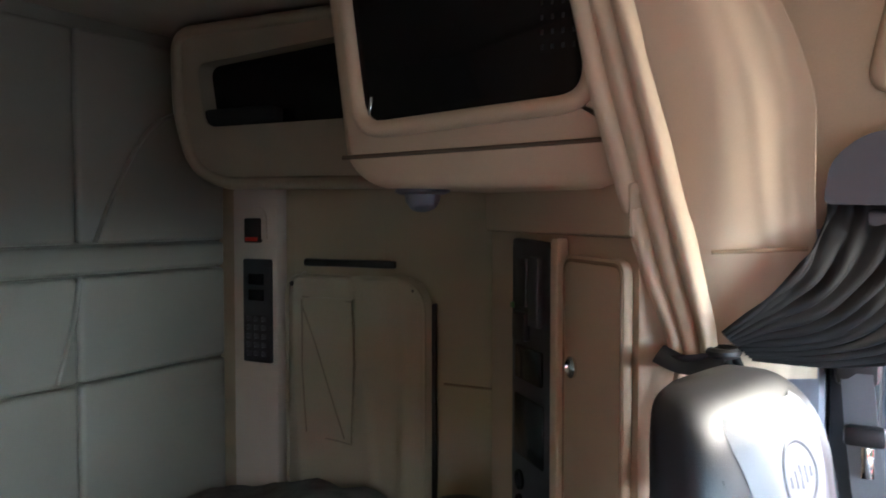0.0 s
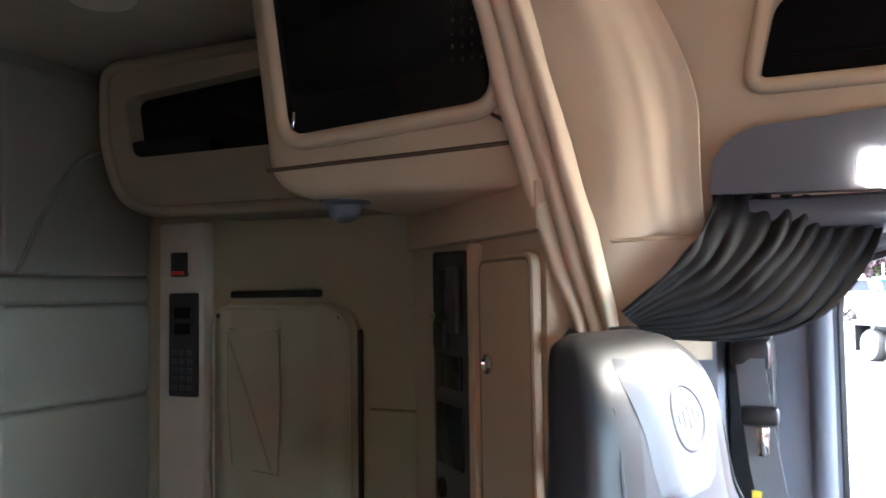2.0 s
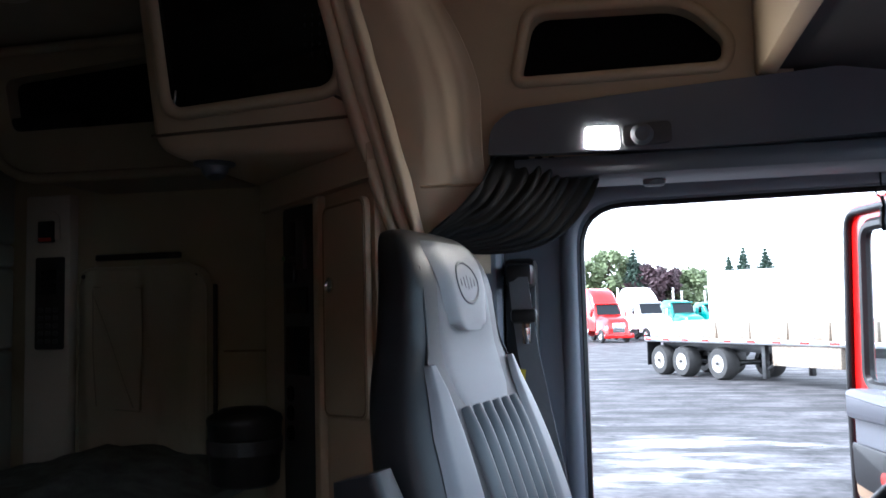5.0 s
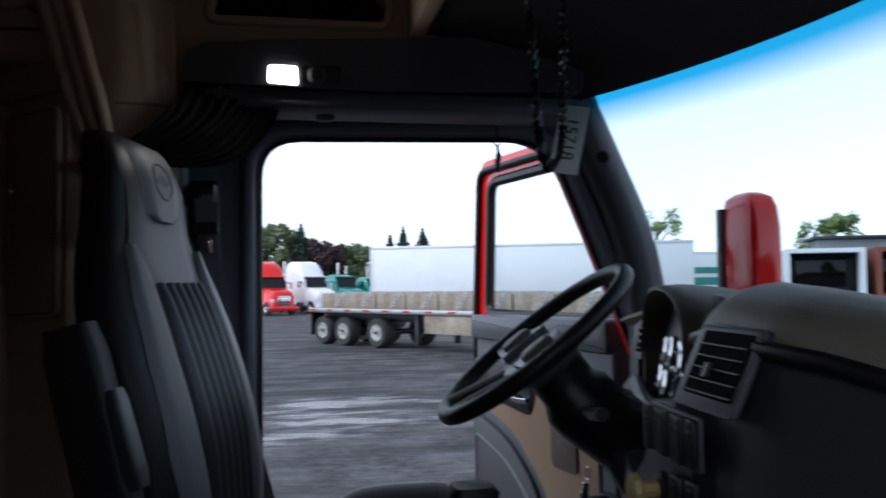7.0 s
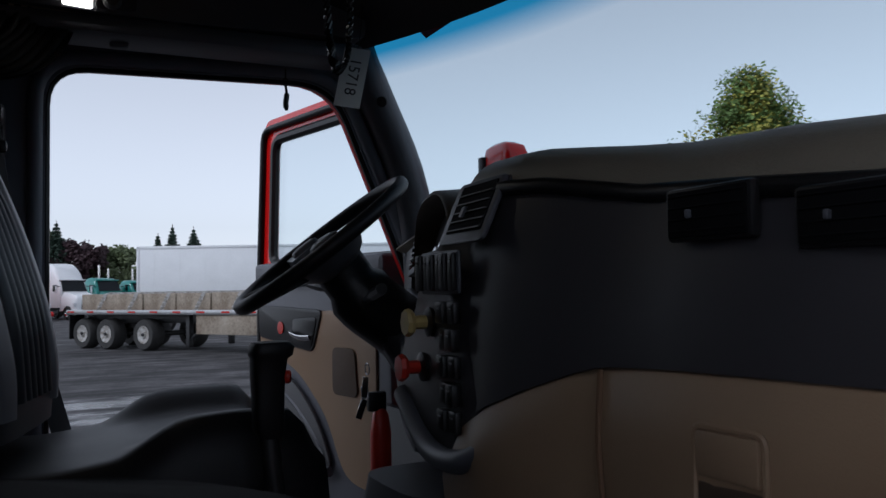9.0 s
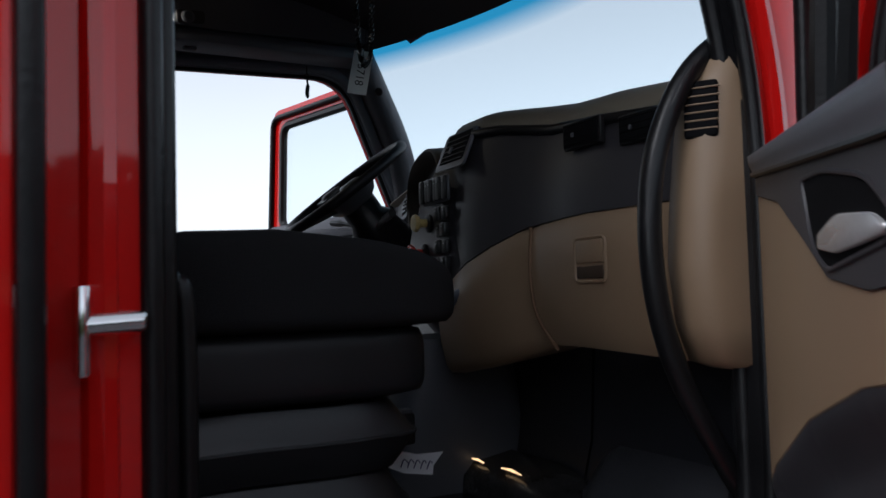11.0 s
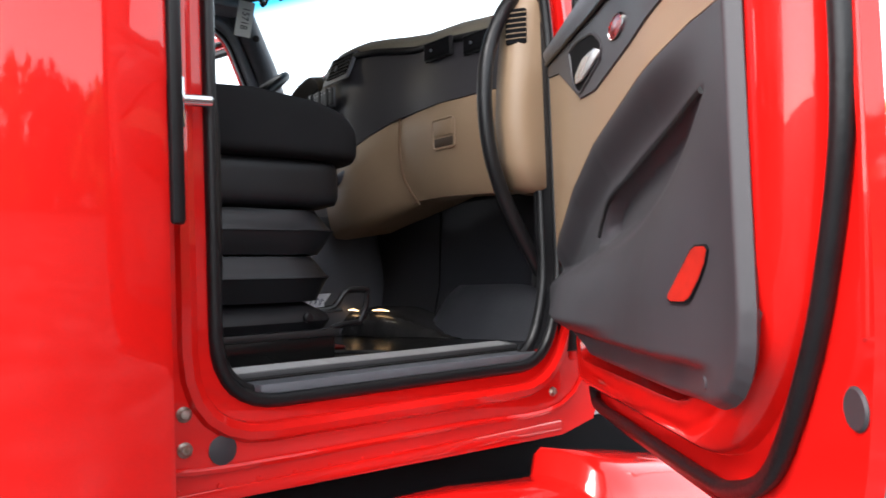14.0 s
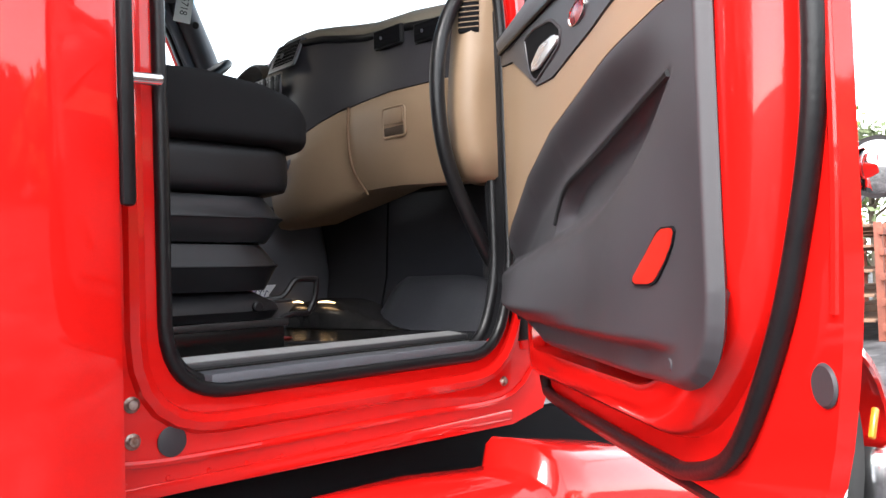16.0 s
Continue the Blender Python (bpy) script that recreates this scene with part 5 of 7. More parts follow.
fronts = [(1.80, 0.19, 0.245, 0.075), (1.92, 0.19, 0.26, 0.08), (2.05, 0.165, 0.265, 0.075), (2.18, 0.125, 0.255, 0.065), (2.27, 0.092, 0.238, 0.055), (2.33, 0.070, 0.212, 0.048), (2.37, 0.060, 0.185, 0.046), (2.42, 0.055, 0.170, 0.045), (2.47, 0.048, 0.162, 0.042), (2.515, 0.030, 0.147, 0.036), (2.545, 0.002, 0.117, 0.026), (2.556, -0.026, 0.07, 0.012)]
# height, middle, half width, half depth, eased between the fitted heights
secs = [(p.x, p.y - q.y, p.z, q.y) for p, q in zip(smooth_path([(z, xf, w) for z, xf, w, d in fronts], 4), smooth_path([(z, d, 0) for z, xf, w, d in fronts], 4))]
part("backrest", rings_solid([super_ring(x, 0, z, d, w, 72, 0.5) for z, x, w, d in secs]), BLACKVINYL, ds, "black leather backrest", 70, local=True)


def front(y, z, off=0.004):
    """A point on the front of the backrest."""
    zs = [s[0] for s in secs]
    x = float(np.interp(z, zs, [s[1] + s[3] for s in secs]))
    w = float(np.interp(z, zs, [s[2] for s in secs]))
    r = min(1, abs(y) / w)
    d = float(np.interp(z, zs, [s[3] for s in secs]))
    return (x - d + d * (1 - r ** 4) ** 0.25 + off - 0.004, y, z) if r < 1 else (x - d, y, z)


def patch(rows, th=0.006, off=0.006):
    """A sewn-on panel that follows the front of the backrest."""
    out = []
    for (z0, a0, b0), (z1, a1, b1) in zip(rows, rows[1:]):
        for k in range(4):
            t = k / 4
            out.append((lerp(z0, z1, t), lerp(a0, a1, t), lerp(b0, b1, t)))
    out.append(rows[-1])
    bm = sheet([[front(y, z, off * min(1, 0.35 + 4 * min(i / 14, 1 - i / 14))) for i, y in enumerate(np.linspace(a, b, 15))] for z, a, b in out])
    bm.normal_update()
    return bm


part("slate_panel", patch([(2.27, -0.10, 0.10), (2.30, -0.135, 0.135), (2.34, -0.145, 0.145), (2.40, -0.138, 0.138), (2.46, -0.13, 0.13), (2.51, -0.118, 0.118), (2.525, -0.11, 0.11)], 0.004, 0.005), SLATEVINYL, ds, "slate grey leather headrest front", 60, local=True)
part("headrest_panel", patch([(2.392, -0.045, 0.045), (2.402, -0.075, 0.075), (2.43, -0.086, 0.086), (2.47, -0.094, 0.094), (2.51, -0.102, 0.102), (2.525, -0.098, 0.098), (2.534, -0.085, 0.085)], 0.010, 0.014), PALEVINYL, ds, "pale grey headrest panel", 60, local=True)
em = part("emblem", tube([front(0.041 * math.cos(t), 2.468 + 0.033 * math.sin(t), 0.0125) for t in np.linspace(0, 2 * math.pi, 28, endpoint=False)], 0.0032, closed=True, seg=8), EMBOSS, ds, "embossed oval emblem", 50, local=True)
for i in range(5):
    part("emblem_bar", tube([front(-0.026 + 0.013 * i, 2.457 + 0.003 * abs(i - 2), 0.012), front(-0.026 + 0.013 * i, 2.479 - 0.003 * abs(i - 2), 0.012)], 0.003, seg=6), EMBOSS, em, local=True)
for s in (-1, 1):
    part("side_stripe", patch([(1.84, s * 0.135, s * 0.215), (2.0, s * 0.14, s * 0.235), (2.15, s * 0.14, s * 0.228), (2.25, s * 0.135, s * 0.21), (2.31, s * 0.14, s * 0.185), (2.345, s * 0.155, s * 0.172)], 0.016, 0.016), PALEVINYL, ds, "pale grey side bolster stripe", 60, local=True)
    part("piping", tube(smooth_path([front(s * 0.165, 2.345, 0.006), front(s * 0.146, 2.38, 0.004), front(s * 0.139, 2.44, 0.003), front(s * 0.130, 2.49, 0.002)], 6), 0.0025, seg=6), BLACKVINYL, ds, local=True)
for i in range(6):
    y = -0.1 + 0.04 * i
    part("flute", tube(smooth_path([front(y, 1.86, 0.0), front(y, 2.0, 0.002), front(y, 2.12, 0.002), front(y, 2.22, 0.001), front(y, 2.275, -0.004)], 4), 0.0195, seg=10, flat=(1.0, 0.6)), GREYVINYL, ds, "", 60, local=True)


def cushion_top(x, y):
    """Height of the cushion: raised thighs at both sides and a rolled front edge."""
    d = abs(y - 0.475)
    h = 1.728 + 0.040 * ease(x, 0.20, 0.55) + 0.045 * ease(d, 0.13, 0.23) * ease(x, 0.34, 0.47)
    return h - 0.07 * ease(d, 0.235, 0.275) ** 2 - 0.09 * ease(x, 0.62, 0.70) ** 2


cx = list(np.linspace(0.06, 0.70, 34))
cy = list(np.linspace(0.20, 0.75, 36))
rows = [[(x, 0.195, 1.62)] + [(x, y, cushion_top(x, y)) for y in cy] + [(x, 0.755, 1.62)] for x in cx]
rows.append([(0.705, y, 1.60) for _, y, _ in rows[-1]])
part("cushion", sheet(rows, 0.02), BLACKVINYL, ds, "black leather cushion with raised sides", 60)
part("cushion_panel", sheet([[(x, y, cushion_top(x, y) + 0.004) for y in np.linspace(0.30, 0.58, 14)] for x in np.linspace(0.535, 0.685, 10)], 0.003), PALEVINYL, ds, "pale grey cushion panel", 60)
for y0, y1 in ((0.215, 0.30), (0.65, 0.735)):
    part("side_stripe", sheet([[(x, y, cushion_top(x, y) + 0.004) for y in np.linspace(y0, y1, 6)] for x in np.linspace(0.24, 0.50, 12)], 0.003), SLATEVINYL, ds, "slate grey side stripe", 60)
part("suspension", rbox((0.30, 0.02, 1.48), (0.40, 0.40, 0.36), 0.03), RUBBER, ds, "black suspension bellows", local=True)
ar = part("armrest", puff((0.08, -0.31, 2.04), (0.085, 0.06, 0.36), tilt=-14), BLACKVINYL, ds, "folded-up black armrest", 60, local=True)
part("pad", puff((0.123, -0.315, 2.05), (0.03, 0.045, 0.15), tilt=-16), GREYVINYL, ar, "worn grey pad", 60, local=True)

ps = thing("passenger_seat", "black passenger seat with its backrest folded down", "seat", Matrix.Translation((0.2, -0.55, 1.29)))
bm = puff((0.175, -0.55, 1.815), (0.70, 0.60, 0.095), 0.5, levels=15, dome=0.0)
for v in bm.verts:
    if v.co.z > 1.80:
        k = (v.co.z - 1.80) / 0.0775
        v.co.z += k * (0.085 * (1 - ((v.co.x - 0.14) / 0.40) ** 2) - 0.19 * (v.co.y + 0.82))
part("folded_backrest", bm, BLACKCLOTH, ps, "black cloth folded backrest", 70)
part("cushion", puff((0.17, -0.55, 1.715), (0.56, 0.53, 0.125), 0.3, levels=11), BLACKVINYL, ps, "black vinyl cushion", 60)
BELLOWS = mat("black_bellows_vinyl", (0.013, 0.0135, 0.0155), 0.33, var=0.3, fine=500, bump=0.12)


def sag(p, k):
    """Slack vinyl: the folds droop and pucker a little along their length."""
    x, y, z = p
    return (x + 0.004 * noise.noise((y * 9, z * 20, k)), y + 0.006 * noise.noise((x * 9, z * 25, k + 4)), z + 0.007 * noise.noise((x * 7, y * 7, k + 8)))


for i, (z, x) in enumerate(((1.595, 0.425), (1.485, 0.41))):
    rings = []
    for dz, k in ((0.055, 0.88), (0.036, 0.925), (0.018, 0.965), (0.005, 0.998), (0.0, 1.0), (-0.014, 0.972), (-0.034, 0.935), (-0.052, 0.90)):
        rings.append([sag(p, i) for p in super_ring(0.13, -0.56, z + dz, (x - 0.13) * k, 0.26 * k, 56, 0.3)])
    fold = part("bellows_fold", rings_solid(rings), BELLOWS, ps, "pleated black vinyl bellows" if i == 0 else "", 24)
    part("piping", tube([sag(p, i) for p in super_ring(0.13, -0.56, z + 0.003, (x - 0.13) * 1.004, 0.261, 56, 0.3)], 0.0032, closed=True, seg=6), BLACKVINYL, fold)
part("bellows_skirt", rings_solid([super_ring(0.13, -0.56, z, (0.41 - 0.13) * k, 0.26 * k, 28, 0.3) for z, k in ((1.43, 0.82), (1.40, 0.98), (1.385, 1.0), (1.365, 0.95))]), BLACKVINYL, ps, "", 45)
part("base", rbox((0.13, -0.56, 1.325), (0.52, 0.50, 0.075), 0.006), mat("black_gloss_paint", (0.008, 0.008, 0.008), 0.2, var=0.2), ps, "black painted steel base")
part("rail", rbox((0.13, -0.80, 1.355), (0.54, 0.03, 0.018), 0.004), STEEL, ps)
part("slide_lever", tube(smooth_path([(0.36, -0.74, 1.405), (0.41, -0.755, 1.41), (0.43, -0.757, 1.42), (0.452, -0.76, 1.448), (0.47, -0.76, 1.454), (0.515, -0.76, 1.453), (0.522, -0.76, 1.447), (0.520, -0.755, 1.41), (0.505, -0.75, 1.376), (0.495, -0.75, 1.370), (0.45, -0.75, 1.368), (0.42, -0.745, 1.36)], 4), 0.0075, seg=8), RUBBER, ps, "bent black slide lever")
part("latch_rod", tube([(0.33, -0.76, 1.40), (0.44, -0.765, 1.405)], 0.005, seg=6), STEEL, ps, "bright latch rod")
part("knob", cyl((0.30, -0.83, 1.395), (0.30, -0.845, 1.395), 0.012, bev=0.003), RUBBER, ps)

# Folded paper and belt buckle between the seat and the tunnel
pp = thing("folded_paper", "crumpled white paper with blue scribbles", "paper", Matrix.Translation((0.68, -0.22, 1.39)))
rows = [[(0.545, -0.355, 1.445), (0.59, -0.345, 1.425), (0.66, -0.355, 1.415)], [(0.565, -0.35, 1.46), (0.615, -0.338, 1.448), (0.665, -0.35, 1.435)], [(0.58, -0.35, 1.478), (0.625, -0.345, 1.465), (0.69, -0.355, 1.466)]]
rows = [[(x + 0.065, y + 0.13, z - 0.026) for x, y, z in r] for r in rows]
part("page", sheet(rows, 0.001), mat("white_note", (0.82, 0.83, 0.86), 0.7, var=0.04), pp)
for k in range(5):
    part("scribble", tube(smooth_path([(0.64 + 0.017 * k, -0.2275, 1.416 - 0.003 * k), (0.65 + 0.017 * k, -0.226, 1.434 - 0.003 * k), (0.66 + 0.016 * k, -0.2265, 1.424 - 0.002 * k)], 3), 0.0015, seg=4), mat("blue_ink", (0.02, 0.03, 0.12), 0.6), pp)
bu = thing("belt_buckle", "black belt buckle on a stalk beside the seat", "buckle", Matrix.Translation((0.6, -0.28, 1.45)))
part("stalk", tube(smooth_path([(0.42, -0.30, 1.40), (0.52, -0.29, 1.44), (0.61, -0.28, 1.50)], 5), 0.011, seg=8), BLACKPLASTIC, bu)
part("housing", rbox((0.625, -0.28, 1.515), (0.05, 0.035, 0.075), 0.010, m=pose(0, 0, 0, 0, 0, 0)), BLACKPLASTIC, bu)
part("button", rbox((0.625, -0.28, 1.553), (0.036, 0.026, 0.012), 0.004), SLATE, bu, "grey release button")

# Seat belt on the door pillar
sb = thing("seat_belt", "grey webbing seat belt with a black buckle", "seat belt", Matrix.Translation((0.12, 0.9, 2.4)))
part("guide", rbox((0.105, 0.97, 2.50), (0.06, 0.10, 0.05), 0.012), BLACKPLASTIC, sb, "black belt guide")
part("housing", rbox((0.10, 1.015, 2.38), (0.075, 0.05, 0.32), 0.015), BLACKPLASTIC, sb)
part("webbing", sheet([[(x0 - w, y, z), (x0 + w, y - 0.006, z)] for x0, y, z, w in ((0.105, 0.925, 2.495, 0.021), (0.112, 0.912, 2.43, 0.022), (0.125, 0.905, 2.33, 0.023), (0.15, 0.90, 2.20, 0.023), (0.19, 0.89, 2.0, 0.023), (0.26, 0.86, 1.75, 0.023), (0.30, 0.84, 1.6, 0.023))], 0.002), BELT, sb, "grey belt webbing")
bk = part("buckle", rbox((0.118, 0.895, 2.412), (0.056, 0.022, 0.03), 0.008), BLACKPLASTIC, sb, "black buckle tongue")
part("tongue", rbox((0.122, 0.893, 2.375), (0.018, 0.004, 0.045), 0.002), CHROME, bk)
part("warning_tag", rbox((0.112, 0.902, 2.285), (0.018, 0.003, 0.03), 0.001, 1), mat("bright_yellow", (0.75, 0.6, 0.05), 0.6), sb, "small yellow tag")

# ---------------------------------------------------------------- driver side header
hp = plate([(-0.02, 2.70), (0.66, 2.72), (0.66, 3.17), (-0.02, 3.17)], lambda u, v, w: (u, 0.80 - 0.02 * (v - 2.85) + w, v), 0.04, holes=[round_poly([(0.135, 2.895), (0.165, 3.025), (0.465, 3.015), (0.54, 2.935), (0.525, 2.895)], [0.025, 0.035, 0.05, 0.025, 0.02], 5)])
HL = setting("header_panel", hp, BEIGE, "beige moulded header panel over the driver doorway", "wall", 40)
# Flat black sheet closes the opening and stands in for shade inside
part("recess", plate(round_poly([(0.10, 2.86), (0.14, 3.05), (0.50, 3.04), (0.58, 2.94), (0.56, 2.86)], 0.03, 4), lambda u, v, w: (u, 0.87 + w, v), 0.01), MATTBLACK, HL, "flat black sheet in place of the unlit storage recess")
part("recess_rim", tube([(u, 0.80 - 0.02 * (v - 2.85) - 0.002, v) for u, v in round_poly([(0.125, 2.885), (0.155, 3.035), (0.47, 3.025), (0.55, 2.937), (0.535, 2.885)], [0.025, 0.035, 0.05, 0.025, 0.02], 5)], 0.012, closed=True, seg=8), BEIGE, HL, "", 80)
part("net_line", tube(smooth_path([(0.17, 0.85, 2.94), (0.3, 0.84, 2.935), (0.45, 0.85, 2.95)], 4), 0.0025, seg=6), MATTBLACK, HL)
part("seam", tube([(0.60, 0.798, 2.74), (0.598, 0.793, 2.95), (0.585, 0.79, 3.15)], 0.003, seg=6), mat("beige_seam", (0.16, 0.11, 0.07), 0.7), HL)
oc = thing("overhead_console", "slate grey overhead console with a lit reading lamp", "console", Matrix.Translation((0.4, 0.8, 2.78)))
part("body", plate(round_poly([(0.068, 2.735), (0.075, 2.79), (0.115, 2.825), (0.4, 2.845), (1.02, 2.88), (1.02, 2.74), (0.5, 2.725)], [0.01, 0.02, 0.05, 0.1, 0.02, 0.02, 0.1], 5), lambda u, v, w: (u, 0.775 + w, v), 0.27), SLATE, oc, "slate grey moulding", 35)
lamp = part("reading_lamp", plate(round_poly([(0.262, 2.738), (0.328, 2.734), (0.326, 2.777), (0.264, 2.778)], 0.006, 3), lambda u, v, w: (u, 0.7748 - w, v), 0.0012), LAMPGLOW, oc, "lit white reading lamp")
bz = part("lamp_bezel", plate(round_poly([(0.335, 2.735), (0.428, 2.738), (0.428, 2.782), (0.335, 2.778)], 0.012, 3), lambda u, v, w: (u, 0.7745 - w, v), 0.005, 0.002), GREYPLASTIC, oc)
part("swivel_lamp", lathe([(0.0, 0.0), (0.022, 0.0), (0.021, 0.006), (0.014, 0.010), (0.0, 0.006)], axis((0.372, 0.769, 2.757), (0, -1, 0)), 24), SLATE, bz, "round swivel lamp")
part("lower_rail", rbox((0.55, 0.86, 2.705), (0.95, 0.15, 0.05), 0.02), SLATE, oc)
part("hook", rbox((0.395, 0.86, 2.69), (0.045, 0.03, 0.045), 0.008), SLATE, oc)

# ---------------------------------------------------------------- curtains
def drape(top, low, waves, amp, n=44, m=26, belly=(0, 0, 0), gather=1.0, thick=0.003):
    """Cloth between a top edge and a gathered lower edge: points a to b at each end."""
    rows = []
    ta, tb, la, lb = (Vector(p) for p in (*top, *low))
    for i in range(m):
        t = i / (m - 1)
        row = []
        for j in range(n):
            u = j / (n - 1)
            p = ta.lerp(tb, u).lerp(la.lerp(lb, u), t) + Vector(belly) * math.sin(math.pi * t)
            d = (lb - la).normalized() if t > 0.5 else (tb - ta).normalized()
            out = Vector((d.y, -d.x, 0))
            if out.y > 0:
                out = -out
            ph = u * waves * 2 * math.pi + 1.3 * noise.noise((u * 2.0, t * 2.2, waves))
            a = amp * (0.35 + 0.65 * (t if gather > 0 else 1 - t)) * (0.7 + 0.5 * noise.noise((u * 3, t * 1.5, 5.0)))
            row.append(p + out * a * math.sin(ph) + d * a * 0.4 * math.sin(ph * 0.5 + 1))
        rows.append(row)
    return sheet(rows, thick)


bc = thing("beige_curtain", "beige sleeper curtain gathered by a black tie", "curtain", Matrix.Translation((-0.1, 0.72, 2.5)))
rows = []
for i in range(34):
    t = i / 33
    z = lerp(3.155, 2.535, t)
    xl = float(np.interp(z, (2.535, 2.56, 2.64, 2.76, 2.88, 3.0, 3.09, 3.155), (-0.108, -0.114, -0.147, -0.185, -0.219, -0.244, -0.268, -0.285)))
    xr = float(np.interp(z, (2.535, 2.575, 2.70, 2.82, 3.05, 3.155), (-0.050, -0.054, -0.083, -0.112, -0.178, -0.20)))
    row = []
    for j in range(80):
        u = j / 79
        # three soft pleats with narrow valleys between them
        ph = u * 3.0 + 0.16 * noise.noise((u * 1.5, t * 1.6, 3.0))
        v = ph - math.floor(ph)
        fold = 4 * v * (1 - v)
        a = (0.016 + 0.012 * math.floor(min(2, ph)) / 2) * (0.85 + 0.3 * noise.noise((u * 2, t * 1.2, 5.0)))
        row.append((lerp(xl, xr, u), 0.712 + 0.008 * t - a * fold ** 0.7 + 0.003 * noise.noise((u * 6, t * 5, 1.0)), z))
    rows.append(row)
part("gathered_drape", sheet(rows, 0.003), CURTAIN, bc, "folded beige cloth", 80)
rows = []
for i in range(36):
    t = i / 35
    z = lerp(3.155, 2.50, t)
    xr = 0.060 - 0.80 * max(0.0, z - 2.85) ** 1.5
    row = []
    for j in range(60):
        u = j / 59
        # broad slack panel: a deep sag near the top and two shallow upright creases
        w = 0.014 * noise.noise((u * 1.6, t * 1.3, 9.0)) + 0.006 * math.sin(2 * math.pi * (1.3 * u + 0.25 * t)) * (1 - 0.6 * t)
        w -= 0.0018 * math.exp(-((u - 0.62 - 0.10 * t) / 0.05) ** 2) + 0.0014 * math.exp(-((u - 0.84) / 0.04) ** 2)
        w -= 0.016 * math.exp(-((u - 0.45) / 0.22) ** 2 - ((t - 0.12) / 0.10) ** 2)
        row.append((lerp(-0.20 + 0.11 * t, xr, u), 0.728 + 0.022 * u + 0.075 * ease(t, 0.58, 0.85) * u + w, z))
    rows.append(row)
part("flat_drape", sheet(rows, 0.003), CURTAIN, bc, "smooth beige cloth panel", 80)
part("hem", tube([(-0.06 + 0.112 * k / 10, 0.726 + 0.0045 * k + 0.003 * math.sin(k), 2.672 + 0.0005 * k) for k in range(11)], 0.003, seg=6), mat("beige_stitch", (0.3, 0.22, 0.14), 0.8), bc)
part("tail", drape(((-0.10, 0.715, 2.53), (-0.045, 0.715, 2.53)), ((-0.13, 0.70, 2.36), (-0.03, 0.72, 2.36)), 2.5, 0.014, m=10), CURTAIN, bc, "", 80)
part("tie", tube([(-0.075 + 0.045 * math.cos(t), 0.717 + 0.028 * math.sin(t), 2.532 + 0.006 * math.cos(t)) for t in np.linspace(0, 2 * math.pi, 24, endpoint=False)], 0.008, closed=True, seg=8, flat=(1.6, 0.5)), BLACKPLASTIC, bc, "black strap tie")
part("strap", tube(smooth_path([(-0.12, 0.69, 2.54), (-0.08, 0.685, 2.528), (-0.04, 0.69, 2.545)], 5), 0.010, seg=8, flat=(1.5, 0.4)), BLACKPLASTIC, bc, "black strap")

gc = thing("grey_curtain", "dark grey window curtain gathered to the pillar", "curtain", Matrix.Translation((0.1, 0.83, 2.6)))
rows = []
for i in range(30):
    t = i / 29
    row = []
    for j in range(110):
        u = j / 109
        T = Vector((0.072 + 0.225 * u, 0.795 + 0.03 * u, 2.735 - 0.006 * u))
        E = Vector((-0.040 + 0.035 * u, 0.692 + 0.022 * u, 2.572 - 0.035 * u))
        p = T.lerp(E, t) + Vector((0.03 * u + 0.018 * (1 - u), -0.02, -0.075 * u - 0.012)) * math.sin(math.pi * t ** 0.8)
        a = 0.0095 * (1 - 0.55 * t) * (0.7 + 1.3 * noise.noise((u * 6, t * 3.5, 8)))
        p += Vector((0.25, -0.85, -0.3)) * a * (math.sin(u * 2 * math.pi * 10.0 + 5.5 * noise.noise((u * 2.4, t * 2.6, 3))) + 0.9 * noise.noise((u * 5, t * 3, 6)))
        row.append(p)
    rows.append(row)
part("cloth", sheet(rows, 0.003), GREYCLOTH, gc, "dark grey pleated cloth", 80)
part("tie", tube([(-0.04 + 0.016 * math.cos(t), 0.703 + 0.02 * math.sin(t), 2.546) for t in np.linspace(0, 2 * math.pi, 20, endpoint=False)], 0.007, closed=True, seg=8), BLACKPLASTIC, gc)
part("tail", drape(((-0.05, 0.70, 2.546), (-0.02, 0.712, 2.54)), ((-0.04, 0.705, 2.44), (0.03, 0.715, 2.44)), 3.0, 0.012, m=8, n=30), GREYCLOTH, gc, "", 80)
setting("pillar_cover", rbox((0.0, 1.0, 1.95), (0.12, 0.12, 1.4), 0.02), LITSLATE, "slate grey pillar trim behind the seat belt", "pillar")
setting("pillar_upper", rbox((-0.03, 0.95, 2.92), (0.05, 0.22, 0.5), 0.01), BEIGE, "beige upper pillar trim", "pillar")

# ---------------------------------------------------------------- sleeper
bed = thing("bunk_bed", "sleeper bunk with green-grey rumpled bedding", "bed", Matrix.Translation((-1.0, 0.1, 1.3)))
part("base", rbox((-1.0, 0.05, 1.55), (0.84, 2.1, 0.5), 0.02), BEIGE, bed)
part("mattress", puff((-1.0, 0.05, 1.90), (0.84, 2.14, 0.22), 0.25), PADDED, bed, "", 60)
rows = []
for i in range(40):
    row = []
    for j in range(24):
        x, y = lerp(-1.40, -0.62, j / 23), lerp(-0.9, 1.2, i / 39)
        e = min(1, 6 * min(j / 23, 1 - j / 23))
        row.append((x, y, 2.015 + e * (0.05 + 0.06 * noise.noise((x * 3.1, y * 2.3, 1)) + 0.025 * noise.noise((x * 9, y * 8, 4)))))
    rows.append(row)
part("blanket", sheet(rows, 0.03), BEDDING, bed, "rumpled green-grey blanket", 70)

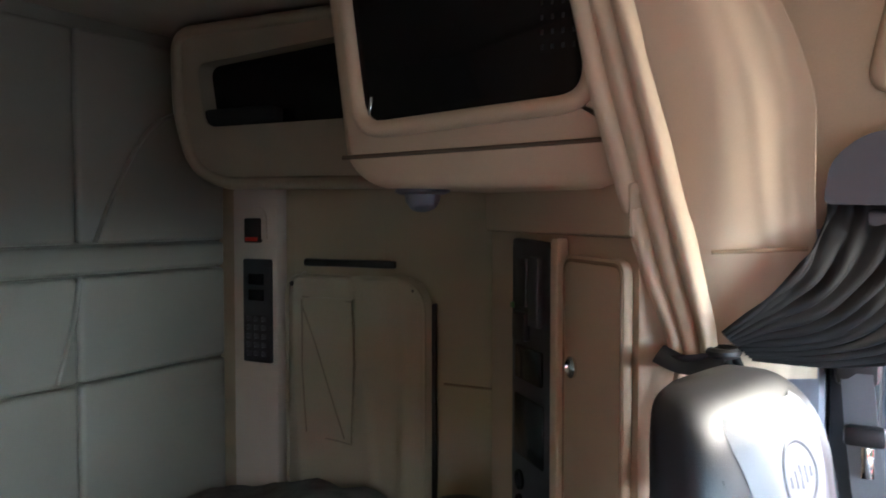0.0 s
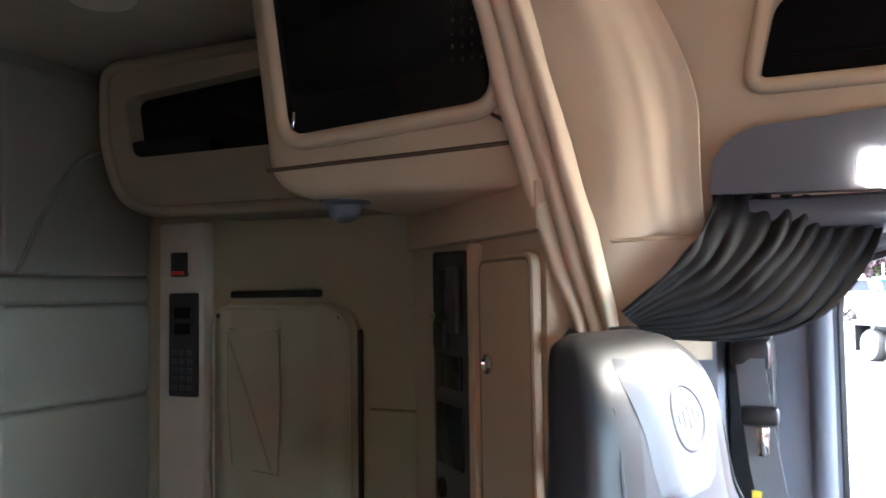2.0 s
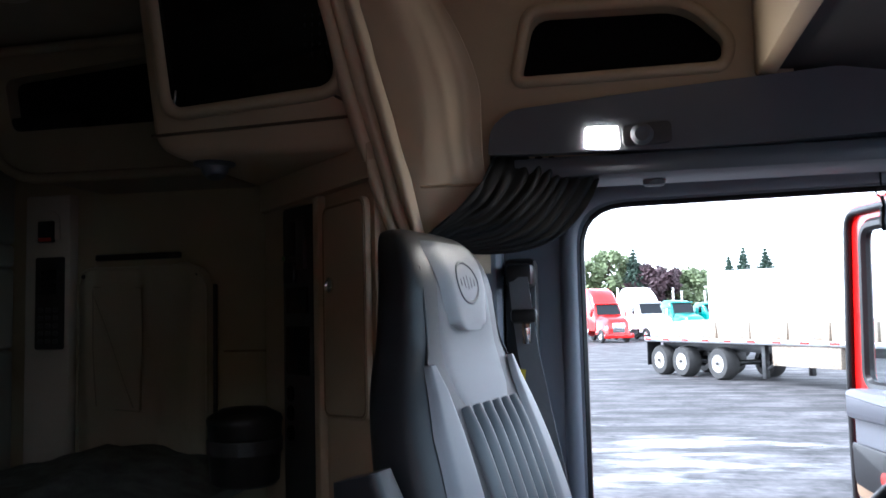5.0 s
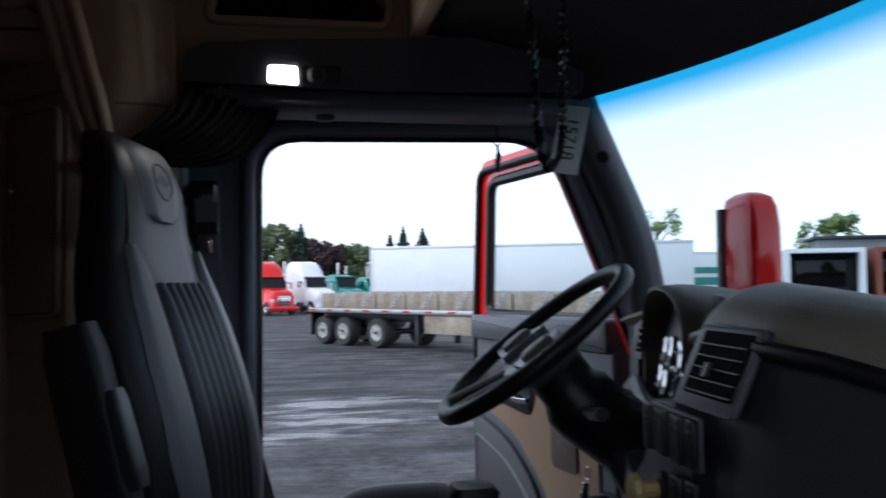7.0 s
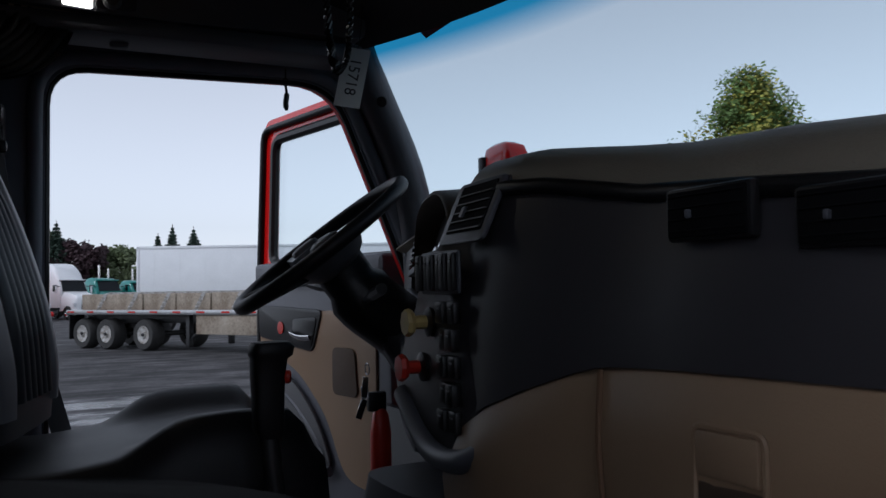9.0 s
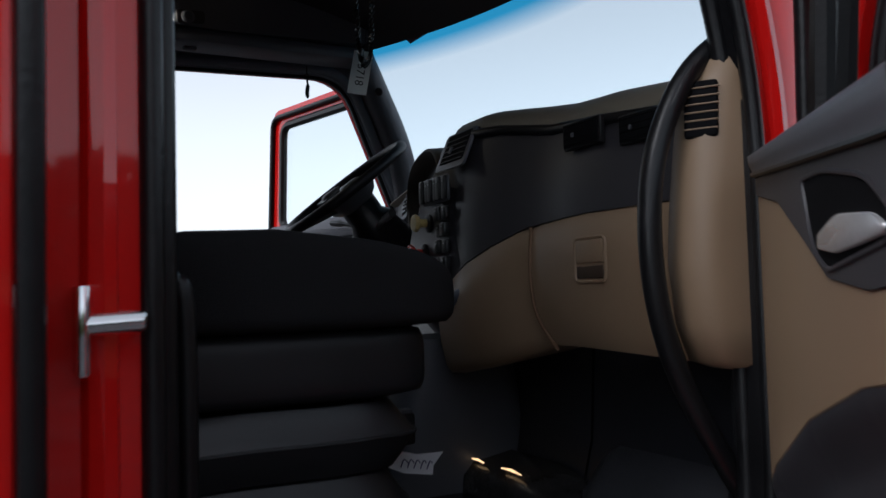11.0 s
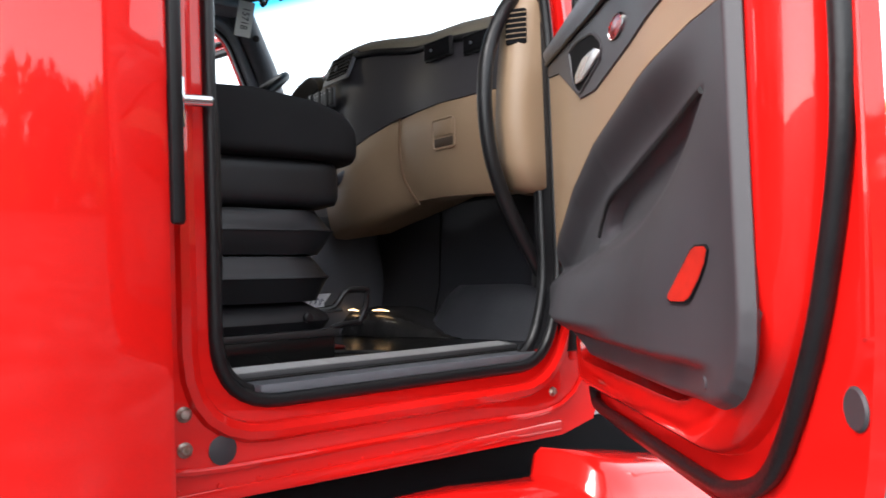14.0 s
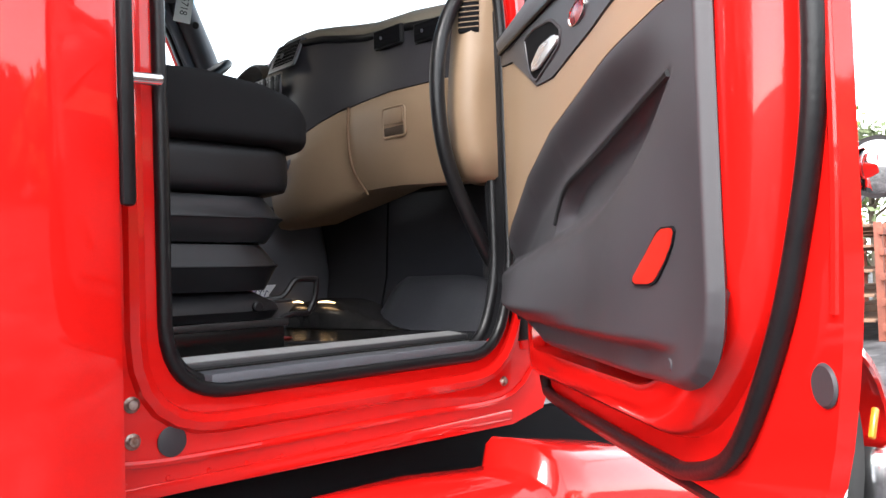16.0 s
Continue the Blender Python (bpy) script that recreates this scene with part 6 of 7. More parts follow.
def wall_panel(y0, y1, z0, z1):
    return rbox((-1.428, (y0 + y1) / 2, (z0 + z1) / 2), (0.03, y1 - y0 - 0.004, z1 - z0 - 0.004), 0.013, 3)


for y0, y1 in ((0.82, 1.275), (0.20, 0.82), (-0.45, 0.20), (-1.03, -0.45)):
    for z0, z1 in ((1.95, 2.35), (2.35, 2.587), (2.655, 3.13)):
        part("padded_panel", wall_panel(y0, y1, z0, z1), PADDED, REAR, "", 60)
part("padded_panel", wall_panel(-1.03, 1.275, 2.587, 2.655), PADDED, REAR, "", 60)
part("seam_welt", tube(smooth_path([(-1.41, 0.86, 2.66), (-1.41, 0.93, 2.80), (-1.41, 1.04, 2.94), (-1.41, 1.22, 3.0)], 5), 0.006, seg=6), PADDED, REAR, "", 60)
part("seam_welt", tube(smooth_path([(-1.41, 0.82, 2.585), (-1.41, 0.80, 2.48), (-1.41, 0.76, 2.36)], 5), 0.007, seg=6), PADDED, REAR, "", 60)

cp = thing("control_column", "pale beige control column with black keypad", "control panel", Matrix.Translation((-1.3, 1.25, 1.6)))
part("body", rbox((-1.282, 1.262, 2.2), (0.145, 0.05, 1.18), 0.008), PALEBEIGE, cp, "pale beige plastic column")
part("cover", plate(round_poly([(-1.317, 2.66), (-1.237, 2.66), (-1.24, 2.745), (-1.314, 2.745)], [0.004, 0.004, 0.035, 0.035], 5), lambda u, v, w: (u, 1.237 - w, v), 0.008, 0.003), PALEBEIGE, cp)
sk = part("switch", rbox((-1.278, 1.228, 2.683), (0.05, 0.014, 0.062), 0.004), BLACKPLASTIC, cp, "black switch")
part("red_mark", rbox((-1.278, 1.2205, 2.661), (0.04, 0.003, 0.010), 0.001, 1), KNOBRED, sk)
kp = part("keypad", rbox((-1.268, 1.233, 2.48), (0.09, 0.014, 0.262), 0.005), BLACKPLASTIC, cp, "black keypad panel")
for r in range(5):
    for c in range(3):
        part("button", rbox((-1.292 + 0.024 * c, 1.2255, 2.372 + 0.022 * r), (0.017, 0.004, 0.013), 0.002, 1), GREYPLASTIC, kp)
for z in (2.52, 2.56):
    part("display", rbox((-1.268, 1.2255, z), (0.05, 0.003, 0.028), 0.002, 1), SCREEN, kp)

fl = thing("vinyl_flap", "beige vinyl wall flap with a folded pocket", "wall flap", Matrix.Translation((-1.0, 1.26, 1.7)))
FLAPV = mat("flap_vinyl", (0.32, 0.285, 0.20), 0.55, var=0.08, fine=260, bump=0.2)


def flap_y(x, z):
    """The slack vinyl: long soft wrinkles that run down from the corners."""
    w = 0.010 * noise.noise((x * 4, z * 2.2, 2)) + 0.006 * noise.noise((x * 16 + 3 * z, z * 3, 7))
    for x0, x1, k in ((-1.16, -1.12, 0.009), (-0.83, -0.86, 0.007), (-0.98, -0.90, 0.006)):
        c = lerp(x0, x1, (2.57 - z) / 0.8)
        w += k * math.exp(-((x - c) / 0.014) ** 2)
    return 1.250 - w


rows = []
for i in range(50):
    z = lerp(2.578, 1.75, i / 49)
    k = max(0.0, (z - 2.505) / 0.073)
    rl, rr = 0.05 * (1 - math.sqrt(max(0, 1 - k * k))), 0.075 * (1 - math.sqrt(max(0, 1 - k * k)))
    rows.append([(x, min(1.272, flap_y(x, z) + 0.02 * max(0.0, 1 - 12 * min(u, 1 - u)) ** 2), z) for u in np.linspace(0, 1, 60) for x in [lerp(-1.195 + rl, -0.785 - rr, u)]])
part("cover", sheet(rows, 0.006), FLAPV, fl, "soft wrinkled beige vinyl cover", 70)
part("edge_welt", tube([(u, 1.248, v) for u, v in round_poly([(-1.188, 1.76), (-0.792, 1.76), (-0.792, 2.568), (-1.188, 2.573)], [0.02, 0.02, 0.075, 0.05], 6)], 0.005, closed=True, seg=6), FLAPV, fl)
rows = []
for i in range(16):
    t = i / 15
    xl = lerp(-1.132, -1.02, max(0, t - 0.1) / 0.9) if t > 0.1 else -1.132
    rows.append([(lerp(xl, -0.982, u), flap_y(lerp(xl, -0.982, u), lerp(2.522, 2.18, t)) - 0.010 - 0.008 * math.sin(math.pi * u) * (1 - t), lerp(2.522, 2.18, t)) for u in np.linspace(0, 1, 9)])
part("pocket", sheet(rows, 0.004), FLAPV, fl, "folded pocket with a slanting edge", 60)
rows = [[(lerp(-1.132, -0.985, u), flap_y(lerp(-1.132, -0.985, u), z) - 0.005, z) for u in np.linspace(0, 1, 9)] for z in np.linspace(2.50, 2.17, 14)]
part("pocket_back", sheet(rows, 0.003), FLAPV, fl, "", 60)
# Darker lines draw the pocket's seams and the shadow along its edges
FLAPSHADE = mat("flap_seam_shade", (0.22, 0.19, 0.13), 0.7)
for ends in (((-1.135, 2.50), (-1.09, 2.40), (-1.05, 2.30), (-1.005, 2.185)), ((-1.134, 2.522), (-1.05, 2.518), (-0.983, 2.515), (-0.981, 2.35), (-0.984, 2.175), (-1.06, 2.18)), ((-1.136, 2.515), (-1.13, 2.35), (-1.115, 2.19))):
    pts = [p for p, q in zip(ends, ends[1:]) for p in ((lerp(p[0], q[0], k / 5), lerp(p[1], q[1], k / 5)) for k in range(5))] + [ends[-1]]
    part("pocket_seam_shade", tube([(x, flap_y(x, z) - 0.0155, z) for x, z in pts], 0.002, seg=6), FLAPSHADE, fl)
for x, z in ((-1.17, 2.552), (-0.825, 2.545)):
    part("snap", lathe([(0, 0), (0.007, 0), (0.006, 0.003), (0, 0.004)], axis((x, 1.246, z), (0, -1, 0)), 12), BLACKPLASTIC, fl)
part("dark_edge", rbox((-0.774, 1.262, 2.15), (0.010, 0.012, 0.74), 0.003), BLACKPLASTIC, fl)
part("handle_slot", rbox((-1.01, 1.262, 2.605), (0.265, 0.014, 0.018), 0.005), BLACKPLASTIC, fl, "black handle slot")
setting("wall_groove", rbox((-0.67, 1.272, 2.335), (0.17, 0.006, 0.006), 0.002, 1), mat("pressed_groove", (0.19, 0.145, 0.09), 0.7), "pressed groove in the beige wall", "trim")

tv = thing("overhead_cabinet", "beige overhead cabinet with a dark glass door", "cabinet", Matrix.Translation((-0.4, 1.0, 2.77)))
outl = round_poly([(-0.70, 3.16), (-0.652, 2.80), (-0.60, 2.765), (-0.06, 2.755), (-0.06, 3.16)], [0.02, 0.05, 0.05, 0.02, 0.01], 5)
part("body", plate(outl, lambda u, v, w: (u, 0.735 + w, v), 0.53, 0.022), BEIGE, tv, "", 60)
part("door_frame", tube([(u, 0.728, v) for u, v in round_poly([(-0.655, 3.16), (-0.612, 2.855), (-0.225, 2.88), (-0.225, 3.16)], [0.02, 0.045, 0.05, 0.02], 6)], 0.014, closed=True, seg=10, flat=(1, 1)), BEIGE, tv, "", 80)
part("glass", plate(round_poly([(-0.645, 3.155), (-0.600, 2.866), (-0.235, 2.890), (-0.235, 3.155)], [0.02, 0.04, 0.05, 0.02], 6), lambda u, v, w: (u, 0.7335 - w, v), 0.006, 0.002), SCREEN, tv, "dark glass door")
part("seam", tube([(-0.652, 0.7335, 2.815), (-0.4, 0.7335, 2.821), (-0.085, 0.7335, 2.830)], 0.0035, seg=6), mat("beige_gap", (0.07, 0.05, 0.03), 0.8), tv)
for k in range(4):
    for r in range(5):
        part("print_mark", rbox((-0.300 + 0.016 * k, 0.7265, 3.045 - 0.021 * r), (0.004, 0.0012, 0.007), 0.0, 1), mat("faint_grey_print", (0.018, 0.018, 0.018), 0.8), tv)
# Chrome sliver added to draw a bright glint at the glass corner
part("glint_sliver", rbox((-0.594, 0.727, 2.895), (0.005, 0.003, 0.03), 0.001, 1, m=pose(0, 0, 0, 0, 8, 0)), CHROME, tv)
sh = thing("overhead_shelf", "beige overhead shelf in a shaded tone, its front backed in black", "shelf", Matrix.Translation((-1.0, 1.1, 2.79)))
so = round_poly([(-1.285, 3.13), (-1.28, 2.95), (-1.235, 2.83), (-1.15, 2.79), (-0.66, 2.785), (-0.66, 3.13)], [0.05, 0.05, 0.05, 0.05, 0.01, 0.01], 5)
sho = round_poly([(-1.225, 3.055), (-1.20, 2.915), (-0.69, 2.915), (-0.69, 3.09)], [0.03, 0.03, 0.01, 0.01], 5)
# Beige darkened because the shelf sits in shade
SHELF = mat("shelf_shade_beige", (0.20, 0.172, 0.12), 0.6, var=0.1, fine=260, bump=0.2)
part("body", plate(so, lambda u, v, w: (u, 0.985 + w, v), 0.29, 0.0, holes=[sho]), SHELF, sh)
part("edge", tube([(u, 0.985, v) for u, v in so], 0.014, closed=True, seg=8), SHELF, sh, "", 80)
# Flat black sheet just behind the opening, standing in for interior shade
part("inside", plate(sho, lambda u, v, w: (u, 1.03 + w, v), 0.01), SCREEN, sh, "flat black sheet in place of the unlit shelf interior")
part("folded_cloth", puff((-1.12, 1.01, 2.935), (0.22, 0.04, 0.04)), BLACKCLOTH, sh, "dark folded cloth", 60)
sp = thing("spot_lamp", "small grey eyeball spot lamp under the cabinet", "lamp", Matrix.Translation((-0.55, 0.8, 2.765)))
part("ring", lathe([(0.0, 0.0), (0.045, 0.0), (0.046, 0.006), (0.036, 0.010), (0.0, 0.010)], axis((-0.545, 0.81, 2.765), (0, 0, -1))), SLATE, sp)
part("eyeball", lathe([(0.03, 0.0), (0.029, 0.012), (0.022, 0.024), (0.014, 0.028), (0, 0.024)], axis((-0.545, 0.81, 2.757), (0.25, -0.3, -1))), SLATE, sp, "", 70)
cl = thing("ceiling_lamp", "round pale ceiling lamp, unlit", "lamp", Matrix.Translation((-0.98, 0.67, 3.15)))
part("dish", lathe([(0.0, 0.0), (0.058, 0.0), (0.062, 0.006), (0.055, 0.014), (0.035, 0.020), (0, 0.021)], axis((-0.98, 0.68, 3.158), (0, 0, -1))), PALEBEIGE, cl, "", 60)
part("vent_block", rbox((-0.72, 0.72, 3.145), (0.06, 0.04, 0.03), 0.008), BLACKPLASTIC, cl)

ce = Vector((0.7, -0.714, 0)).normalized()
cn = Vector((-ce.y, ce.x, 0))
if cn.y > 0:
    cn = -cn
C0 = Vector((-0.47, 1.01, 0))


def clo(a, z, w):
    """A point on the angled closet front: along, height, out of the face."""
    q = C0 + ce * a + cn * w
    return (q.x, q.y, z)


ct = thing("angled_closet", "beige angled closet with a column of black electronics", "closet", Matrix.Translation((-0.3, 0.9, 1.5)))
part("body", plate([(-0.16, 1.42), (0.44, 1.42), (0.44, 2.69), (-0.16, 2.69)], lambda u, v, w: clo(u, v, w - 0.12), 0.105, 0.006), BEIGE, ct)
part("stile", plate(round_poly([(0.185, 1.44), (0.215, 1.44), (0.215, 2.685), (0.185, 2.685)], 0.004, 2), lambda u, v, w: clo(u, v, w - 0.015), 0.02, 0.004), BEIGE, ct)
dr = part("door", plate(round_poly([(0.228, 2.205), (0.43, 2.215), (0.43, 2.66), (0.228, 2.66)], 0.025, 3), lambda u, v, w: clo(u, v, w - 0.014), 0.016, 0.005), BEIGE, ct, "beige closet door")
part("door_bead", tube([clo(u, v, 0.0015) for u, v in round_poly([(0.236, 2.213), (0.424, 2.223), (0.424, 2.652), (0.236, 2.652)], 0.022, 3)], 0.003, closed=True, seg=6), mat("beige_groove", (0.2, 0.14, 0.085), 0.7), dr)
lk = part("lock", lathe([(0.0, 0.0), (0.017, 0.0), (0.017, 0.006), (0.012, 0.009), (0.010, 0.005), (0, 0.004)], axis(clo(0.267, 2.487, 0.0), cn)), CHROME, dr, "round chrome finger lock")
part("top_ledge", plate([(-0.16, 2.69), (0.44, 2.69), (0.44, 2.765), (-0.16, 2.765)], lambda u, v, w: clo(u, v, w - 0.12), 0.12, 0.01), BEIGE, ct)
ep = part("electronics_panel", plate(round_poly([(0.0, 1.62), (0.175, 1.62), (0.175, 2.675), (0.0, 2.68)], 0.012, 3), lambda u, v, w: clo(u, v, w - 0.014), 0.014, 0.003), mat("dark_panel_plastic", (0.022, 0.022, 0.024), 0.5, var=0.15, fine=400, bump=0.1), ct, "black electronics panel")
for nm, a0, a1, z0, z1, w, mt in (("radio", 0.03, 0.085, 2.56, 2.645, 0.007, BLACKPLASTIC), ("receiver", 0.10, 0.145, 2.53, 2.65, 0.010, GREYPLASTIC), ("cradle", 0.03, 0.09, 2.50, 2.55, 0.012, BLACKVINYL), ("display", 0.03, 0.15, 2.43, 2.49, 0.006, SCREEN), ("cubby", 0.02, 0.155, 2.29, 2.40, 0.003, SCREEN)):
    part(nm, plate(round_poly([(a0, z0), (a1, z0), (a1, z1), (a0, z1)], 0.006, 2), lambda u, v, w_: clo(u, v, w_), w, 0.002), mt, ep)
part("indicator", plate([(0.025, 2.555), (0.035, 2.555), (0.035, 2.565), (0.025, 2.565)], lambda u, v, w: clo(u, v, w + 0.009), 0.004), mat("green_lens", (0.08, 0.2, 0.06), 0.3), ep)
for z in (2.245, 2.20, 2.155):
    part("socket", lathe([(0.0, 0.002), (0.013, 0.002), (0.014, 0.005), (0.018, 0.005), (0.018, 0.0)], axis(clo(0.045, z, 0.0), cn)), SCREEN, ep)
pot = thing("round_bin", "dark round lidded bin with a steel band", "bin", Matrix.Translation((-0.50, 0.85, 2.07)))
part("bucket", lathe([(0.0, 0.0), (0.065, 0.0), (0.075, 0.01), (0.08, 0.13), (0.083, 0.14), (0.078, 0.15), (0.05, 0.165), (0.0, 0.17)], axis((-0.50, 0.86, 2.06), (0, 0, 1))), BLACKPLASTIC, pot, "", 60)
part("band", lathe([(0.0785, 0.0), (0.081, 0.0), (0.082, 0.03), (0.0795, 0.03)], axis((-0.50, 0.86, 2.13), (0, 0, 1))), STEEL, pot, "", 60)

# ---------------------------------------------------------------- things that hang at the windshield
cd = thing("coiled_cord", "black coiled microphone cord hanging from the header", "cord", Matrix.Translation((0.7, 0.07, 2.8)))
loop = smooth_path([(0.655, 0.05, 2.86), (0.668, 0.055, 2.70), (0.682, 0.06, 2.50), (0.702, 0.067, 2.452), (0.722, 0.072, 2.50), (0.73, 0.075, 2.70), (0.735, 0.08, 2.86)], 14)
coil = []
for i, p in enumerate(loop):
    for s in range(4):
        a = (i * 4 + s) * 1.5
        q = p if i + 1 == len(loop) else p.lerp(loop[i + 1], s / 4)
        coil.append(q + Vector((0, math.cos(a), math.sin(a))) * 0.008 + Vector((math.sin(a) * 0.004, 0, 0)))
part("coil", tube(coil, 0.0035, seg=5), RUBBER, cd)
tg = thing("paper_tag", "white handwritten paper tag hanging by the windshield pillar", "tag", Matrix.Translation((0.955, 0.69, 2.61)))
tc, tu, tw = Vector((0.950, 0.69, 2.607)), Vector((0.024, 0.01, 0.10)).normalized(), Vector((0.92, -0.38, -0.16)).normalized()
part("card", sheet([[tc + tu * a * 0.085 + tw * b * 0.034 + tu.cross(tw) * 0.004 * math.sin(a * 2) for b in (-1, 0, 1)] for a in np.linspace(-1, 1, 7)], 0.001), PAPER, tg)
cu = bpy.data.curves.new("writing", "FONT")
cu.body, cu.size, cu.align_x, cu.align_y = "15718", 0.042, "CENTER", "CENTER"
tx = new("writing", cu)
bpy.context.view_layer.update()
me = bpy.data.meshes.new_from_object(tx)
bpy.data.objects.remove(tx)
nrm = tw.cross(tu)
face = nrm if nrm.y < 0 else -nrm
ex = -tu
ey = face.cross(ex)
me.transform(Matrix(((ex.x, ey.x, face.x, tc.x), (ex.y, ey.y, face.y, tc.y), (ex.z, ey.z, face.z, tc.z), (0, 0, 0, 1))))
me.transform(Matrix.Translation(face * 0.005))
bm = bmesh.new()
bm.from_mesh(me)
part("writing", bm, INK, tg, "dark handwritten number", 0)
part("string", tube(smooth_path([tc + tu * 0.082, tc + tu * 0.13 + Vector((0, 0.004, 0)), Vector((0.985, 0.70, 2.82))], 4), 0.0012, seg=5), RUBBER, tg, "thin dark string")
dg = thing("hanging_charm", "small black charm on a ring at the doorway", "charm", Matrix.Translation((0.85, 0.95, 2.62)))
part("cord", cyl((0.845, 0.955, 2.685), (0.845, 0.955, 2.655), 0.002, seg=6), RUBBER, dg)
part("ring", tube([(0.845 + 0.010 * math.cos(t), 0.955, 2.645 + 0.010 * math.sin(t)) for t in np.linspace(0, 2 * math.pi, 14, endpoint=False)], 0.0018, closed=True, seg=6), RUBBER, dg)
part("body", tube(smooth_path([(0.845, 0.955, 2.636), (0.848, 0.955, 2.61), (0.845, 0.955, 2.585), (0.847, 0.955, 2.565)], 4), [0.004] * 4 + [0.008] * 7 + [0.005] * 2, seg=8), RUBBER, dg)

# ---------------------------------------------------------------- outside of the truck
# Added black sheet fills the gap below the sill in place of shade
setting("gap_shade_panel", rbox((0.2, -1.0, 0.80), (2.6, 0.04, 0.56), 0.01), MATTBLACK, "black sheet standing in for shade under the cab side", "chassis")
fs = thing("step_fairing", "glossy red step fairing below the doorway", "fairing", Matrix.Translation((0.7, -1.2, 0.3)))
rows = []
for x, zt in ((0.20, 1.02), (0.22, 1.034), (0.45, 1.03), (0.66, 1.008), (0.70, 1.006), (0.712, 1.012), (0.728, 1.062), (0.74, 1.068), (0.84, 1.048), (1.06, 1.01), (1.21, 0.97), (1.5, 0.90)):
    rows.append([(x, -1.125, zt - 0.10), (x, -1.127, zt - 0.012), (x, -1.14, zt), (x, -1.20, zt + 0.002), (x, -1.27, zt - 0.004), (x, -1.33, zt - 0.03), (x, -1.36, zt - 0.10), (x, -1.36, 0.45)])
part("shell", sheet(rows, 0.02), RED, fs, "", 50)
part("step_plate", rbox((-0.35, -1.2, 0.72), (0.95, 0.24, 0.05), 0.01), MATTBLACK, fs, "black step plate")
setting("chassis", rbox((0.4, -0.75, 0.72), (3.6, 0.3, 0.42), 0.02), MATTBLACK, "black chassis under the cab", "chassis")
setting("underbody", rbox((-0.1, 0.05, 1.12), (2.6, 1.9, 0.12), 0.02), MATTBLACK, "black underside of the cab", "chassis")
hood = thing("truck_hood", "glossy red hood and front fender of the truck", "hood", Matrix.Translation((2.3, -0.6, 0.6)))
rows = []
for x, w, zt in ((1.35, 1.02, 1.98), (1.8, 0.98, 1.92), (2.4, 0.86, 1.78), (2.9, 0.74, 1.55), (3.2, 0.62, 1.2)):
    rows.append([(x, w * math.cos(a), lerp(0.95, zt, math.sin(a) ** 0.5)) for a in np.linspace(0, math.pi, 15)])
part("hood_shell", sheet(rows, 0.02), RED, hood, "", 60)
rows = []
for k in range(13):
    a = radians(-12 + 150 * k / 12)
    x, z = 2.55 + 0.66 * math.cos(a), 0.62 + 0.58 * math.sin(a)
    rows.append([(x, -0.70, z + 0.05), (x, -1.02, z + 0.03), (x, -1.18, z), (2.55 + (x - 2.55) * 0.97, -1.24, 0.62 + (z - 0.62) * 0.95), (2.55 + (x - 2.55) * 0.90, -1.25, 0.62 + (z - 0.62) * 0.88)])
part("front_fender", sheet(rows, -0.015), RED, hood, "", 60)
part("turn_signal", rbox((2.90, -1.255, 0.79), (0.035, 0.025, 0.13), 0.008, m=pose(0, 0, 0, 0, 28, 0)), ORANGE, hood, "amber turn signal")
part("bumper_end", rbox((3.12, -1.12, 0.55), (0.22, 0.3, 0.26), 0.04), CHROME, hood, "pale chrome bumper end")


def wheel(parent, c, r, w, sgn=-1, rimmat=WHITEPAINT):
    """A lorry wheel with its axle along y; sgn: which side shows."""
    wl = part("wheel", lathe([(r * 0.55, -w * 0.1), (r * 0.56, -w / 2), (r * 0.90, -w / 2), (r * 0.985, -w * 0.36), (r, -w * 0.2), (r, w * 0.2), (r * 0.985, w * 0.36), (r * 0.90, w / 2), (r * 0.56, w / 2), (r * 0.55, w * 0.1)], axis(c, (0, 1, 0)), 32), TYRE, parent, "", 50)
    p = Vector(c) + Vector((0, sgn * w * 0.35, 0))
    part("rim", lathe([(0.0, 0.02), (r * 0.16, 0.03), (r * 0.18, -0.02), (r * 0.40, -0.06), (r * 0.50, -0.01), (r * 0.56, 0.04), (r * 0.58, 0.04), (r * 0.58, -0.1)], axis(p, (0, sgn, 0)), 28), rimmat, wl, "", 50)
    for k in range(8):
        a = 2 * math.pi * k / 8
        q = p + Vector((math.cos(a) * r * 0.3, sgn * (-0.03), math.sin(a) * r * 0.3))
        part("nut", cyl(q, q + Vector((0, sgn * 0.025, 0)), r * 0.03, seg=6), STEEL, wl)
    return wl


wheel(hood, (2.52, -1.05, 0.65), 0.5, 0.28, -1, CHROME)
fm = thing("fender_mirror", "round chrome convex mirror on a fender stalk", "mirror", Matrix.Translation((2.2, -1.5, 1.6)))
mc = Vector((2.20, -1.545, 1.755))
md = Vector((-1, -0.28, -0.05)).normalized()
part("dish", lathe([(0.0, 0.030), (0.04, 0.026), (0.075, 0.014), (0.093, 0.0), (0.098, -0.004), (0.10, -0.012), (0.085, -0.04), (0.04, -0.06), (0.0, -0.065)], axis(mc, md), 36), mat("mirror_silver", (0.9, 0.9, 0.9), 0.02, metal=1.0, var=0.01), fm, "convex mirror glass", 60)
part("rim", lathe([(0.095, -0.006), (0.103, -0.006), (0.103, 0.004), (0.095, 0.004)], axis(mc, md), 36), BLACKPLASTIC, fm)
part("stalk", tube(smooth_path([mc - md * 0.05, mc + Vector((0.06, 0.1, -0.12)), (2.30, -1.22, 1.45), (2.35, -1.05, 1.2)], 5), 0.011, seg=8), CHROME, fm)

